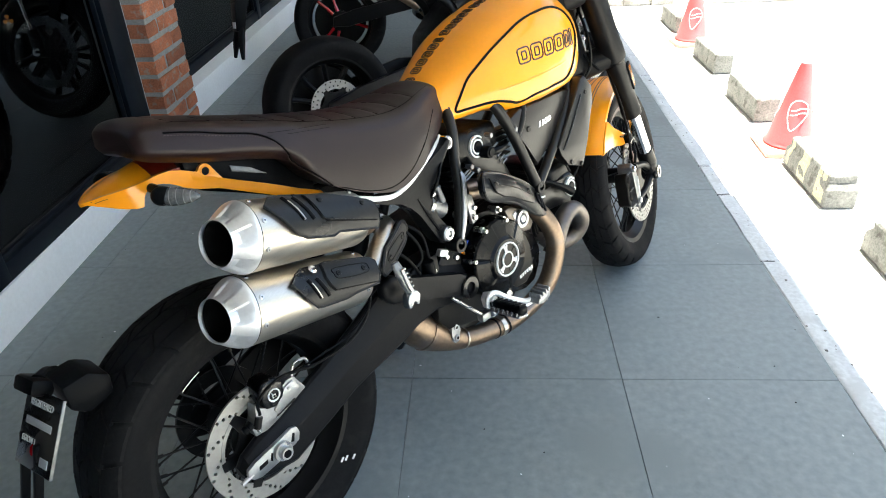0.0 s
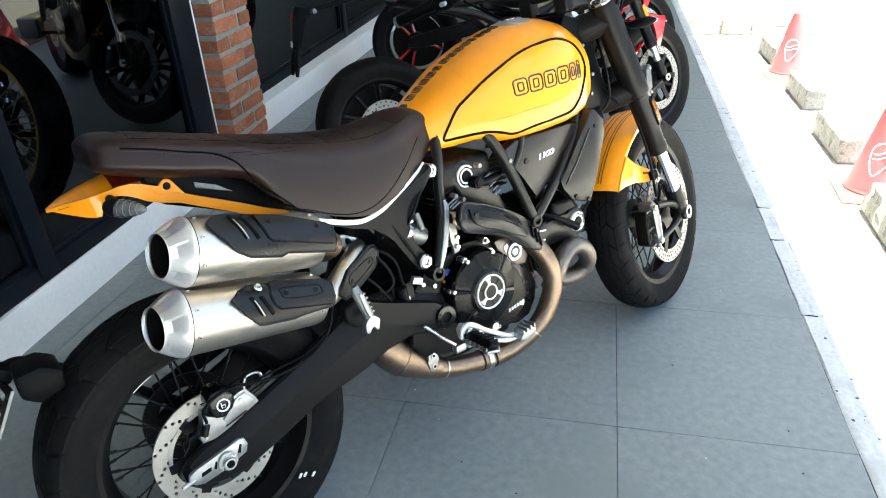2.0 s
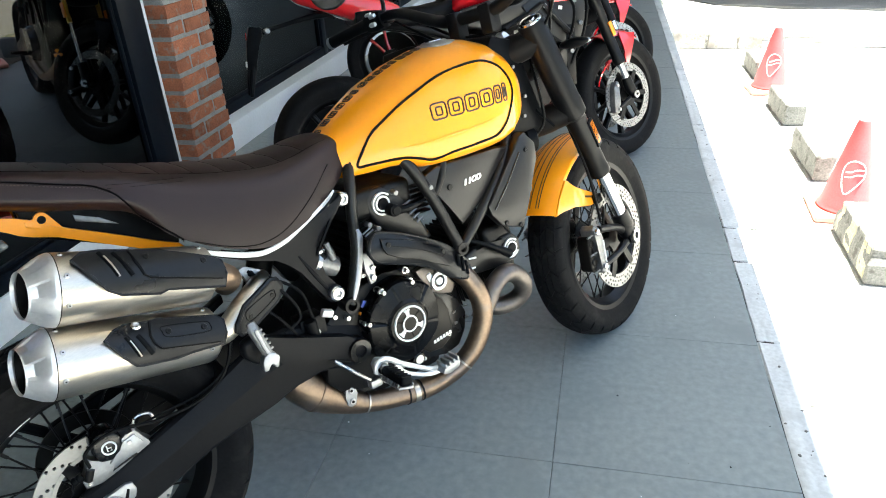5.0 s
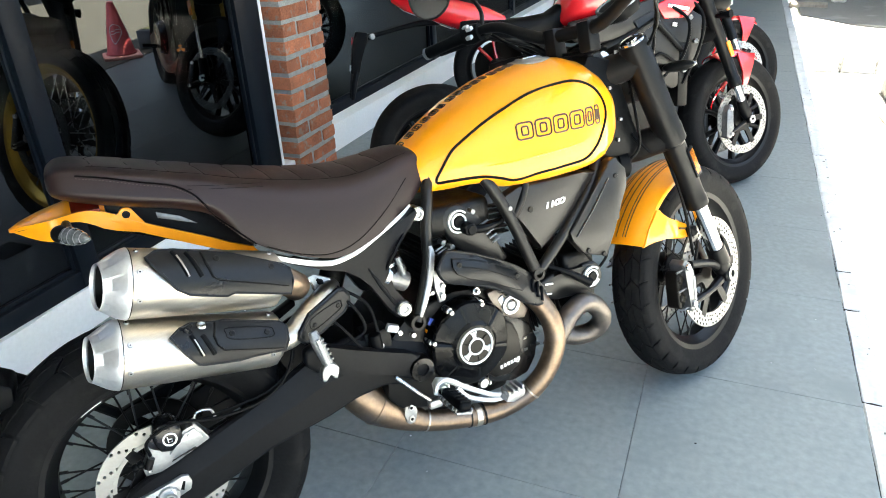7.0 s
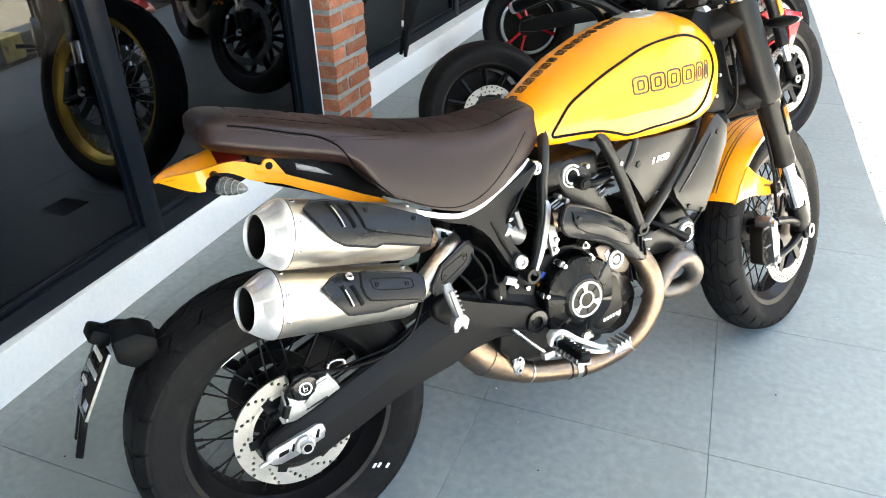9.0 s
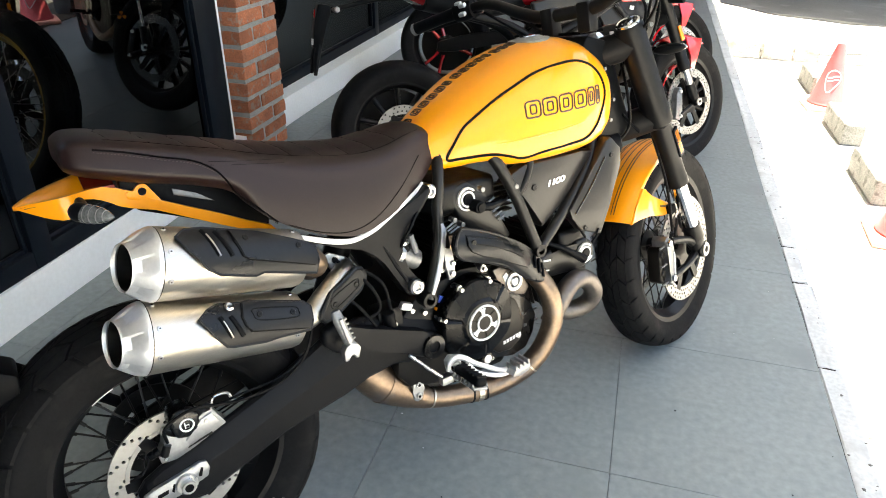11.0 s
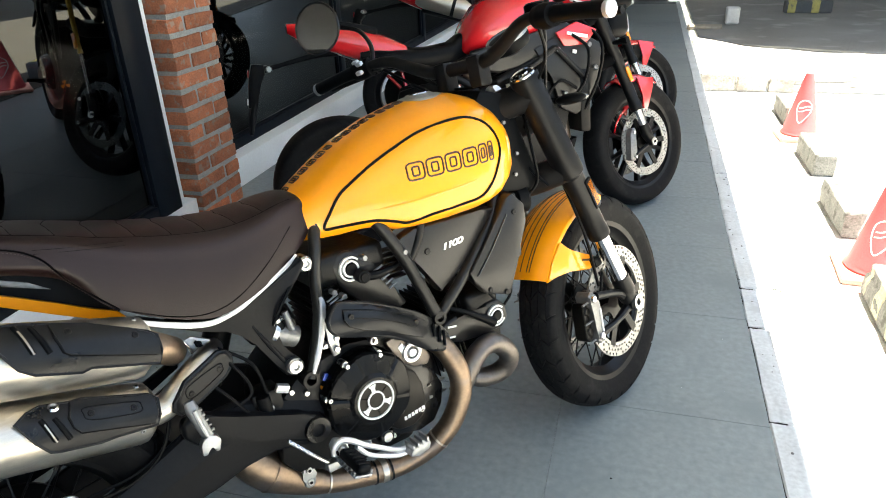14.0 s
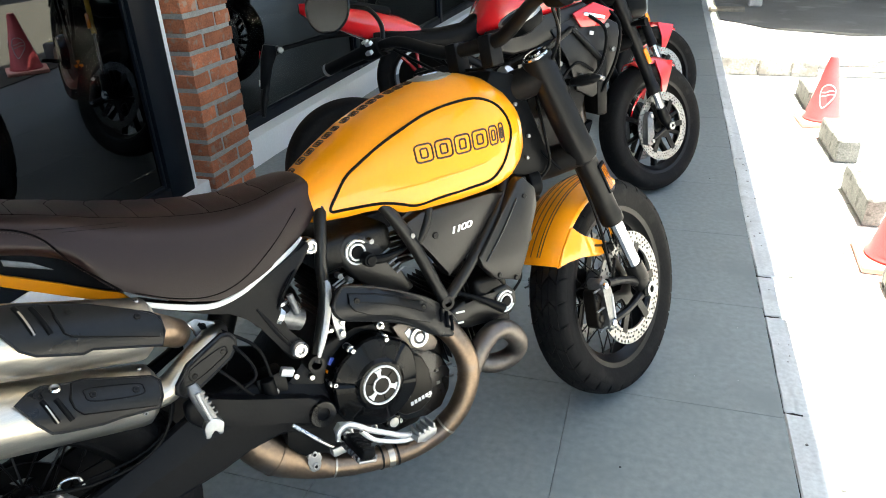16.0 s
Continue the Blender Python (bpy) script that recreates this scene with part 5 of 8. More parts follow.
can_low, on_low = silencer((-0.055, -0.182, 0.645), (0.262, -0.147, 0.562),
         [(0.117, -0.044), (0.134, -0.059), (0.153, -0.068), (0.193, -0.066), (0.211, -0.069), (0.313, -0.054), (0.326, -0.043), (0.327, -0.016), (0.322, 0.001), (0.260, 0.006), (0.234, 0.011), (0.175, 0.011), (0.163, 0.009), (0.143, -0.010)],
         [(0.196, -0.063), (0.191, -0.038), (0.196, -0.024), (0.206, -0.014), (0.316, -0.005), (0.322, -0.020), (0.320, -0.042), (0.310, -0.050), (0.211, -0.064)],
         [(0.210, -0.040), (0.216, -0.049), (0.286, -0.044), (0.297, -0.036), (0.290, -0.026), (0.222, -0.029)], [(0.151, -0.044, 0.170, -0.008, True), (0.170, -0.043, 0.190, -0.007, False)], [(0.221, -0.039), (0.285, -0.035)], 0.061, "brushed steel lower silencer")
part("shield_screw", cyl(B(), on_low(0.008)(0.170, -0.058, 0), on_low(0.017)(0.170, -0.058, 0), 0.0082, bevel=0.003, seg=20), M_CHROME, can_low, "bright screw on the shield")

# -- exhaust pipes --
part("upper_stub", tube(B(), [(0.278, -0.147, 0.680), (0.300, -0.143, 0.667), (0.318, -0.130, 0.653), (0.328, -0.10, 0.638), (0.332, -0.06, 0.62)], [0.031, 0.028, 0.026, 0.026, 0.026], 20, 5), M_HEADER, bike, "heat-tinted pipe to the upper silencer")
part("link_pipe", tube(B(), [(0.245, -0.150, 0.564), (0.285, -0.153, 0.562), (0.320, -0.148, 0.586), (0.357, -0.132, 0.604), (0.388, -0.105, 0.610), (0.405, -0.06, 0.600)], [0.030, 0.024, 0.022, 0.021, 0.021, 0.021], 18, 6), M_STEEL, bike, "steel link pipe between the silencers")
LINK = [(0.299, 0.573), (0.296, 0.560), (0.304, 0.549), (0.328, 0.548), (0.366, 0.560), (0.402, 0.572), (0.417, 0.588), (0.418, 0.602), (0.409, 0.617), (0.394, 0.622), (0.380, 0.617), (0.325, 0.600)]


def on_link(x, z, t):
    return (x, -0.180 + 0.42 * (x - 0.310) + 0.10 * (0.58 - z) + t, z)


lc = part("link_cover", sheet(B(), LINK, on_link, 0.016, 0.03), M_SHIELD, bike, "black cover on the link pipe", sharp=40)
part("cover_edge", tube(B(), [on_link(x, z, 0.004) for x, z in LINK], 0.0052, 8, 1, True), M_SHIELD, lc)
part("cover_groove", tube(B(), [on_link(x, z, -0.0002) for x, z in ((0.322, 0.585), (0.335, 0.593), (0.390, 0.601), (0.399, 0.592), (0.392, 0.581), (0.337, 0.566), (0.323, 0.571))], 0.0012, 6, 4, True), M_BLACKP, lc, "fine groove on the cover")
for x, z in ((0.331, 0.575), (0.391, 0.591)):
    part("cover_screw", cyl(B(), on_link(x, z, 0.002), on_link(x, z, -0.003), 0.005, bevel=0.001), M_BLACKM, lc)
HANGER = [(0.351, 0.646), (0.367, 0.650), (0.399, 0.632), (0.404, 0.616), (0.388, 0.618), (0.378, 0.609), (0.363, 0.617), (0.359, 0.632)]
hg = part("silencer_hanger", prism(B(), HANGER, -0.094, -0.086, 0.002), M_ALU, bike, "aluminium silencer hanger")
part("hanger_edge", tube(B(), [(x, -0.0945, z) for x, z in HANGER[3:] + HANGER[:1]], 0.0022, 6, 4), M_CHROME, hg)
part("hanger_hole", cyl(B(), (0.377, -0.0955, 0.631), (0.377, -0.086, 0.631), 0.0065), M_BLACKP, hg)

header_pts = [(0.64, -0.10, 0.592), (0.70, -0.112, 0.580), (0.77, -0.112, 0.540), (0.830, -0.114, 0.496), (0.872, -0.132, 0.452), (0.895, -0.150, 0.398), (0.898, -0.155, 0.335), (0.870, -0.150, 0.272), (0.830, -0.140, 0.231), (0.781, -0.120, 0.201), (0.722, -0.105, 0.190), (0.652, -0.099, 0.201), (0.588, -0.092, 0.216), (0.538, -0.086, 0.236), (0.480, -0.080, 0.275), (0.42, -0.070, 0.340)]
part("exhaust_header", tube(B(), header_pts, 0.0255, 22, 6), M_HEADER, bike, "heat-tinted exhaust header pipe")
part("front_header", tube(B(), [(0.898, -0.140, 0.318), (0.910, -0.143, 0.335), (0.926, -0.145, 0.358), (0.953, -0.144, 0.389), (0.990, -0.141, 0.406), (1.029, -0.138, 0.396), (1.060, -0.134, 0.358), (1.062, -0.122, 0.322), (1.036, -0.105, 0.300), (0.995, -0.085, 0.300), (0.970, -0.06, 0.33), (0.965, -0.03, 0.38)], 0.0245, 22, 6), M_PIPE, bike, "front header pipe curling round ahead of the engine")
part("collector", tube(B(), [(0.548, -0.087, 0.232), (0.500, -0.082, 0.262), (0.455, -0.078, 0.300), (0.425, -0.070, 0.340), (0.40, -0.055, 0.39)], [0.028, 0.034, 0.043, 0.045, 0.044], 22, 5), M_HEADER, bike, "wide exhaust collector")
part("collector_seam", lathe(B(), [(0.0425, -0.0015), (0.0448, -0.0015), (0.0448, 0.0015), (0.0425, 0.0015)], (0.452, -0.0778, 0.303), (0.72, -0.08, -0.62), 28, True), M_HEADER, bike, "weld seam round the collector")
for (x, y, z), ax_, wd, mt in (((0.549, -0.088, 0.232), (0.93, -0.1, -0.36), 0.004, M_HEADER), ((0.563, -0.089, 0.226), (0.93, -0.1, -0.36), 0.002, M_STEEL), ((0.668, -0.100, 0.198), (1, -0.08, -0.15), 0.002, M_ENGINE), ((0.690, -0.102, 0.194), (1, -0.1, -0.1), 0.007, M_STEEL), ((0.706, -0.104, 0.192), (1, -0.1, -0.05), 0.002, M_ENGINE), ((0.826, -0.141, 0.231), (0.72, -0.3, 0.62), 0.0022, M_STEEL)):
    part("pipe_clamp", lathe(B(), [(0.0252, -wd), (0.0275, -wd), (0.0275, wd), (0.0252, wd)], (x, y, z), ax_, 28, True), mt, bike, "band round the pipe")
lk_ = part("pipe_link", prism(B(), [(0.505, 0.296), (0.513, 0.306), (0.527, 0.304), (0.535, 0.292), (0.531, 0.276), (0.533, 0.262), (0.526, 0.248), (0.512, 0.247), (0.503, 0.258), (0.507, 0.276)], -0.118, -0.092, 0.004), M_ALU, bike, "small aluminium link by the collector")
for x, z in ((0.520, 0.290), (0.518, 0.262)):
    part("link_bolt", cyl(B(), (x, -0.122, z), (x, -0.112, z), 0.0072, bevel=0.001), M_BOLT, lk_)
    part("link_bore", cyl(B(), (x, -0.1226, z), (x, -0.118, z), 0.0036), M_BLACKP, lk_)
COVER = [(0.591, 0.628), (0.604, 0.641), (0.619, 0.647), (0.633, 0.649), (0.690, 0.626), (0.754, 0.592), (0.812, 0.556), (0.848, 0.527), (0.879, 0.494), (0.896, 0.466), (0.888, 0.451), (0.866, 0.451), (0.844, 0.459), (0.807, 0.482), (0.760, 0.521), (0.697, 0.555), (0.630, 0.585), (0.606, 0.598), (0.593, 0.614)]


def over_pipe(off):
    """The cover's skin: bowed over the pipe behind it."""
    def place(x, z, t):
        mid = 0.615 - 0.34 * (x - 0.60) - 0.85 * max(0.0, x - 0.72) ** 1.25
        f = max(-1.0, min(1.0, (z - mid) / 0.040))
        return (x, -0.207 + 0.20 * (x - 0.64) - off + 0.020 * f * f + t, z)
    return place


cover = part("header_cover", sheet(B(), COVER, over_pipe(0.0), 0.020, 0.014), M_SHIELD, bike, "matt black cover over the header pipe", sharp=50)
part("cover_edge", tube(B(), [over_pipe(-0.004)(x, z, 0) for x, z in COVER], 0.0045, 8, 2, True), M_SHIELD, cover)
PLATE = [(0.630, 0.637), (0.690, 0.614), (0.738, 0.591), (0.803, 0.554), (0.834, 0.528), (0.838, 0.519), (0.832, 0.511), (0.810, 0.507), (0.765, 0.532), (0.716, 0.561), (0.664, 0.586), (0.634, 0.606), (0.626, 0.622)]
part("cover_groove", tube(B(), [over_pipe(0.0005)(x, z, 0) for x, z in PLATE], 0.0024, 8, 1, True), M_ENGINE, cover, "dark groove round the plate")
part("cover_plate", sheet(B(), PLATE, over_pipe(0.0045), 0.006, 0.014), M_SHIELD, cover, "raised plate on the cover", sharp=50)
part("plate_crease", tube(B(), [over_pipe(0.0046)(x, z, 0) for x, z in ((0.640, 0.620), (0.690, 0.599), (0.750, 0.567), (0.800, 0.534))], 0.0011, 6, 4), M_BLACKP, cover)
for x, z in ((0.642, 0.622), (0.803, 0.541)):
    cb = part("cover_bolt", cyl(B(), over_pipe(0.002)(x, z, 0), over_pipe(0.0075)(x, z, 0), 0.0062, bevel=0.001), M_ENGINE, cover)
    part("bolt_bore", cyl(B(), over_pipe(0.002)(x, z, 0), over_pipe(0.008)(x, z, 0), 0.0026, seg=8), M_BLACKP, cb)
for x0, z0, x1, z1, bright in ((0.858, 0.511, 0.845, 0.489, True), (0.873, 0.499, 0.857, 0.472, True), (0.884, 0.484, 0.870, 0.458, False)):
    part("cover_slot", tube(B(), [over_pipe(0.000)(x0, z0, 0), over_pipe(0.000)(x1, z1, 0)], 0.0042, 10, 1), M_BLACKP, cover, "slot in the cover")
    if bright:
        part("slot_floor", tube(B(), [over_pipe(0.0030)(x0 - 0.003, z0 - 0.008, 0), over_pipe(0.0030)(x0 - 0.006, z0 - 0.013, 0)], 0.0018, 8, 1), M_STEEL, cover, "pipe seen through the slot")

# -- engine --
engine = part("engine", prism(B(), [(0.47, 0.33), (0.50, 0.29), (0.60, 0.262), (0.74, 0.262), (0.83, 0.30), (0.86, 0.36), (0.86, 0.48), (0.80, 0.52), (0.66, 0.53), (0.56, 0.52), (0.49, 0.46)], -0.12, 0.13, 0.012), M_ENGINE, bike, "black twin-cylinder engine")
part("sump", box(B(), 0.52, 0.80, -0.09, 0.10, 0.225, 0.275, 0.02), M_ENGINE, engine)
CX, CZ, CY = 0.672, 0.415, 0.020      # middle of the clutch cover, and how far it stands in
bm, rings = B(), []
for rr, yy in ((0.046, -0.199), (0.049, -0.1985), (0.0545, -0.194), (0.0565, -0.1925), (0.094, -0.182), (0.0985, -0.177), (0.1005, -0.165), (0.103, -0.10)):
    ring = []
    for k in range(80):
        t = 2 * math.pi * k / 80
        q = (math.degrees(t) + 22) % 60
        rib = -1.0 if q < 4.4 else 0.0
        facet = 1.0 - 0.02 * math.cos(radians(6 * math.degrees(t))) if rr > 0.09 and yy < -0.16 else 1.0
        ring.append(bm.verts.new((CX + rr * facet * math.cos(t), yy + CY - (0.0022 * rib if 0.056 < rr < 0.099 and yy < -0.17 else 0.0), CZ + rr * facet * math.sin(t))))
    rings.append(ring)
skin(bm, rings)
cl = part("clutch_cover", bm, M_CLUTCH, engine, "glossy black clutch cover with fine grooves", sharp=12)
part("cover_ring", lathe(B(), [(0.0385, -0.2020), (0.0392, -0.2032), (0.0420, -0.2032), (0.0428, -0.2020), (0.0428, -0.197), (0.0385, -0.197)], (CX, CY, CZ), (0, 1, 0), 56, True), M_WHITEP, cl, "pale machined ring")
part("cover_dish", lathe(B(), [(0.0, -0.1985), (0.0384, -0.1995), (0.0384, -0.196), (0, -0.196)], (CX, CY, CZ), (0, 1, 0), 40), M_BRONZE, cl, "dark bronze centre of the cover")
part("inner_ring", lathe(B(), [(0.0165, -0.2025), (0.0200, -0.2025), (0.0200, -0.198), (0.0165, -0.198)], (CX, CY, CZ), (0, 1, 0), 36, True), M_WHITEP, cl)
part("inner_dish", lathe(B(), [(0.0, -0.2010), (0.0164, -0.2010), (0.0164, -0.198), (0, -0.198)], (CX, CY, CZ), (0, 1, 0), 28), M_BRONZE, cl)
for k in range(3):
    a = radians(120 * k + 95)
    ca, sa = math.cos(a), math.sin(a)
    quad = [(0.0195, -0.0042), (0.0300, -0.0042), (0.0325, -0.0080), (0.0355, -0.0080), (0.0355, 0.0080), (0.0325, 0.0080), (0.0300, 0.0042), (0.0195, 0.0042)]
    part("ring_spoke", prism(B(), [(CX + p * ca - q * sa, CZ + p * sa + q * ca) for p, q in quad], CY - 0.2022, CY - 0.1975, 0.0006, 1), M_WHITEP, cl)
    for da in (-1, 1):
        b = a + da * radians(60)
        part("dish_rib", tube(B(), [(CX + 0.020 * math.cos(b), CY - 0.1992, CZ + 0.020 * math.sin(b)), (CX + 0.036 * math.cos(b), CY - 0.1998, CZ + 0.036 * math.sin(b))], 0.0013, 6, 1), M_BLACKP, cl)
SIDE = [(0.748, 0.441), (0.764, 0.442), (0.790, 0.423), (0.803, 0.388), (0.806, 0.348), (0.799, 0.315), (0.767, 0.297), (0.730, 0.301), (0.706, 0.322), (0.715, 0.350), (0.735, 0.375), (0.742, 0.402)]
side = part("generator_cover", prism(B(), SIDE, -0.150, -0.10, 0.005, 3), M_BRONZE, engine, "dark bronze engine side cover")
part("side_rim", prism(B(), [(0.765, 0.455), (0.800, 0.440), (0.850, 0.395), (0.868, 0.350), (0.858, 0.305), (0.832, 0.270), (0.79, 0.262), (0.74, 0.275), (0.70, 0.300)], -0.128, -0.08, 0.006, 2), M_BLACKG, engine, "black rim of the side cover")
for k in range(6):
    x = 0.744 + 0.0095 * k
    part("cover_print", box(B(), x, x + 0.0072, -0.1508, -0.1498, 0.3195 + 0.0012 * k, 0.3285 + 0.0012 * k, 0.0003, 1), M_WHITEP, side, "plain white bar of print")
part("filler_plug", lathe(B(), [(0, -0.142), (0.012, -0.142), (0.016, -0.140), (0.020, -0.132), (0.020, -0.11), (0, -0.11)], (0.701, 0, 0.294), (0, 1, 0), 28), M_BLACKG, engine, "round oil window")
part("oil_window", lathe(B(), [(0, -0.1445), (0.011, -0.1435), (0.0115, -0.140), (0, -0.140)], (0.701, 0, 0.294), (0, 1, 0), 24), M_BOLT, engine)
pump = part("water_pump", prism(B(), [(0.738, 0.508), (0.760, 0.512), (0.786, 0.500), (0.828, 0.464), (0.845, 0.436), (0.832, 0.418), (0.802, 0.424), (0.760, 0.452)], -0.136, -0.11, 0.005), M_PIPE, engine, "brown cast housing above the clutch cover")
part("pump_ring", lathe(B(), [(0.0155, -0.144), (0.0225, -0.144), (0.0235, -0.142), (0.0235, -0.130), (0.0155, -0.130)], (0.795, 0, 0.465), (0, 1, 0), 32, True), M_CAP, pump, "bright ring")
part("pump_cap", cyl(B(), (0.795, -0.130, 0.465), (0.795, -0.145, 0.465), 0.0105, bevel=0.002), M_CAP, pump)
part("pump_web", prism(B(), [(0.764, 0.486), (0.776, 0.494), (0.782, 0.480), (0.773, 0.464)], -0.1385, -0.135, 0.001), M_CAP, pump)
for x, z, y in ((0.632, 0.502, -0.158), (0.582, 0.444, -0.157), (0.597, 0.368, -0.140), (0.708, 0.500, -0.160), (0.757, 0.457, -0.134), (0.712, 0.522, -0.14), (0.640, 0.525, -0.105), (0.655, 0.300, -0.140), (0.792, 0.325, -0.145), (0.61, 0.545, -0.12), (0.72, 0.285, -0.13)):
    b_ = part("engine_bolt", lathe(B(), [(0, -0.003), (0.0022, -0.003), (0.0026, -0.006), (0.0045, -0.006), (0.0052, -0.004), (0.0052, 0.004), (0.0085, 0.004), (0.0085, 0.03), (0, 0.03)], (x, y, z), (0, 1, 0), 14), M_BOLT, engine)


def cylinder_barrel(a, b, half, label):
    """A finned cylinder between two places on the centre line."""
    a, b = Vector((a[0], 0, a[1])), Vector((b[0], 0, b[1]))
    d = (b - a)
    L = d.length
    m = Matrix.Translation(a) @ d.to_track_quat("Z", "Y").to_matrix().to_4x4()
    ob = part("cylinder", box(B(), -half * 0.75, half * 0.75, -half * 0.75, half * 0.75, 0, L, 0.01), M_ENGINE, engine, label, m)
    n = int(L / 0.0125)
    for k in range(n):
        z = 0.01 + k * 0.0125
        s = half * (1.0 if k % 2 else 0.97)
        part("fin", box(B(), -s, s, -s, s, z, z + 0.004, 0.0015, 1), M_ENGINE, ob)
    return ob


cylinder_barrel((0.715, 0.52), (0.700, 0.66), 0.088, "black finned upright cylinder")
cylinder_barrel((0.85, 0.425), (0.985, 0.452), 0.086, "black finned front cylinder")
part("rear_head", box(B(), 0.615, 0.79, -0.105, 0.10, 0.655, 0.725, 0.018, 3), M_ENGINE, engine, "black cylinder head")
part("front_head", box(B(), 0.975, 1.075, -0.105, 0.10, 0.375, 0.530, 0.018, 3), M_ENGINE, engine, "black cylinder head")
for poly, cx, cz, cy in (([(0.662, 0.700), (0.677, 0.717), (0.702, 0.723), (0.731, 0.710), (0.752, 0.685), (0.789, 0.626), (0.825, 0.565), (0.80, 0.555), (0.719, 0.596), (0.684, 0.634), (0.663, 0.672)], 0.702, 0.683, 0.026),
                         ([(0.895, 0.478), (0.940, 0.492), (0.995, 0.480), (1.029, 0.493), (1.065, 0.493), (1.088, 0.470), (1.091, 0.439), (1.070, 0.415), (1.012, 0.417), (0.945, 0.420), (0.905, 0.440)], 1.052, 0.455, 0.020)):
    bc = part("belt_cover", prism(B(), poly, cy - 0.132, cy - 0.105, 0.008, 3), M_TUBE, engine, "black timing belt cover")
    part("cam_ring", lathe(B(), [(0.0225, -0.1385), (0.0265, -0.1385), (0.0265, -0.130), (0.0225, -0.130)], (cx, cy, cz), (0, 1, 0), 30, True, (40, 330)), M_WHITEP, bc, "white machined arc")
    part("cam_ring_inner", lathe(B(), [(0.0145, -0.1395), (0.0185, -0.1395), (0.0185, -0.130), (0.0145, -0.130)], (cx, cy, cz), (0, 1, 0), 36, True), M_WHITEP, bc, "white machined ring")
    part("cam_cap", lathe(B(), [(0, -0.142), (0.012, -0.142), (0.014, -0.138), (0.014, -0.13), (0, -0.13)], (cx, cy, cz), (0, 1, 0), 24), M_BLACKP, bc)
for k in range(2):
    part("cover_dash", box(B(), -0.012, 0.012, -0.001, 0.001, -0.0022, 0.0022, 0.0005, 1), M_WHITEP, bc, "short white dash", pose(0.925 - 0.006 * k, -0.1125, 0.470 - 0.025 * k, 0, 10, 0))
part("plug_lead", tube(B(), [(0.722, -0.126, 0.664), (0.748, -0.130, 0.660), (0.79, -0.122, 0.660), (0.82, -0.10, 0.66)], [0.010, 0.010, 0.006, 0.005], 10, 5), M_BLACKP, engine, "black spark plug lead")
part("plug_lead", tube(B(), [(1.030, -0.134, 0.450), (1.005, -0.132, 0.468), (0.96, -0.125, 0.498), (0.91, -0.10, 0.525)], [0.012, 0.010, 0.006, 0.005], 10, 5), M_BLACKP, engine, "black spark plug lead")
for k in range(6):
    part("head_fin", box(B(), 0.775, 0.835, -0.100, -0.075, 0.625 + 0.013 * k, 0.629 + 0.013 * k, 0.001, 1), M_ENGINE, engine)
for x, z in ((0.725, 0.705), (0.665, 0.640), (0.82, 0.69), (0.645, 0.655)):
    part("head_bolt", cyl(B(), (x, -0.12, z), (x, -0.140, z), 0.006, bevel=0.001), M_CALIPER, engine)
part("coolant_pipe", tube(B(), [(0.835, -0.12, 0.66), (0.86, -0.125, 0.70), (0.875, -0.12, 0.735)], 0.010, 12, 4), M_ENGINE, engine)
part("pipe_tip", cyl(B(), (0.868, -0.122, 0.715), (0.876, -0.12, 0.735), 0.011), M_BLACKM, engine)
for x, z in ((0.828, 0.364), (0.828, 0.333)):
    stud = part("stud", cyl(B(), (x, -0.125, z), (x + 0.052, -0.115, z - 0.006), 0.003), M_BOLT, engine)
    part("stud_nut", cyl(B(), (x - 0.002, -0.1255, z), (x + 0.007, -0.123, z - 0.001), 0.0062, seg=6), M_BOLT, stud)
for k in range(3):
    part("head_fin", tube(B(), [(0.636 + 0.005 * k, -0.112, 0.631 - 0.006 * k), (0.662 + 0.008 * k, -0.112, 0.642 - 0.006 * k)], 0.0024, 8, 1), M_ALU, engine, "bare edge of a cooling fin")
for k in range(5):
    part("head_fin", tube(B(), [(0.752 + 0.0075 * k, -0.112, 0.662 - 0.012 * k), (0.774 + 0.0065 * k, -0.112, 0.670 - 0.012 * k)], 0.0026, 8, 1), M_CALIPER, engine, "bare edge of a cooling fin")
plug = part("plug_cap", lathe(B(), [(0, -0.142), (0.009, -0.142), (0.010, -0.139), (0.0135, -0.138), (0.0145, -0.134), (0.0145, -0.10), (0, -0.10)], (0.717, 0, 0.666), (0, 1, 0), 24), M_BLACKP, engine, "black spark plug cap")
# clutter between engine and rear frame
part("throttle_body", lathe(B(), [(0, -0.012), (0.010, -0.012), (0.013, -0.02), (0.018, -0.02), (0.022, 0.0), (0.022, 0.07), (0, 0.07)], (0.548, -0.09, 0.612), (0.2, 1, 0), 24), M_ENGINE, bike, "dark throttle body")
part("regulator", box(B(), 0.44, 0.50, -0.125, -0.07, 0.40, 0.50, 0.006), M_ENGINE, bike)
part("connector", box(B(), -0.013, 0.013, -0.007, 0.007, -0.008, 0.008, 0.002), M_CAP, bike, "pale plug connector", pose(0.497, -0.145, 0.505, 10, 25, 0))
part("blue_tie", box(B(), -0.006, 0.006, -0.003, 0.003, -0.008, 0.008, 0.001), M_BLUE, bike, "small blue tie", pose(0.594, -0.128, 0.482, 0, 30, 0))
part("amber_cap", cyl(B(), (0.585, -0.12, 0.461), (0.585, -0.131, 0.461), 0.0055, bevel=0.001), M_AMBER, bike, "small amber cap")
lug = part("engine_mount", prism(B(), [(0.610, 0.600), (0.632, 0.592), (0.637, 0.560), (0.634, 0.524), (0.618, 0.522), (0.613, 0.560)], -0.136, -0.126, 0.002), M_ALU, bike, "bare alloy lug below the pipe cover")
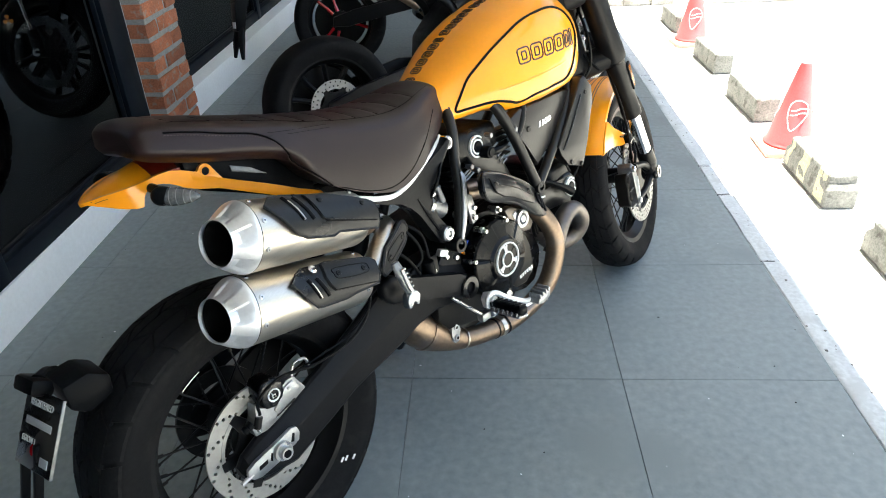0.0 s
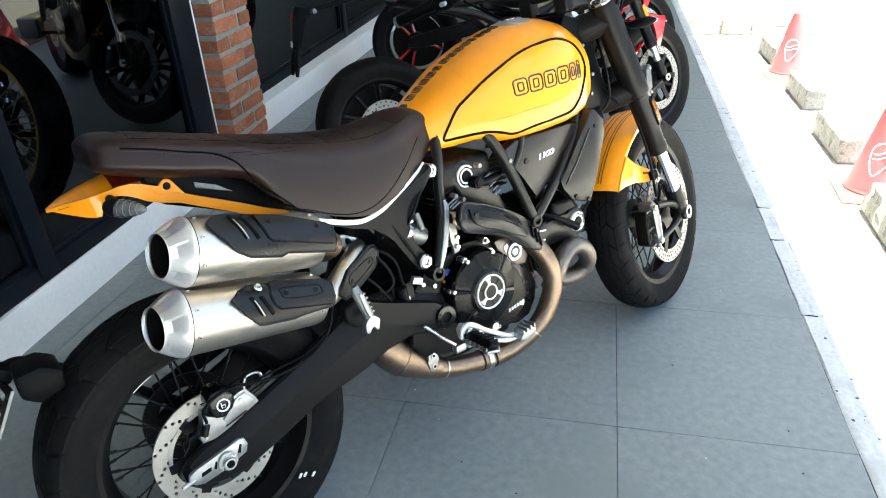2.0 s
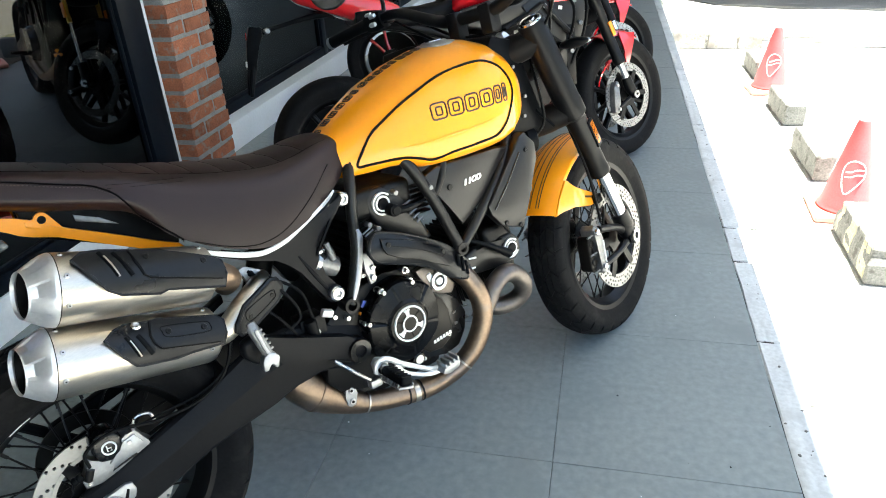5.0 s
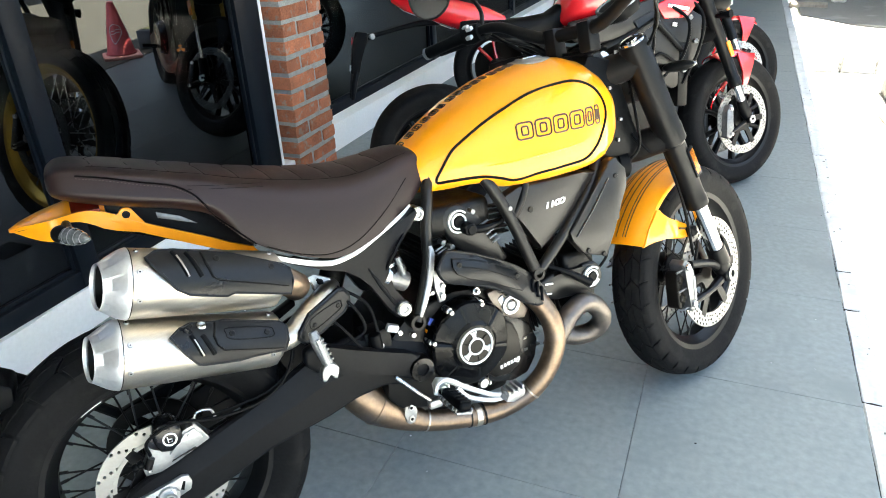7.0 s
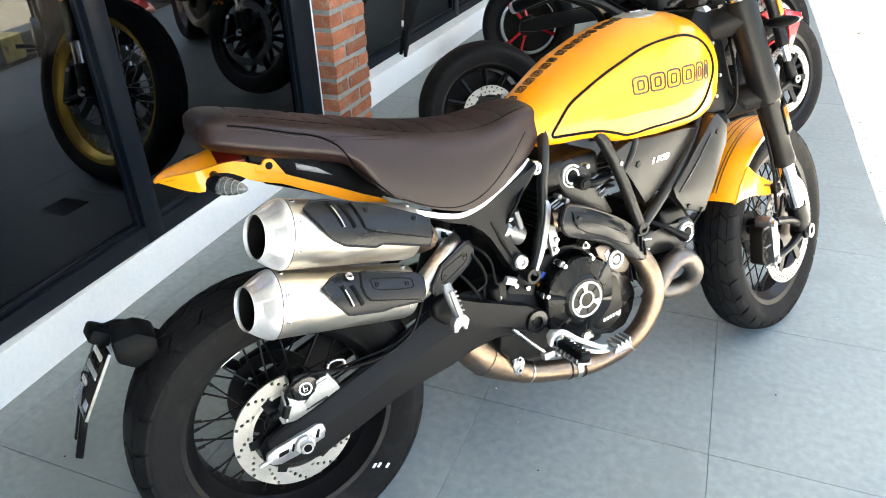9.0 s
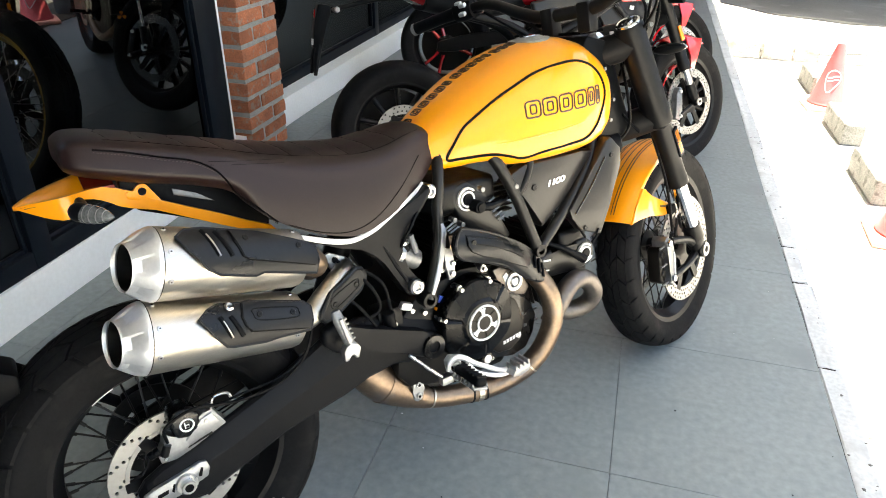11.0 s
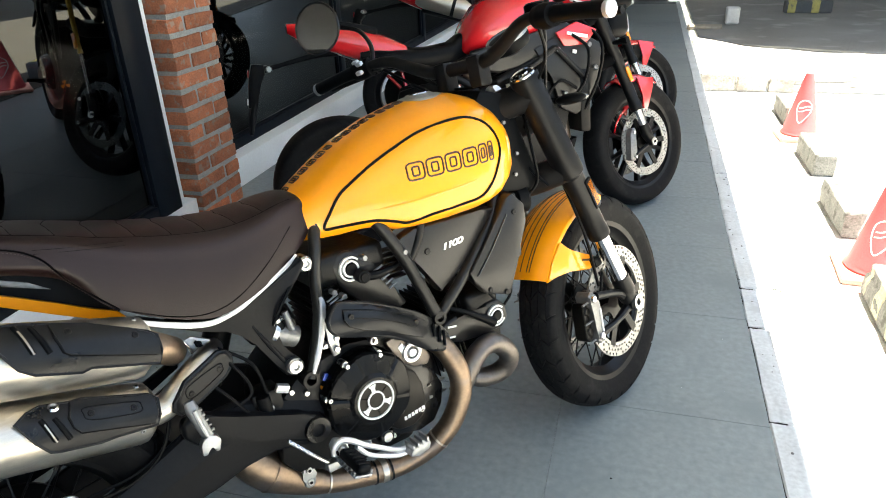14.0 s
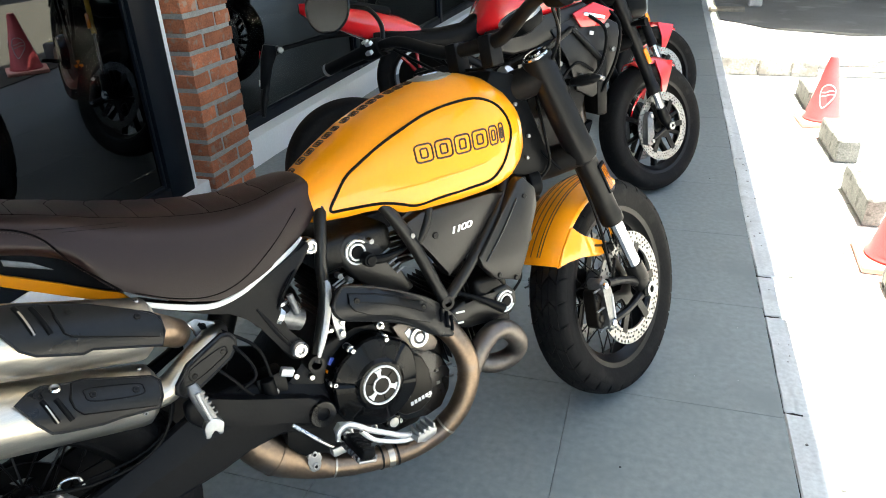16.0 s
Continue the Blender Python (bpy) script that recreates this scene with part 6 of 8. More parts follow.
part("mount_bolt", cyl(B(), (0.626, -0.135, 0.538), (0.626, -0.144, 0.538), 0.0065, bevel=0.001, seg=14), M_BOLT, lug)
part("spring_adjuster", tube(B(), [(0.543, -0.118, 0.645), (0.550, -0.122, 0.605)], 0.007, 10, 2), M_CALIPER, bike, "small bright adjuster")
part("injector", cyl(B(), (0.520, -0.112, 0.652), (0.531, -0.118, 0.612), 0.009, bevel=0.002), M_BLACKP, bike, "black injector")
part("injector_ring", lathe(B(), [(0.007, -0.003), (0.0115, -0.003), (0.0115, 0.003), (0.007, 0.003)], (0.526, -0.116, 0.632), (0.25, -0.1, -0.96), 18, True), M_BOLT, bike)
part("intake_duct", tube(B(), [(0.470, -0.095, 0.640), (0.520, -0.100, 0.605), (0.560, -0.100, 0.580)], [0.022, 0.026, 0.022], 16, 4), M_CALIPER, bike, "grey intake duct")
part("duct_clamp", lathe(B(), [(0.025, -0.005), (0.029, -0.005), (0.029, 0.005), (0.025, 0.005)], (0.515, -0.100, 0.608), (0.82, 0, -0.57), 24, True), M_BOLT, bike)
for x, z in ((0.470, 0.470), (0.440, 0.455), (0.515, 0.485), (0.63, 0.560), (0.545, 0.47), (0.49, 0.445)):
    part("small_bolt", cyl(B(), (x, -0.13, z), (x, -0.142, z), 0.006, bevel=0.0012, seg=14), M_BOLT, bike)
part("relay", cyl(B(), (0.458, -0.135, 0.500), (0.462, -0.135, 0.440), 0.014, bevel=0.002), M_BLACKP, bike)
for k, pts in enumerate(([(0.37, -0.10, 0.64), (0.42, -0.14, 0.58), (0.44, -0.14, 0.52), (0.40, -0.14, 0.50)], [(0.40, -0.11, 0.62), (0.455, -0.13, 0.57), (0.47, -0.13, 0.50)], [(0.50, -0.11, 0.60), (0.53, -0.135, 0.66), (0.57, -0.12, 0.70)],
                         [(0.34, -0.12, 0.60), (0.39, -0.15, 0.54), (0.44, -0.14, 0.46), (0.50, -0.13, 0.42)], [(1.05, -0.12, 0.50), (1.00, -0.13, 0.56), (0.94, -0.12, 0.60)], [(1.085, -0.10, 0.46), (1.11, -0.11, 0.50), (1.10, -0.11, 0.56)])):
    part("cable", tube(B(), pts, 0.0035, 8, 6), M_BLACKP, bike, "thin black cable")

# -- frame tubes --
fr = part("frame", tube(B(), [(0.655, -0.070, 0.785), (0.72, -0.075, 0.775), (0.85, -0.075, 0.772), (1.00, -0.070, 0.775), (1.10, -0.07, 0.775), (1.16, -0.03, 0.82)], 0.0165, 14, 5), M_TUBE, bike, "black tubular frame")
for s in (-1, 1):
    part("frame_tube", tube(B(), [(0.672, s * 0.050, 0.795), (0.648, s * 0.085, 0.770), (0.636, s * 0.102, 0.743), (0.627, s * 0.108, 0.710), (0.620, s * 0.111, 0.676), (0.611, s * 0.118, 0.612), (0.582, s * 0.130, 0.543), (0.561, s * 0.135, 0.497)], [0.013, 0.013, 0.0125, 0.0125, 0.0125, 0.0125, 0.0125, 0.0130], 14, 5), M_TUBE, fr, "black frame tube")
    part("frame_tube", tube(B(), [(0.735, s * 0.060, 0.805), (0.768, s * 0.108, 0.775), (0.798, s * 0.122, 0.722), (0.831, s * 0.127, 0.650), (0.864, s * 0.138, 0.550), (0.873, s * 0.142, 0.522)], 0.0140, 14, 4), M_TUBE, fr, "black frame tube")
    part("frame_tube", tube(B(), [(0.875, s * 0.140, 0.523), (0.896, s * 0.136, 0.534), (0.953, s * 0.132, 0.582), (1.015, s * 0.128, 0.644), (1.072, s * 0.118, 0.705), (1.11, s * 0.09, 0.765)], 0.0130, 14, 4), M_TUBE, fr, "black frame tube")
    part("tube_end", lathe(B(), [(0.011, -0.004), (0.0175, -0.004), (0.0185, 0.0), (0.0185, 0.035), (0.011, 0.035)], (0.557, s * 0.146, 0.498), (0, -s, 0), 24, True), M_BLACKM, fr, "open tube end")
    part("tube_end", lathe(B(), [(0.009, -0.004), (0.0155, -0.004), (0.0165, 0.0), (0.0165, 0.035), (0.009, 0.035)], (0.873, s * 0.150, 0.522), (0, -s, 0), 24, True), M_BLACKM, fr, "open tube end")
part("frame_plate", tube(B(), [(0.618, -0.126, 0.652), (0.617, -0.132, 0.635), (0.602, -0.138, 0.585), (0.580, -0.146, 0.540), (0.564, -0.149, 0.510)], [0.004, 0.0075, 0.0078, 0.007, 0.004], 10, 4, flat=0.6), M_ALU, fr, "bare alloy plate on the frame tube")
for (x, y, z), r in (((0.608, -0.098, 0.722), 0.0165), ((0.535, -0.126, 0.534), 0.0175)):
    part("frame_bolt", lathe(B(), [(0.0, -0.010), (0.006, -0.010), (0.008, -0.016), (r * 0.75, -0.016), (r, -0.012), (r, 0.02), (0, 0.02)], (x, y, z), (0, 1, 0), 24), M_BOLT, fr, "bright frame bolt")
part("headstock", cyl(B(), (1.19, 0, 0.80), (1.115, 0, 0.965), 0.035), M_BLACKM, fr)
panel = part("side_panel", prism(B(), [(0.802, 0.712), (0.857, 0.731), (1.035, 0.726), (1.078, 0.722), (0.972, 0.612), (0.90, 0.568), (0.866, 0.640)], -0.128, -0.095, 0.005), M_PANEL, bike, "dark side panel below the tank")
RIGHT = Matrix(((1, 0, 0, 0), (0, 0, -1, 0), (0, 1, 0, 0), (0, 0, 0, 1)))
words("panel_number", "1100", 0.0205, M_CAP, panel, Matrix.Translation((0.946, -0.1288, 0.671)) @ Matrix.Rotation(radians(-4), 4, "Y") @ RIGHT @ Matrix.Diagonal((1.75, 0.95, 1, 1)), "silver number on the side panel", bold=0.0005, lean=0.2, gap=0.78)
part("panel_screw", cyl(B(), (0.880, -0.124, 0.672), (0.880, -0.1315, 0.672), 0.0075, bevel=0.001), M_BLACKM, panel)
rad = part("oil_cooler_cover", prism(B(), [(0.970, 0.597), (1.044, 0.678), (1.096, 0.742), (1.114, 0.750), (1.148, 0.716), (1.150, 0.673), (1.106, 0.574), (1.078, 0.508), (1.008, 0.534), (0.980, 0.570)], -0.150, -0.120, 0.006), M_PANEL, bike, "matt black plate in front of the engine")
part("plate_fold", tube(B(), [(0.988, -0.151, 0.583), (1.038, -0.152, 0.637), (1.090, -0.151, 0.704)], 0.0022, 8, 3), M_BLACKG, rad)
for x, z in ((1.020, 0.540), (1.066, 0.520), (1.112, 0.705)):
    part("plate_screw", cyl(B(), (x, -0.148, z), (x, -0.154, z), 0.006, bevel=0.001), M_BLACKM, rad)
part("oil_cooler", box(B(), 1.11, 1.15, -0.12, 0.12, 0.58, 0.74, 0.006), M_ENGINE, bike, "black oil cooler")

# -- foot controls --
arm = part("peg_hanger", prism(B(), [(0.300, 0.522), (0.330, 0.532), (0.360, 0.513), (0.400, 0.494), (0.523, 0.443), (0.552, 0.427), (0.564, 0.406), (0.560, 0.384), (0.545, 0.374), (0.517, 0.380), (0.44, 0.424), (0.372, 0.458), (0.345, 0.460), (0.318, 0.468), (0.298, 0.492)], -0.166, -0.138, 0.009, 3), M_ARM, bike, "black foot-peg hanger")
part("pivot_ring", lathe(B(), [(0.014, -0.172), (0.026, -0.172), (0.029, -0.166), (0.029, -0.14), (0.014, -0.14)], (0.542, 0, 0.400), (0, 1, 0), 32, True), M_BLACKG, arm)
part("pivot_bolt", lathe(B(), [(0, -0.160), (0.008, -0.164), (0.0135, -0.162), (0.0140, -0.15), (0, -0.15)], (0.542, 0, 0.400), (0, 1, 0), 24), M_BOLT, arm, "bright pivot bolt")
pp = part("passenger_peg", tube(B(), [(0.318, -0.196, 0.574), (0.321, -0.200, 0.555), (0.328, -0.204, 0.525), (0.336, -0.207, 0.495)], [0.009, 0.012, 0.011, 0.010], 12, 4, flat=0.7), M_CALIPER, bike, "folded alloy passenger foot-peg")
part("peg_groove", tube(B(), [(0.321, -0.209, 0.560), (0.326, -0.2125, 0.530), (0.331, -0.215, 0.508)], 0.0042, 8, 3), M_ALU, pp)
for k in range(5):
    part("peg_notch", box(B(), -0.004, 0.004, -0.004, 0.004, -0.0022, 0.0022, 0.001, 1), M_CALIPER, pp, "", pose(0.331 + 0.003 * k, -0.204, 0.556 - 0.011 * k))
part("peg_fork", prism(B(), [(0.322, 0.502), (0.334, 0.508), (0.346, 0.502), (0.352, 0.492), (0.345, 0.471), (0.337, 0.474), (0.338, 0.486), (0.330, 0.487), (0.324, 0.472), (0.315, 0.473), (0.316, 0.492)], -0.216, -0.196, 0.003), M_ALU, pp, "forked alloy peg mount")
ped = part("brake_pedal", tube(B(), [(0.552, -0.204, 0.352), (0.556, -0.205, 0.370), (0.572, -0.206, 0.377), (0.592, -0.206, 0.367), (0.615, -0.205, 0.347), (0.650, -0.203, 0.322), (0.690, -0.202, 0.296), (0.722, -0.202, 0.288)], [0.008, 0.0085, 0.0075, 0.0070, 0.0065, 0.006, 0.006, 0.006], 10, 5, flat=0.8), M_CAP, bike, "bare alloy brake pedal")
part("pedal_arm", tube(B(), [(0.600, -0.205, 0.350), (0.620, -0.203, 0.322), (0.648, -0.202, 0.302), (0.690, -0.202, 0.283), (0.728, -0.202, 0.280)], [0.006, 0.005, 0.005, 0.006, 0.006], 10, 4, flat=0.8), M_CAP, ped, "lower arm of the pedal")
part("pedal_boss", prism(B(), [(0.548, 0.372), (0.560, 0.384), (0.584, 0.374), (0.584, 0.345), (0.576, 0.318), (0.566, 0.318), (0.566, 0.338), (0.552, 0.346)], -0.206, -0.188, 0.003), M_CAP, ped, "alloy boss of the pedal")
part("pedal_pivot", lathe(B(), [(0, -0.214), (0.006, -0.214), (0.008, -0.211), (0.013, -0.211), (0.0145, -0.206), (0.0145, -0.19), (0, -0.19)], (0.566, 0, 0.360), (0, 1, 0), 24), M_BOLT, ped, "bright pivot bolt")
part("pedal_toe", prism(B(), [(0.704, 0.284), (0.710, 0.298), (0.742, 0.305), (0.757, 0.298), (0.753, 0.284), (0.724, 0.277)], -0.232, -0.200, 0.003), M_ALU, ped, "toothed alloy pedal tip")
for k in range(4):
    part("tooth", box(B(), 0.711 + 0.012 * k, 0.716 + 0.012 * k, -0.234, -0.198, 0.295 + 0.002 * k, 0.307 + 0.002 * k, 0.001), M_ALU, ped)
rp = part("rider_peg", box(B(), -0.016, 0.016, -0.088, -0.002, -0.010, 0.012, 0.0095, 4), M_BLACKP, bike, "black rubber rider foot-peg", pose(0.572, -0.208, 0.352, 0, 18, 0))
part("peg_tray", box(B(), -0.019, 0.019, -0.086, 0.0, -0.016, -0.009, 0.003), M_ALU, rp, "alloy tray of the peg")
for k in range(6):
    for s_ in (-1, 1):
        part("peg_tooth", box(B(), s_ * 0.0185 - 0.003, s_ * 0.0185 + 0.003, -0.082 + 0.013 * k, -0.075 + 0.013 * k, -0.013, -0.003, 0.0015, 1), M_CALIPER, rp)
    part("peg_ridge", box(B(), -0.013, 0.013, -0.082 + 0.013 * k, -0.077 + 0.013 * k, 0.0105, 0.0145, 0.0012, 1), M_RUBBER, rp)
part("pedal_spring", tube(B(), [(0.478, -0.17, 0.405), (0.515, -0.185, 0.362), (0.545, -0.19, 0.330)], 0.004, 8, 4), M_BOLT, bike, "thin bright pedal rod")
part("pedal_clevis", box(B(), 0.535, 0.565, -0.20, -0.18, 0.315, 0.335, 0.004), M_ALU, bike)
part("side_stand", tube(B(), [(0.60, 0.13, 0.26), (0.62, 0.20, 0.13), (0.63, 0.265, 0.052)], [0.012, 0.011, 0.014], 10, 3), M_BLACKM, bike, "black side stand")

# -- front end: in axes about the front wheel's middle, turned with the bars --
FORK_DIR = Vector((-0.317, 0, 0.681)).normalized()


def leg_at(s, d, dx=0.0):
    """A place on the fork leg, d metres up from the level of the axle."""
    return Vector((0.004 + dx, s * 0.112, 0.004)) + FORK_DIR * d + Vector((0, s * 0.004, 0))


for s in (-1, 1):
    leg = part("fork_leg", lathe(B(), [(0, 0.74), (0.034, 0.74), (0.036, 0.735), (0.036, 0.50), (0.0375, 0.495), (0.0375, 0.455), (0.030, 0.445), (0.0295, 0.345), (0.029, 0.335), (0.029, 0.272), (0.0305, 0.268), (0.0305, 0.246), (0.024, 0.242), (0, 0.242)], leg_at(s, 0.0), FORK_DIR, 32), M_BLACKM, bike, "black upper fork tube", M_F)
    part("stanchion", cyl(B(), leg_at(s, 0.06), leg_at(s, 0.255), 0.0225, seg=28), M_CHROME, leg, "bright fork stanchion")
    foot = B()
    tube(foot, [leg_at(s, 0.092), leg_at(s, 0.045), (-0.015, s * 0.116, 0.03), (0.0, s * 0.118, 0.0)], [0.0255, 0.028, 0.026, 0.022], 18, 4)
    cyl(foot, (0, s * 0.09, 0), (0, s * 0.138, 0), 0.024, seg=28, bevel=0.003)
    part("fork_foot", foot, M_BLACKM, leg, "black fork foot")
    part("caliper_arm", tube(B(), [(-0.002, s * 0.116, 0.012), (-0.07, s * 0.116, 0.050), (-0.165, s * 0.114, 0.075)], [0.016, 0.011, 0.011], 10, 4), M_BLACKM, leg, "black caliper arm")
    part("caliper_arm", tube(B(), [(-0.004, s * 0.116, -0.006), (-0.08, s * 0.116, -0.026), (-0.165, s * 0.112, -0.032)], [0.015, 0.010, 0.011], 10, 4), M_BLACKM, leg, "black caliper arm")
    part("axle_end", lathe(B(), [(0.011, 0.0), (0.0195, 0.0), (0.0205, 0.003), (0.0205, 0.008), (0.011, 0.008)], (0, s * 0.136, 0), (0, s, 0), 28, True), M_BOLT, leg, "bright ring of the axle")
    part("axle_bore", cyl(B(), (0, s * 0.136, 0), (0, s * 0.1395, 0), 0.0112), M_BLACKP, leg)
    part("fork_cap", lathe(B(), [(0.031, 0.736), (0.0315, 0.741), (0.0305, 0.7445), (0.026, 0.7455), (0.024, 0.7435), (0.014, 0.7435), (0.012, 0.747), (0, 0.747)], leg_at(s, 0.0), FORK_DIR, 28), M_CHROME, leg, "polished fork cap")
    cal = part("front_caliper", prism(B(), [(-0.204, 0.086), (-0.187, 0.096), (-0.166, 0.082), (-0.153, 0.058), (-0.148, 0.020), (-0.150, -0.018), (-0.158, -0.048), (-0.176, -0.055), (-0.191, -0.042), (-0.184, -0.008), (-0.188, 0.040)], *sorted((s * 0.118, s * 0.074)), 0.005, 3), M_CALIPER, bike, "grey radial brake caliper", M_F)
    part("caliper_body", prism(B(), [(-0.216, -0.032), (-0.212, 0.056), (-0.202, 0.068), (-0.188, 0.062), (-0.184, -0.036), (-0.204, -0.043)], *sorted((s * 0.102, s * 0.062)), 0.006, 3), M_BRONZE, cal, "dark back of the caliper")
    for z in (-0.012, 0.044):
        part("piston_cap", cyl(B(), (-0.200, s * 0.100, z), (-0.200, s * 0.107, z), 0.0120, bevel=0.003, seg=20), M_BRONZE, cal, "dark piston cap")
    for z in (0.016, 0.070, -0.038):
        part("caliper_pin", cyl(B(), (-0.228, s * 0.111, z), (-0.192, s * 0.111, z), 0.0028, seg=8), M_CALIPER, cal)
    for x, z in ((-0.187, 0.075), (-0.175, -0.032)):
        part("caliper_bolt", cyl(B(), (x, s * 0.114, z), (x, s * 0.127, z), 0.0095, bevel=0.002), M_BOLT, cal)
    part("caliper_print", tube(B(), [(-0.160, s * 0.1182, -0.028), (-0.158, s * 0.1182, 0.040)], 0.0030, 8, 1), M_WHITEP, cal, "plain pale bar of print")
    part("reflector", box(B(), -0.012, 0.012, -0.004, 0.004, -0.038, 0.038, 0.003), M_AMBER, leg, "amber reflector on the fork", Matrix.Translation(leg_at(s, 0.385) + Vector((0.014, s * 0.030, 0.0))) @ Matrix.Rotation(radians(-24.8), 4, "Y"))
    part("reflector_seat", box(B(), -0.013, 0.013, -0.007, 0.0, -0.045, 0.042, 0.002), M_BLACKP, leg, "", Matrix.Translation(leg_at(s, 0.385) + Vector((0.012, s * 0.027, 0.0))) @ Matrix.Rotation(radians(-24.8), 4, "Y"))

# mudguard: a shell over the rear upper part of the tyre, with an arm to each fork leg
G0, G1 = 90, 152


def guard_at(deg, f, lift=0.0):
    """A place on the mudguard's skin; f runs across it from -1 to 1."""
    r = 0.345 + 0.035 * (deg - 100) / 52 - 0.024 * abs(f) ** 2.6 + lift
    return Vector((r * math.cos(radians(deg)), 0.078 * f, r * math.sin(radians(deg))))


bm = B()
rings = []
for i in range(31):
    deg = G0 + (G1 - G0) * i / 30
    fs = [-1 + 2 * k / 16 for k in range(17)]
    low = [guard_at(deg, -1, -0.012), guard_at(deg, 1, -0.012)]
    outer = [low[0]] + [guard_at(deg, f) for f in fs] + [low[1]]
    inner = [Vector((v.x * 0.988, v.y * 0.955, v.z * 0.988)) for v in outer[::-1]]
    rings.append([bm.verts.new(v) for v in outer + inner])
skin(bm, rings)
guard = part("front_mudguard", bm, M_YELLOW, bike, "glossy yellow front mudguard with dark stripes", M_F, sharp=50)
for s in (-1, 1):
    ga = part("guard_arm", prism(B(), [(-0.316, 0.163), (-0.270, 0.166), (-0.213, 0.160), (-0.134, 0.138), (-0.090, 0.134), (-0.076, 0.147), (-0.090, 0.166), (-0.148, 0.191), (-0.192, 0.208), (-0.212, 0.222), (-0.222, 0.240), (-0.238, 0.246), (-0.284, 0.204)], *sorted((s * 0.0835, s * 0.073)), 0.004, 3), M_YELLOW, guard, "yellow arm of the mudguard")
    part("arm_bolt", lathe(B(), [(0, -0.088), (0.004, -0.088), (0.0055, -0.086), (0.0085, -0.086), (0.0085, -0.07), (0, -0.07)], (-0.097, 0, 0.150), (0, 1, 0), 18), M_BLACKP, ga)
    part("arm_bracket", prism(B(), [(-0.120, 0.165), (-0.090, 0.165), (-0.080, 0.140), (-0.110, 0.136)], *sorted((s * 0.074, s * 0.100)), 0.003), M_BLACKP, guard)
part("arm_print", tube(B(), [(-0.150, -0.0838, 0.172), (-0.120, -0.0838, 0.163)], 0.003, 8, 1), M_PRINT, guard, "plain dark bar of print")
for f in (0.10, 0.34, 0.44, -0.10, -0.34, -0.44):
    pts = [guard_at(G0 + 3 + (G1 - G0 - 6) * i / 14, f, 0.0002) for i in range(15)]
    part("guard_stripe", tube(B(), pts, 0.0013, 6, 2), M_PRINT, guard, "thin dark stripe")

# yokes, bars, instruments
for d, th in ((0.690, 0.030), (0.470, 0.036)):
    p0, p1 = leg_at(-1, d), leg_at(1, d)
    bm = tube(B(), [p0, (p0 + p1) / 2 + Vector((-0.045, 0, -0.02)), p1], [0.036, 0.040, 0.036], 16, 6)
    part("yoke", bm, M_BLACKM, bike, "black fork yoke", M_F)
BAR = [(-0.462, -0.432, 0.757), (-0.435, -0.300, 0.776), (-0.410, -0.215, 0.780), (-0.392, -0.130, 0.742), (-0.385, -0.075, 0.724), (-0.384, 0.0, 0.722), (-0.385, 0.075, 0.724), (-0.392, 0.130, 0.742), (-0.410, 0.215, 0.780), (-0.435, 0.300, 0.776), (-0.462, 0.432, 0.757)]
bar = part("handlebar", tube(B(), BAR, [0.0115, 0.0115, 0.0135, 0.0158, 0.0162, 0.0162, 0.0162, 0.0158, 0.0135, 0.0115, 0.0115], 16, 6), M_BLACKM, bike, "wide black handlebar", M_F)
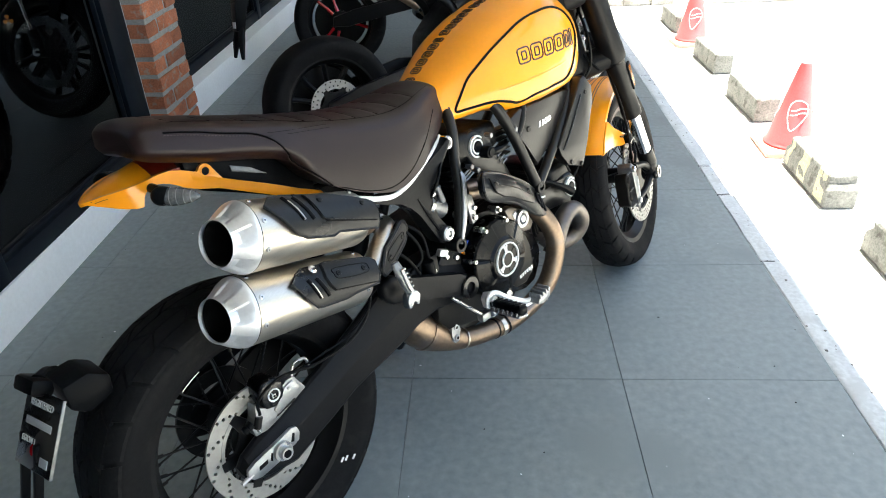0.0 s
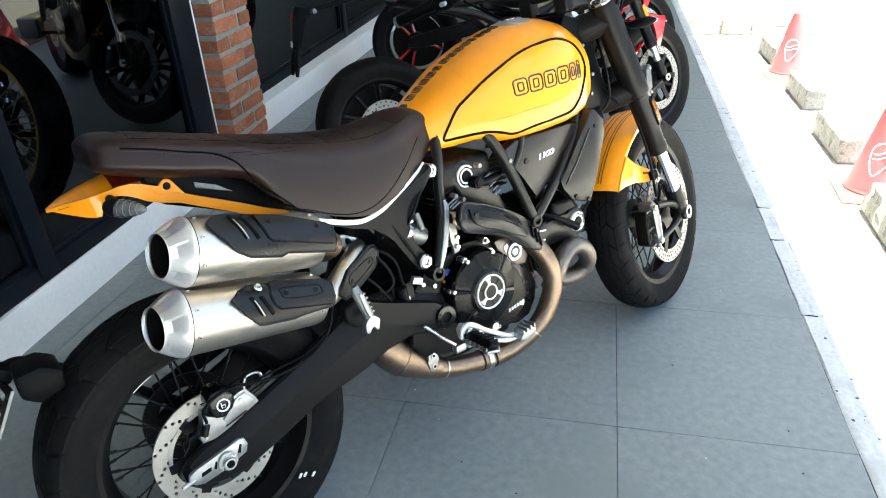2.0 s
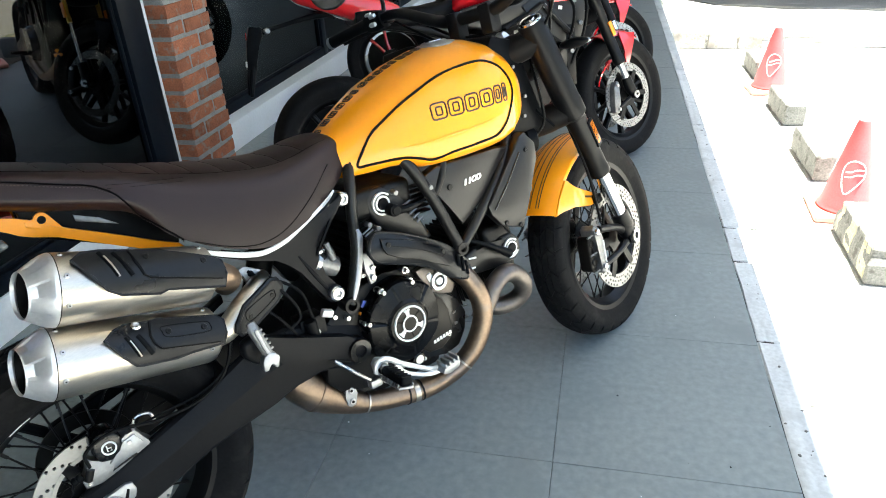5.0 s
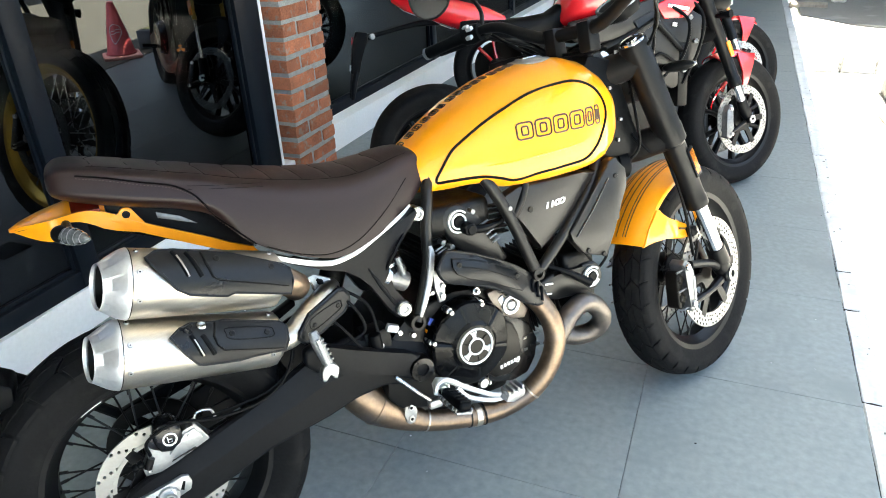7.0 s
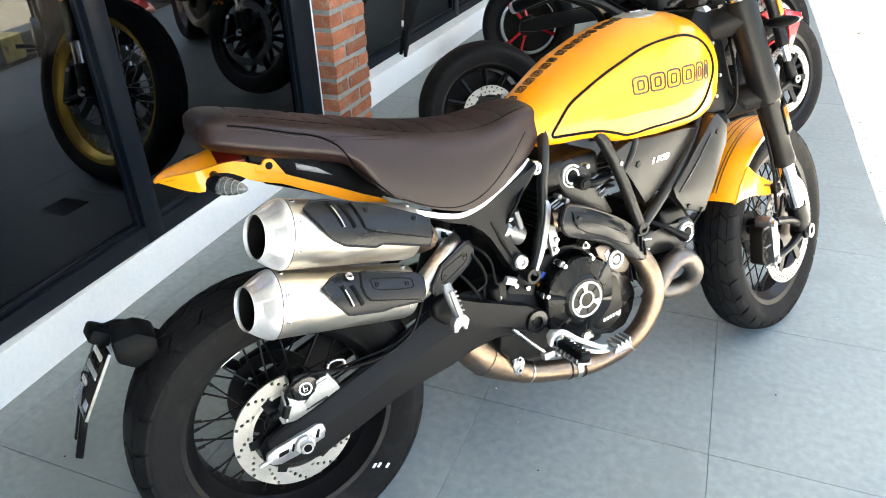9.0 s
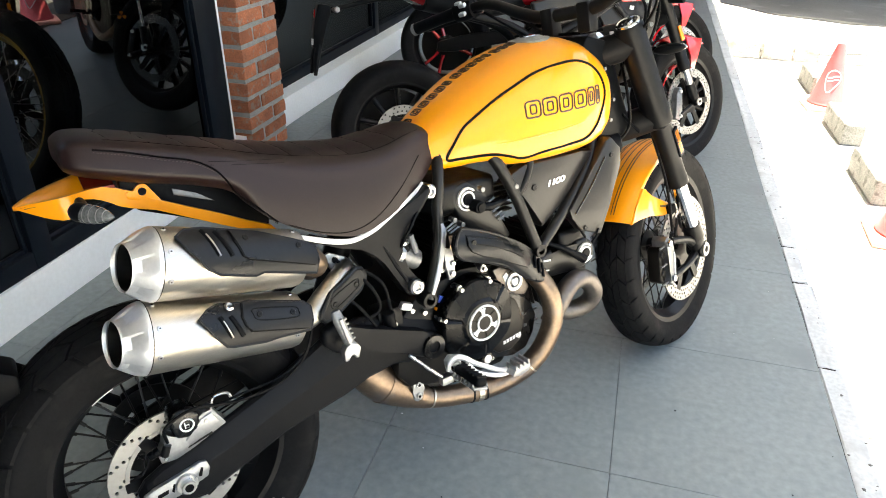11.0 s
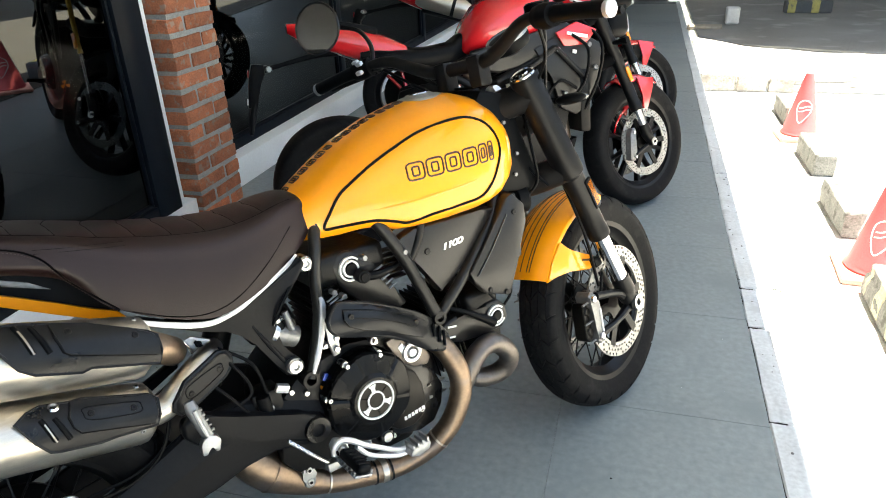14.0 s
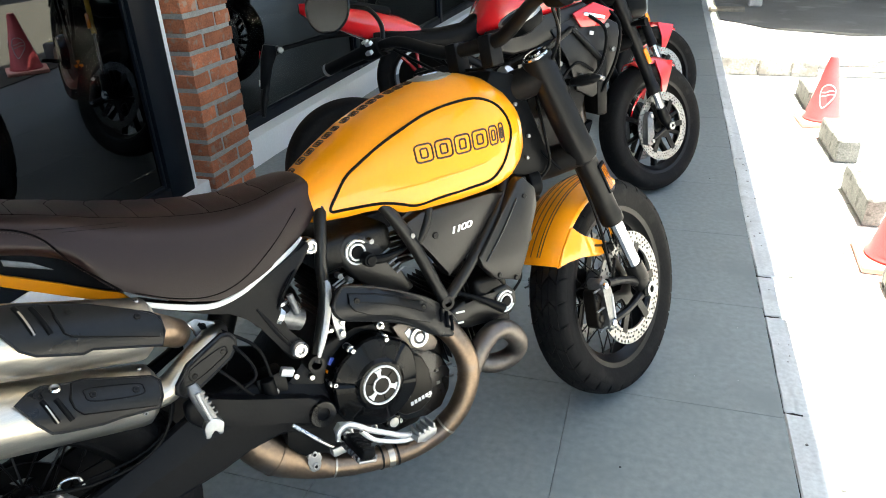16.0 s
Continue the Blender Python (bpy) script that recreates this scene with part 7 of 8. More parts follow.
for s in (-1, 1):
    part("riser", box(B(), -0.405, -0.362, s * 0.052 - 0.018, s * 0.052 + 0.018, 0.670, 0.742, 0.006), M_BLACKM, bar, "black bar clamp")
    part("grip", tube(B(), [(-0.464, s * 0.440, 0.756), (-0.447, s * 0.36, 0.769), (-0.438, s * 0.312, 0.775)], [0.0165, 0.0158, 0.0175], 18, 5), M_BLACKP, bar, "black rubber grip")
    part("bar_end", lathe(B(), [(0, 0.016), (0.012, 0.016), (0.0165, 0.012), (0.0165, 0), (0, 0)], (-0.463, s * 0.438, 0.756), (-0.2, s, -0.1), 24), M_CAP if s < 0 else M_ALU, bar, "bright bar end")
    sw = part("switch_housing", tube(B(), [(-0.438, s * 0.310, 0.775), (-0.430, s * 0.285, 0.777), (-0.424, s * 0.262, 0.779)], [0.024, 0.027, 0.023], 14, 3), M_BLACKP, bar, "black switch housing")
    part("lever_perch", box(B(), -0.428, -0.392, s * 0.268 - 0.02, s * 0.268 + 0.02, 0.764, 0.794, 0.006), M_BLACKP, bar)
    part("lever", tube(B(), [(-0.398, s * 0.262, 0.770), (-0.378, s * 0.30, 0.766), (-0.392, s * 0.37, 0.758), (-0.418, s * 0.445, 0.750)], [0.010, 0.008, 0.007, 0.008], 10, 5, flat=0.6), M_BLACKM, bar, "black hand lever")
    part("mirror_stem", tube(B(), [(-0.405, s * 0.272, 0.79), (-0.388, s * 0.285, 0.835), (-0.372, s * 0.335, 0.880), (-0.378, s * 0.385, 0.900), (-0.398, s * 0.412, 0.908)] if s > 0 else [(-0.405, s * 0.272, 0.79), (-0.395, s * 0.29, 0.85), (-0.405, s * 0.38, 0.94), (-0.418, s * 0.42, 0.96)], 0.006, 10, 5), M_BLACKM, bar, "black mirror stem")
    mz = 0.913 if s > 0 else 0.965
    mdir = Vector((-0.93, -0.36 * s, 0.10))
    mir = part("mirror", lathe(B(), [(0, 0.020), (0.040, 0.018), (0.064, 0.009), (0.070, 0.0), (0.068, -0.004), (0.064, -0.002)], Vector((-0.426, s * 0.437, mz)), -mdir, 36), M_BLACKG, bar, "round black mirror")
    part("mirror_glass", lathe(B(), [(0, -0.001), (0.0645, -0.001), (0.0645, 0.002), (0, 0.002)], Vector((-0.426, s * 0.437, mz)), -mdir, 36), M_MIRROR, mir, "mirror glass")
# left switches
for k, (x, z) in enumerate(((-0.452, 0.790), (-0.446, 0.796), (-0.456, 0.768))):
    part("switch_button", box(B(), -0.006, 0.006, -0.010, 0.010, -0.005, 0.005, 0.002), M_CAP, bar, "pale switch button", pose(x - 0.002, 0.272 + 0.018 * (k == 1), z, 0, -30, 0))
part("brake_reservoir", cyl(B(), (-0.372, -0.225, 0.775), (-0.372, -0.225, 0.815), 0.024, bevel=0.004, seg=24), M_BLACKP, bar, "black brake fluid reservoir")
dial = part("instrument", lathe(B(), [(0, 0.0), (0.050, 0.0), (0.053, 0.004), (0.053, 0.012), (0.048, 0.03), (0.02, 0.042), (0, 0.042)], (-0.262, -0.055, 0.772), (0.42, 0, -0.91), 36), M_BLACKP, bike, "round black instrument", M_F)
part("dial_ring", lathe(B(), [(0.046, -0.003), (0.0535, -0.003), (0.0535, 0.004), (0.046, 0.004)], (-0.262, -0.055, 0.772), (0.42, 0, -0.91), 36, True), M_ALU, dial, "bright rim of the dial")
part("ignition", lathe(B(), [(0, 0.012), (0.014, 0.012), (0.018, 0.006), (0.019, 0), (0, 0)], leg_at(0, 0.705) + Vector((-0.065, 0, 0)), FORK_DIR, 24), M_CHROME, bike, "bright ignition switch", M_F)
part("steering_nut", lathe(B(), [(0, 0.018), (0.012, 0.018), (0.018, 0.010), (0.022, 0), (0, 0)], leg_at(0, 0.712) + Vector((-0.022, -0.03, 0)), FORK_DIR, 6), M_BOLT, bike, "steering stem nut", M_F)
lamp = part("headlight", lathe(B(), [(0, -0.08), (0.045, -0.07), (0.074, -0.03), (0.080, 0.0), (0.080, 0.02), (0.075, 0.028)], (-0.165, 0.02, 0.60), (1, 0, 0), 40), M_BLACKP, bike, "round black headlight", M_F)
part("headlight_lens", lathe(B(), [(0, 0.034), (0.05, 0.030), (0.077, 0.018), (0.077, 0.01), (0, 0.01)], (-0.165, 0.02, 0.60), (1, 0, 0), 40), M_LENS, lamp, "clear headlight lens")
for s in (-1, 1):
    st = part("front_indicator", tube(B(), [(-0.215, s * 0.085, 0.600), (-0.213, s * 0.140, 0.600)], 0.009, 10, 1), M_BLACKP, bike, "black front indicator", M_F)
    sp = B()
    bmesh.ops.create_uvsphere(sp, u_segments=20, v_segments=12, radius=1.0)
    for v in sp.verts:
        v.co = Vector((-0.212 + v.co.x * 0.024 * (1 - 0.2 * s * v.co.y), s * 0.172 + v.co.y * 0.042, 0.598 + v.co.z * 0.0135))
    part("indicator_body", sp, M_BLACKP, st)
    sp = B()
    bmesh.ops.create_uvsphere(sp, u_segments=20, v_segments=12, radius=1.0)
    for v in sp.verts:
        v.co = Vector((-0.206 + v.co.x * 0.022, s * 0.176 + v.co.y * 0.039, 0.598 + v.co.z * 0.0115))
    part("indicator_lens", sp, M_SMOKE, st, "clear indicator lens over a dark inside")
for k, pts in enumerate(([(-0.40, -0.245, 0.765), (-0.33, -0.20, 0.70), (-0.27, -0.10, 0.62), (-0.25, -0.05, 0.55)], [(-0.40, 0.245, 0.765), (-0.35, 0.16, 0.69), (-0.30, 0.06, 0.62)], [(-0.37, -0.22, 0.775), (-0.30, -0.19, 0.76), (-0.24, -0.13, 0.66), (-0.22, -0.09, 0.50), (-0.16, -0.11, 0.25), (-0.12, -0.10, 0.09)],
                         [(-0.36, 0.18, 0.74), (-0.38, 0.05, 0.68), (-0.36, -0.08, 0.67)], [(-0.26, -0.06, 0.60), (-0.29, -0.09, 0.50), (-0.27, -0.075, 0.42), (-0.30, -0.05, 0.38)], [(-0.25, 0.02, 0.56), (-0.28, -0.06, 0.46), (-0.25, -0.09, 0.40)], [(-0.10, -0.105, 0.12), (-0.125, -0.115, 0.105), (-0.13, -0.11, 0.075)])):
    part("front_cable", tube(B(), pts, 0.004, 8, 6), M_BLACKP, bike, "black cable or hose", M_F)
part("horn", cyl(B(), (1.20, -0.05, 0.70), (1.23, -0.06, 0.70), 0.035, bevel=0.004, seg=24), M_BLACKP, bike, "round black horn")
part("wiring_box", prism(B(), [(1.125, 0.765), (1.150, 0.735), (1.245, 0.715), (1.275, 0.735), (1.190, 0.965), (1.115, 0.985), (1.095, 0.955), (1.165, 0.86), (1.165, 0.80)], -0.075, 0.075, 0.01), M_BLACKP, bike, "black box behind the fork")
for x, y, z in ((1.20, -0.077, 0.82), (1.19, -0.077, 0.77), (1.17, -0.077, 0.90)):
    part("box_screw", cyl(B(), (x, y + 0.01, z), (x, y - 0.004, z), 0.0045), M_CALIPER, bike)
part("pale_tag", box(B(), -0.007, 0.007, -0.003, 0.003, -0.008, 0.008, 0.001), M_WHITEP, bike, "small pale tag behind the fork", M_F @ pose(-0.315, -0.075, 0.655))


# ---- other motorcycles ----
def sport_bike(m, body_mat, wheel_red, steer, label, group, fork_mat, high_pipe=False, rim_mat=None, spoked=0.0, tread=None, R=(0.300, 0.300), tail_mat=None, rim_r=(0.215, 0.222), cal_mat=None, disc_mat=None, rear_disc=True):
    """A naked motorcycle: wheels, fork, engine, tank, seat, tail and bars."""
    wb = 1.45
    bk = thing("motorcycle", m, label, "motorcycle", group)
    rm = rim_mat or M_RIM
    rw = wheel("rear_wheel", bk, pose(0, 0, R[0]), R[0], 0.18, rim_r[0], rm, spoked, tread, [(-0.085, 0.120, 0.085, 30)] if rear_disc else [], 0.05, "rear wheel", blades=3 if high_pipe else 5, disc_mat=disc_mat, spoke_mat=M_RED if high_pipe else None)
    ax_ = Vector((-math.sin(radians(24.5)), 0, math.cos(radians(24.5))))
    fm = Matrix.Translation((wb, 0, R[1])) @ Matrix.Rotation(radians(steer), 4, ax_)
    fw = wheel("front_wheel", bk, fm, R[1], 0.12, rim_r[1], rm, spoked, tread, [(-0.072, 0.160, 0.126, 50), (0.072, 0.160, 0.126, 50)], 0.035, "front wheel", blades=5, disc_mat=disc_mat)
    if wheel_red:
        part("sprocket_cover", lathe(B(), [(0.03, 0.050), (0.165, 0.050), (0.170, 0.056), (0.165, 0.062), (0.03, 0.062)], seg=40, closed=True), M_ENGINE, rw, "dark sprocket cover")
        part("red_band", lathe(B(), [(0.186, -0.052), (0.200, -0.058), (0.200, -0.055), (0.186, -0.049)], seg=10, closed=True, arc=(100, 160)), M_RED, fw, "red line on the rim")
    fdir = Vector((-0.415, 0, 0.91))
    slim = 0.42 if fork_mat is M_GOLD else 1.0
    for s in (-1, 1):
        base = Vector((0.0, s * 0.105, 0.0))
        leg = part("fork_leg", lathe(B(), [(r * slim, h if h > 0.25 or slim == 1.0 else h + 0.12) for r, h in ((0, 0.72), (0.027, 0.72), (0.029, 0.70), (0.029, 0.42), (0.026, 0.40), (0.026, 0.22), (0.029, 0.215), (0.029, 0.18), (0, 0.18))], base, fdir, 24), fork_mat, bk, "fork tube", fm)
        part("stanchion", cyl(B(), base + fdir * 0.07, base + fdir * (0.19 if slim == 1.0 else 0.31), 0.021 * slim, seg=20), M_CHROME, leg, "bright fork stanchion")
        foot = tube(B(), [base + fdir * 0.10, base + fdir * 0.04, (0, s * 0.112, 0)], [0.024, 0.027, 0.020], 14, 3)
        cyl(foot, (0, s * 0.085, 0), (0, s * 0.13, 0), 0.022, seg=20)
        part("fork_foot", foot, M_BLACKM, leg)
        part("axle_end", lathe(B(), [(0.008, 0), (0.018, 0), (0.018, 0.006), (0.008, 0.006)], (0, s * 0.129, 0), (0, s, 0), 20, True), M_BOLT, leg)
        part("reflector", box(B(), -0.011, 0.011, -0.004, 0.004, -0.036, 0.036, 0.003), M_AMBER, leg, "amber reflector", Matrix.Translation(base + fdir * 0.36 + Vector((0.012, s * 0.029, 0))) @ Matrix.Rotation(radians(-24.5), 4, "Y"))
        part("caliper_arm", tube(B(), [(-0.004, s * 0.106, -0.004), (-0.10, s * 0.100, -0.05)], 0.010, 8, 2), M_BLACKM, leg)
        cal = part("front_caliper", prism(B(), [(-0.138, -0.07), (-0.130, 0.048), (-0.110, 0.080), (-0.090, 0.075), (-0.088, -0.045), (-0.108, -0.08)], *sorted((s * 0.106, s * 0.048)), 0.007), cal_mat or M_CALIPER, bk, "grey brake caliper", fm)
        for z in (-0.058, 0.058):
            part("caliper_bolt", cyl(B(), (-0.108, s * 0.102, z), (-0.108, s * 0.114, z), 0.008), M_BOLT, cal)
        part("indicator", tube(B(), [(-0.22, s * 0.12, 0.47), (-0.20, s * 0.20, 0.47)], [0.008, 0.018], 10, 3), M_BLACKP, bk, "black indicator", fm)
    # mudguard hugging the upper rear of the tyre
    if not spoked:
        bm, rings = B(), []
        for i in range(17):
            a = radians(66 + 46 * i / 16)
            ring = []
            for k in range(9):
                f = -1 + k / 4
                r = R[1] + 0.022 - 0.03 * abs(f) ** 2.4
                ring.append(Vector((r * math.cos(a), 0.060 * f, r * math.sin(a))))
            rings.append([bm.verts.new(v) for v in ring + [Vector((v.x * 0.98, v.y * 0.95, v.z * 0.98)) for v in ring[::-1]]])
        skin(bm, rings)
        g = part("front_mudguard", bm, body_mat, bk, "front mudguard", fm, 50)
        for s in (-1, 1):
            part("guard_side", prism(B(), [(-0.02, 0.31), (0.10, 0.30), (0.09, 0.26), (0.055, 0.18), (0.030, 0.13), (0.012, 0.14), (0.02, 0.22)], *sorted((s * 0.068, s * 0.060)), 0.003), body_mat, g)
    # fuel tank and seat
    bm, rings = B(), []
    for x, top, bot, w in ((0.565, 0.865, 0.80, 0.070), (0.60, 0.935, 0.795, 0.105), (0.66, 1.005, 0.80, 0.135), (0.75, 1.045, 0.815, 0.155), (0.86, 1.055, 0.835, 0.160), (0.97, 1.03, 0.86, 0.14), (1.05, 0.975, 0.89, 0.09)):
        mid = bot + 0.45 * (top - bot)
        rings.append([bm.verts.new((x, w * math.copysign(abs(math.sin(a)) ** 0.8, math.sin(a)), mid + ((top - mid) if math.cos(a) > 0 else (mid - bot)) * math.copysign(abs(math.cos(a)) ** 0.8, math.cos(a)))) for a in [2 * math.pi * k / 28 for k in range(28)]])
    skin(bm, rings)
    tk = part("fuel_tank", bm, body_mat, bk, "fuel tank", sharp=60)
    for s in (-1, 1):
        part("tank_cover", prism(B(), [(0.575, 0.815), (0.70, 0.835), (0.86, 0.865), (1.02, 0.905), (1.07, 0.875), (0.98, 0.79), (0.84, 0.735), (0.70, 0.715), (0.60, 0.735)], *sorted((s * 0.150, s * 0.120)), 0.012, 3), M_PANEL, bk, "dark plastic cover below the tank")
    part("filler_cap", cyl(B(), (0.84, 0, 1.05), (0.84, 0, 1.067), 0.045, bevel=0.004, seg=28), M_BLACKP, tk)
    bm, rings = B(), []
    for x, top, bot, w in ((0.12, 0.87, 0.80, 0.11), (0.20, 0.86, 0.78, 0.14), (0.32, 0.85, 0.76, 0.14), (0.44, 0.850, 0.76, 0.115), (0.53, 0.862, 0.77, 0.085), (0.59, 0.90, 0.79, 0.065)):
        rings.append([bm.verts.new((x, w * math.copysign(abs(math.sin(a)) ** 0.6, math.sin(a)), (top + bot) / 2 + (top - bot) / 2 * math.copysign(abs(math.cos(a)) ** 0.6, math.cos(a)))) for a in [2 * math.pi * k / 20 for k in range(20)]])
    skin(bm, rings)
    part("seat", bm, M_BLACKP, bk, "black seat", sharp=50)
    tm = tail_mat or body_mat
    bm, rings = B(), []
    for x, top, bot, w in ((-0.150, 0.985, 0.945, 0.030), (-0.10, 0.985, 0.905, 0.070), (0.00, 0.968, 0.865, 0.098), (0.12, 0.945, 0.815, 0.112), (0.24, 0.910, 0.775, 0.118), (0.32, 0.870, 0.770, 0.105)):
        rings.append([bm.verts.new((x, w * math.copysign(abs(math.sin(a)) ** 0.7, math.sin(a)), (top + bot) / 2 + (top - bot) / 2 * math.copysign(abs(math.cos(a)) ** 0.7, math.cos(a)))) for a in [2 * math.pi * k / 20 for k in range(20)]])
    skin(bm, rings)
    tl = part("tail", bm, tm, bk, "pointed tail", sharp=40)
    part("pillion_pad", box(B(), -0.15, 0.15, -0.075, 0.075, 0.0, 0.035, 0.015), M_BLACKP, tl, "black pillion pad", pose(0.06, 0, 0.943, 0, 13, 0))
    # plate bracket under the tail
    br = part("plate_bracket", tube(B(), [(0.06, 0, 0.86), (-0.06, 0, 0.852), (-0.20, 0, 0.826), (-0.30, 0, 0.808)], [0.018, 0.013, 0.010, 0.018], 10, 4), M_BLACKP, bk, "black plate bracket below the tail")
    part("bracket_plate", prism(B(), [(-0.310, 0.842), (-0.262, 0.835), (-0.262, 0.795), (-0.288, 0.765), (-0.310, 0.665), (-0.348, 0.672), (-0.330, 0.78)], -0.035, 0.035, 0.005), M_BLACKP, br)
    for s in (-1, 1):
        part("bracket_prong", tube(B(), [(-0.320, s * 0.020, 0.685), (-0.338, s * 0.040, 0.63), (-0.352, s * 0.062, 0.565)], [0.015, 0.015, 0.007], 8, 3), M_BLACKP, br, "black prong of the bracket")
        part("bracket_indicator", tube(B(), [(-0.250, s * 0.02, 0.818), (-0.250, s * 0.12, 0.818)], [0.008, 0.014], 10, 2), M_BLACKP, br, "black indicator")
        part("indicator_lens", tube(B(), [(-0.250, s * 0.12, 0.818), (-0.250, s * 0.138, 0.818)], [0.013, 0.009], 10, 2), M_LENS, br)
    part("bracket_label", box(B(), -0.003, 0.001, -0.022, 0.018, -0.012, 0.012, 0.001), M_WHITEP, br, "pale label", pose(-0.345, -0.01, 0.695, 0, 8, 0))
    part("bracket_reflector", box(B(), -0.003, 0.001, -0.018, 0.018, -0.015, 0.015, 0.002), M_RED, br, "red reflector", pose(-0.327, -0.01, 0.805, 0, 8, 0))
    # frame, engine, swingarm, silencer
    for s in (-1, 1):
        part("swingarm", prism(B(), [(-0.05, 0.27), (-0.04, 0.33), (0.10, 0.37), (0.42, 0.43), (0.52, 0.42), (0.52, 0.36), (0.30, 0.32), (0.06, 0.27)], *sorted((s * 0.125, s * 0.095)), 0.008), M_BLACKM, bk, "black swingarm")
        part("frame_rail", tube(B(), [(0.20, s * 0.09, 0.80), (0.50, s * 0.11, 0.72), (0.62, s * 0.13, 0.60), (0.56, s * 0.13, 0.42)], 0.018, 12, 5), M_BLACKM, bk, "black frame rail")
        part("frame_rail", tube(B(), [(0.62, s * 0.13, 0.64), (0.85, s * 0.135, 0.74), (1.08, s * 0.08, 0.84)], 0.024, 12, 5), M_BLACKM, bk, "black frame rail")
        part("side_cowl", prism(B(), [(0.86, 0.80), (0.95, 0.84), (1.08, 0.86), (1.19, 0.80), (1.185, 0.70), (1.13, 0.54), (1.06, 0.50), (0.98, 0.54), (0.95, 0.68)], *sorted((s * 0.155, s * 0.135)), 0.008), M_PANEL, bk, "dark side cowl")
    # trellis, hoses and small fittings on the visible side
    for a, b_ in (((0.66, 0.62), (0.96, 0.80)), ((0.96, 0.80), (1.10, 0.66))):
        part("trellis_tube", tube(B(), [(a[0], -0.168, a[1]), (b_[0], -0.165, b_[1])], 0.013, 10, 1), M_TUBE, bk, "dark trellis tube")
    for pts in ([(1.02, -0.17, 0.86), (1.10, -0.20, 0.78), (1.08, -0.19, 0.64), (1.00, -0.18, 0.56)], [(1.10, -0.15, 0.90), (1.17, -0.19, 0.80), (1.16, -0.18, 0.66), (1.10, -0.16, 0.52)], [(0.90, -0.18, 0.60), (0.97, -0.19, 0.66), (1.05, -0.18, 0.62)]):
        part("hose", tube(B(), pts, 0.007, 8, 5), M_BLACKP, bk, "black hose")
    part("side_label", box(B(), -0.010, 0.010, -0.002, 0.002, -0.008, 0.008, 0.001), M_WHITEP, bk, "small pale label", pose(1.05, -0.1685, 0.775, 0, 12, 0))
    for x, z in ((1.12, 0.80), (1.10, 0.58), (1.00, 0.60), (0.97, 0.79), (1.15, 0.70), (0.90, 0.66)):
        part("fitting", cyl(B(), (x, -0.16, z), (x, -0.178, z), 0.011, bevel=0.002, seg=14), M_CALIPER, bk)
    part("engine", prism(B(), [(0.48, 0.30), (0.60, 0.24), (0.90, 0.25), (1.00, 0.36), (1.04, 0.52), (0.95, 0.66), (0.70, 0.70), (0.52, 0.52)], -0.14, 0.14, 0.02), M_ENGINE, bk, "dark engine")
    part("clutch_cover", cyl(B(), (0.70, -0.13, 0.42), (0.70, -0.18, 0.42), 0.10, 0.088, 32, 0.006), M_BLACKG, bk, "black clutch cover")
    part("belly_pan", prism(B(), [(0.60, 0.24), (0.90, 0.20), (1.04, 0.28), (1.08, 0.40), (1.02, 0.38), (0.92, 0.27), (0.62, 0.30)], -0.13, 0.13, 0.012), M_BLACKP, bk, "black belly pan")
    part("radiator", box(B(), 1.08, 1.13, -0.16, 0.16, 0.42, 0.70, 0.01), M_ENGINE, bk, "dark radiator", pose(0, 0, 0))
    if high_pipe:
        hp = part("high_silencer", lathe(B(), [(0.0, 0.02), (0.030, 0.02), (0.036, 0.0), (0.046, 0.0), (0.056, 0.02), (0.060, 0.05), (0.060, 0.28), (0.040, 0.33), (0.026, 0.37), (0, 0.37)], (0.10, -0.16, 0.90), (0.94, 0.05, -0.28), 32), M_STEEL, bk, "brushed steel silencer high beside the seat")
        part("silencer_band", lathe(B(), [(0.060, 0.22), (0.0625, 0.22), (0.0625, 0.24), (0.060, 0.24)], (0.10, -0.16, 0.90), (0.94, 0.05, -0.28), 32, True), M_BLACKM, hp)
    part("exhaust_pipe", tube(B(), [(0.38, -0.13, 0.44), (0.50, -0.14, 0.36), (0.62, -0.15, 0.28), (0.85, -0.15, 0.26), (1.02, -0.10, 0.36), (1.04, -0.06, 0.48)], 0.023, 14, 6), M_HEADER, bk, "bent exhaust pipe")
    # bars, lamp
    hb = part("handlebar", tube(B(), [(-0.44, -0.40, 0.72), (-0.40, -0.24, 0.74), (-0.365, -0.09, 0.70), (-0.36, 0.0, 0.695), (-0.365, 0.09, 0.70), (-0.40, 0.24, 0.74), (-0.44, 0.40, 0.72)], 0.012, 12, 5), M_BLACKM, bk, "black handlebar", fm)
    for s in (-1, 1):
        part("grip", tube(B(), [(-0.445, s * 0.41, 0.719), (-0.418, s * 0.29, 0.737)], 0.017, 12, 2), M_BLACKP, hb, "black grip")
        part("lever", tube(B(), [(-0.38, s * 0.23, 0.735), (-0.355, s * 0.28, 0.73), (-0.39, s * 0.41, 0.71)], 0.007, 8, 4), M_BLACKM, hb)
        part("mirror_stem", tube(B(), [(-0.38, s * 0.25, 0.75), (-0.37, s * 0.30, 0.85), (-0.39, s * 0.38, 0.90)], 0.006, 8, 3), M_BLACKM, hb)
        part("mirror", lathe(B(), [(0, -0.004), (0.046, -0.004), (0.05, 0.002), (0.03, 0.018), (0, 0.02)], (-0.40, s * 0.41, 0.91), (0.95, 0.2 * s, -0.1), 24), M_BLACKG, hb, "black mirror")
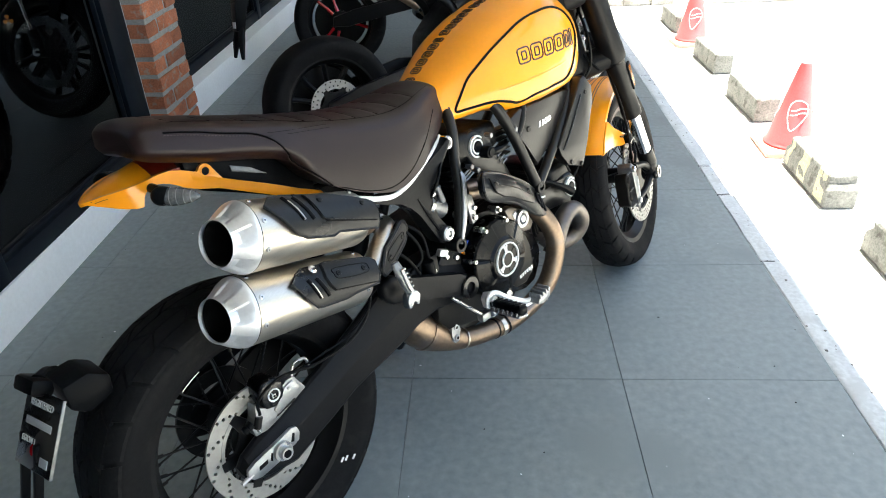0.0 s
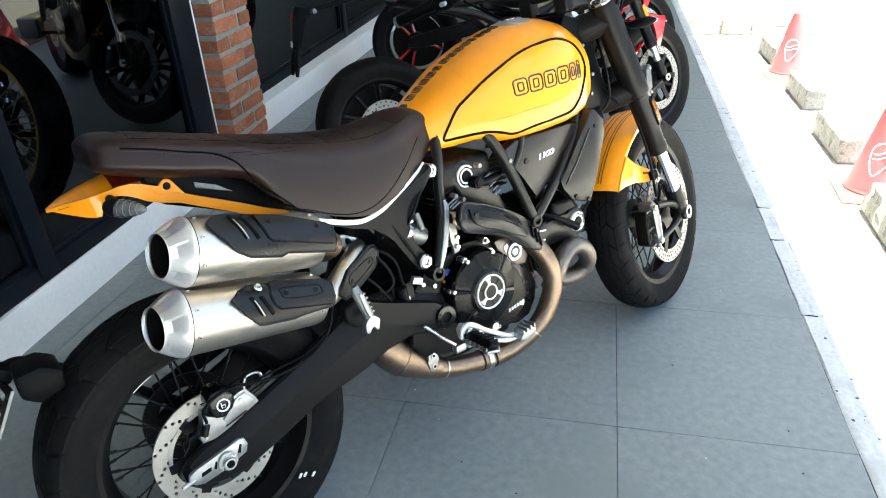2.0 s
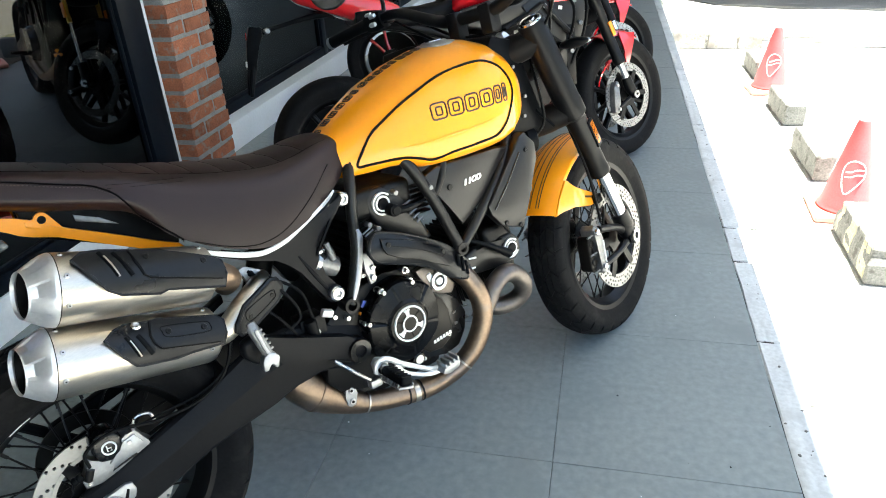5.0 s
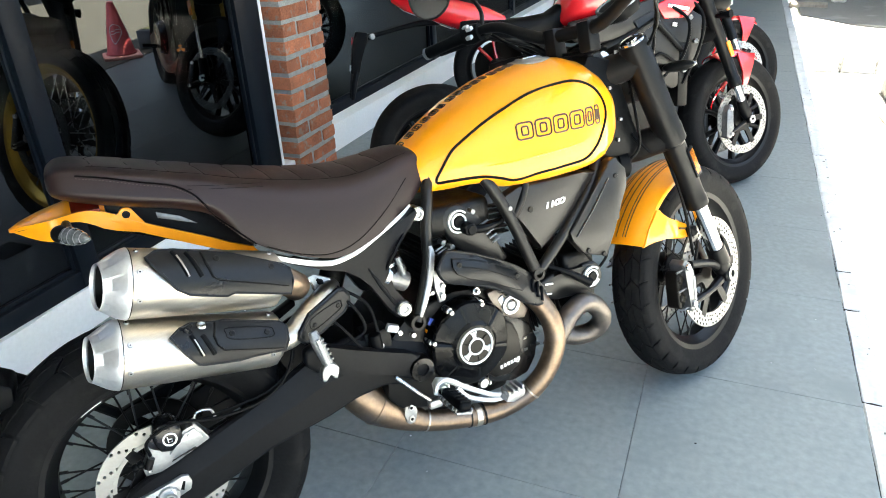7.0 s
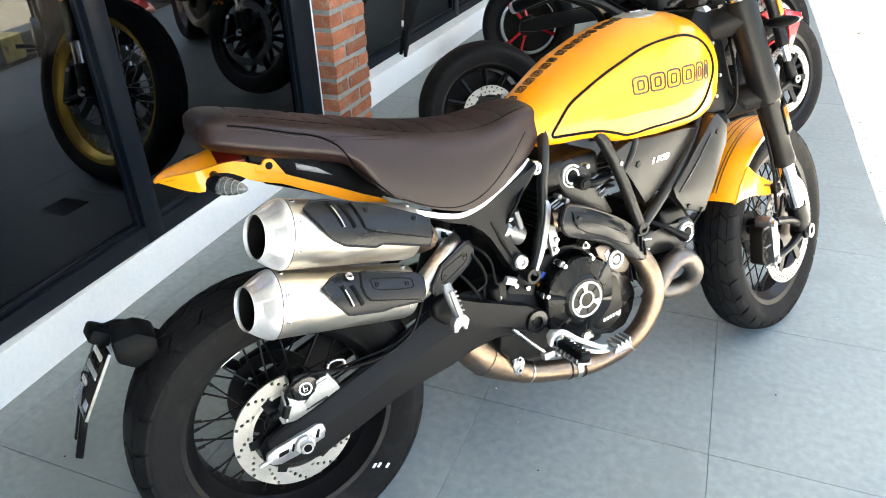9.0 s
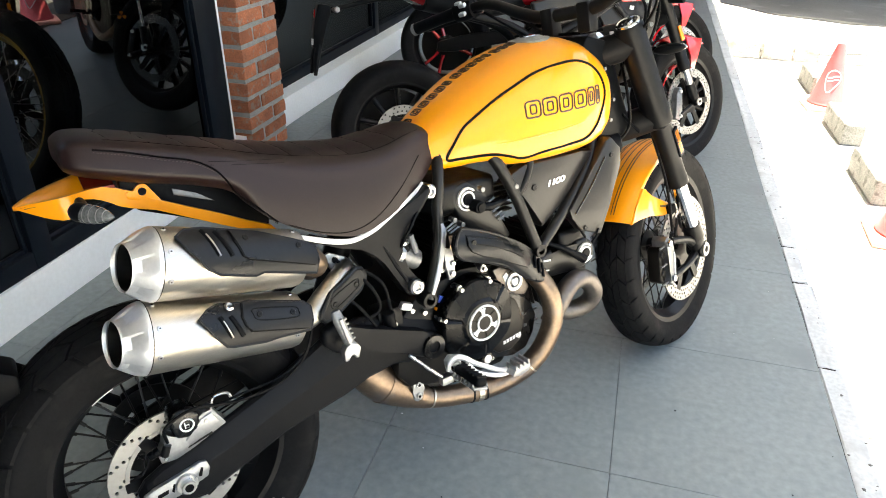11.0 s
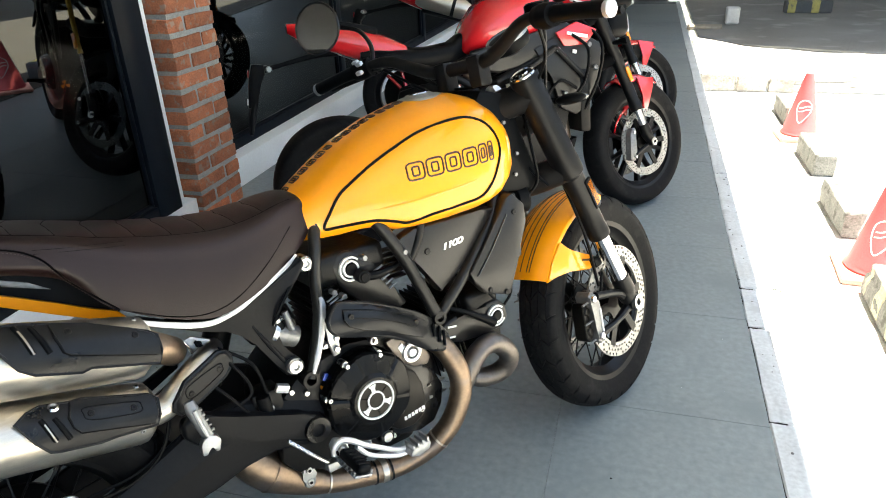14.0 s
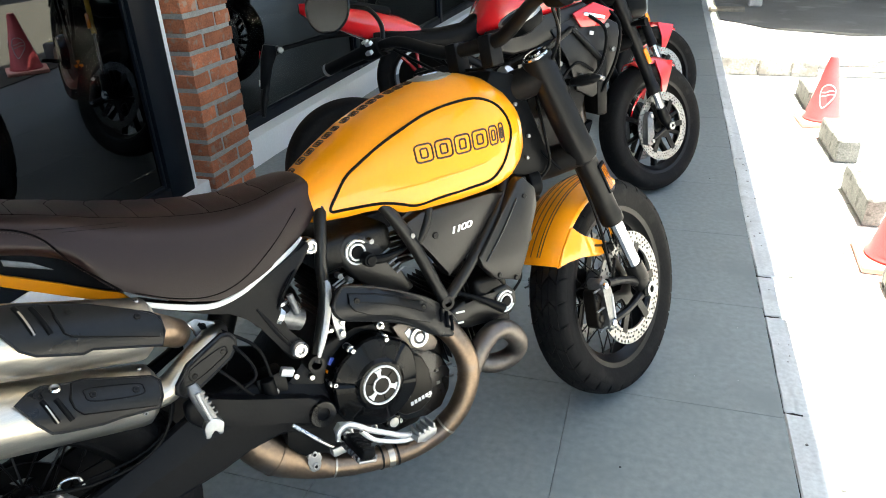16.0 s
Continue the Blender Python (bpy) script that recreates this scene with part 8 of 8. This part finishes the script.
    for d in (0.66, 0.45):
        part("yoke", tube(B(), [Vector((0, -0.105, 0)) + fdir * d, Vector((-0.04, 0, -0.02)) + fdir * d, Vector((0, 0.105, 0)) + fdir * d], [0.034, 0.038, 0.034], 12, 4), M_BLACKM, bk, "black yoke", fm)
    hl = part("headlight", box(B(), -0.20, -0.06, -0.10, 0.10, 0.50, 0.64, 0.04, 4), M_BLACKP, bk, "black headlight shell", fm)
    # showroom bikes get a black lens, so it mirrors no bright driveway
    part("headlight_lens", box(B(), -0.066, -0.052, -0.08, 0.08, 0.52, 0.60, 0.006), M_BLACKP if cal_mat else M_LENS, hl, "clear headlight lens")
    part("air_scoop", prism(B(), [(0.96, 0.86), (1.06, 0.90), (1.16, 0.86), (1.10, 0.80), (1.0, 0.80)], -0.175, -0.155, 0.006), body_mat, bk, "side scoop of the tank")
    part("scoop_strip", box(B(), -0.05, 0.05, -0.006, 0.006, -0.007, 0.007, 0.003), M_CAP, bk, "pale strip by the fork", pose(1.06, -0.175, 0.845, 0, 12, 0))
    stand = part("side_stand", tube(B(), [(0.60, 0.13, 0.26), (0.62, 0.20, 0.12), (0.63, 0.255, 0.045)], [0.013, 0.011, 0.013], 10, 3), M_BLACKM, bk, "black side stand")
    part("stand_foot", box(B(), -0.022, 0.022, -0.030, 0.034, -0.004, 0.004, 0.003), M_BLACKM, stand, "flat foot of the stand", pose(0.632, 0.262, 0.036, -20, 0, 0))
    for s in (-1, 1):
        peg = part("foot_peg", tube(B(), [(0.50, s * 0.13, 0.335), (0.505, s * 0.18, 0.345), (0.51, s * 0.25, 0.350)], [0.012, 0.010, 0.011], 10, 3), M_BLACKM, bk, "black foot peg")
        part("foot_lever", tube(B(), [(0.53, s * 0.15, 0.355), (0.60, s * 0.165, 0.365), (0.66, s * 0.175, 0.36), (0.665, s * 0.215, 0.36)], 0.006, 8, 4), M_BLACKM, peg, "black foot lever")
    return bk


def standing(front_xy, heading, lean=-8.0, z=0.0, wb=1.45, r=0.30):
    """The pose that puts the front axle over that place."""
    c, s = math.cos(radians(heading)), math.sin(radians(heading))
    sh = math.sin(radians(-lean)) * r
    return pose(front_xy[0] - wb * c + s * sh, front_xy[1] - wb * s - c * sh, z, lean, 0, heading)


sport_bike(standing((0.953, 4.20), 33.5, -9, r=0.308), M_RED, True, 17, "red naked motorcycle with black wheels, parked on its stand", "parked motorcycles", M_BLACKM, R=(0.300, 0.308))
sport_bike(standing((0.93, 5.30), 10), M_RED, True, 28, "red motorcycle with red wheel blades, parked behind another", "parked motorcycles", M_BLACKM, True, rear_disc=False)
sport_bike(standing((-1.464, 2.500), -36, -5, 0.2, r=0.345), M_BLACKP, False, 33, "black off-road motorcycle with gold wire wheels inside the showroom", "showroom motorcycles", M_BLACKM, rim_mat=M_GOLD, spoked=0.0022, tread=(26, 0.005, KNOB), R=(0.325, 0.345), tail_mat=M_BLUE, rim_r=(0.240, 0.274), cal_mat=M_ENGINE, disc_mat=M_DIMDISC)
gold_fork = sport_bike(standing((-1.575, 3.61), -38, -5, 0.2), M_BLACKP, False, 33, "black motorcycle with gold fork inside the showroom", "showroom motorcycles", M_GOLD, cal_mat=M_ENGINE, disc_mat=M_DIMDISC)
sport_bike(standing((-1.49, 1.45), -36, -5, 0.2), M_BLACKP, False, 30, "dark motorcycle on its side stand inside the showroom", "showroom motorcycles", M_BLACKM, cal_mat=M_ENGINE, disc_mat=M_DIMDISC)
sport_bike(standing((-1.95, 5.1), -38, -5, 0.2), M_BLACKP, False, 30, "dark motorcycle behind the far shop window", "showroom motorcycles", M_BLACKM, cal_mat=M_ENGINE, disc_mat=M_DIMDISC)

lobes = B()
for a in (90, 210, 330):
    prism(lobes, [(0.003 * math.cos(radians(a - 40)), 0.003 * math.sin(radians(a - 40))), (0.019 * math.cos(radians(a - 28)), 0.019 * math.sin(radians(a - 28))), (0.021 * math.cos(radians(a)), 0.021 * math.sin(radians(a))), (0.019 * math.cos(radians(a + 28)), 0.019 * math.sin(radians(a + 28))), (0.003 * math.cos(radians(a + 40)), 0.003 * math.sin(radians(a + 40)))], -0.003, 0.003)
part("fork_mark", lobes, M_AMBER, gold_fork, "orange three-lobed mark", gold_fork.matrix_basis.inverted() @ pose(-1.615, 3.405, 0.70, 0, 0, 42))

# ---- showroom details ----
grate = thing("floor_grate", pose(-1.507, 2.18, 0.2), "dark metal floor grate in the showroom tiles", "grate")
part("grate_frame", box(B(), -0.06, 0.06, -0.06, 0.06, 0.0005, 0.004, 0.001), M_ENGINE, grate)
for k in range(9):
    part("grate_bar", box(B(), -0.053 + 0.0123 * k, -0.047 + 0.0123 * k, -0.052, 0.052, 0.004, 0.0065, 0.0008), M_BLACKM, grate)

# ---- dust and flecks on the floor ----
def flecks(name, n, seed, x0, x1, y0, y1, z, size, material, label):
    """Loose specks of paint and grit strewn over the ground."""
    rng = random.Random(seed)
    bm = B()
    for _ in range(n):
        x, y = rng.uniform(x0, x1), rng.uniform(y0, y1)
        k, r = rng.randint(4, 6), size * rng.uniform(0.4, 1.3)
        pts = [(x + r * rng.uniform(0.5, 1) * math.cos(6.283 * i / k), y + r * rng.uniform(0.5, 1) * math.sin(6.283 * i / k)) for i in range(k)]
        skin(bm, [[bm.verts.new((a, b, z)) for a, b in pts], [bm.verts.new((x + (a - x) * 0.7, y + (b - y) * 0.7, z + r * 0.25)) for a, b in pts]])
    tagged(part(name, bm, material), label, "debris", kind="stuff")


flecks("paint_flecks", 70, 3, -0.95, 1.40, 0.0, 4.6, 0.0, 0.0035, M_WHITE, "pale flecks of paint on the floor tiles")
flecks("grit", 90, 4, -0.95, 1.46, 0.0, 6.5, 0.0, 0.003, M_RUBBER, "dark grit on the floor tiles")
flecks("kerb_specks", 60, 9, 1.405, 1.468, 0.6, 6.5, -0.002, 0.006, M_BLOCK, "grey specks of dirt on the kerb")
flecks("rubble", 160, 5, 1.48, 2.6, 0.5, 7.3, DRIVE, 0.006, M_BLOCK, "small stones along the driveway edge")

# ---- floor tiles ----
TILE_ME = {}


def lay(x, y, z, owner, material):
    """One tile, its top at z."""
    m = pose(x, y, z - 0.010)
    if material.name not in TILE_ME:
        h = TILE / 2 - 0.0006
        TILE_ME[material.name] = part("tile", box(B(), -h, h, -h, h, -0.010, 0.010, 0.0012, 1), material, owner, m=m)
    else:
        again(TILE_ME[material.name], "tile", m, owner)


for j in range(-7, 18):
    y = TY + TILE * (j + 0.5)
    for i in range(5):
        lay(TX - TILE * (i + 0.5), y, 0.0, floor, M_TILE)
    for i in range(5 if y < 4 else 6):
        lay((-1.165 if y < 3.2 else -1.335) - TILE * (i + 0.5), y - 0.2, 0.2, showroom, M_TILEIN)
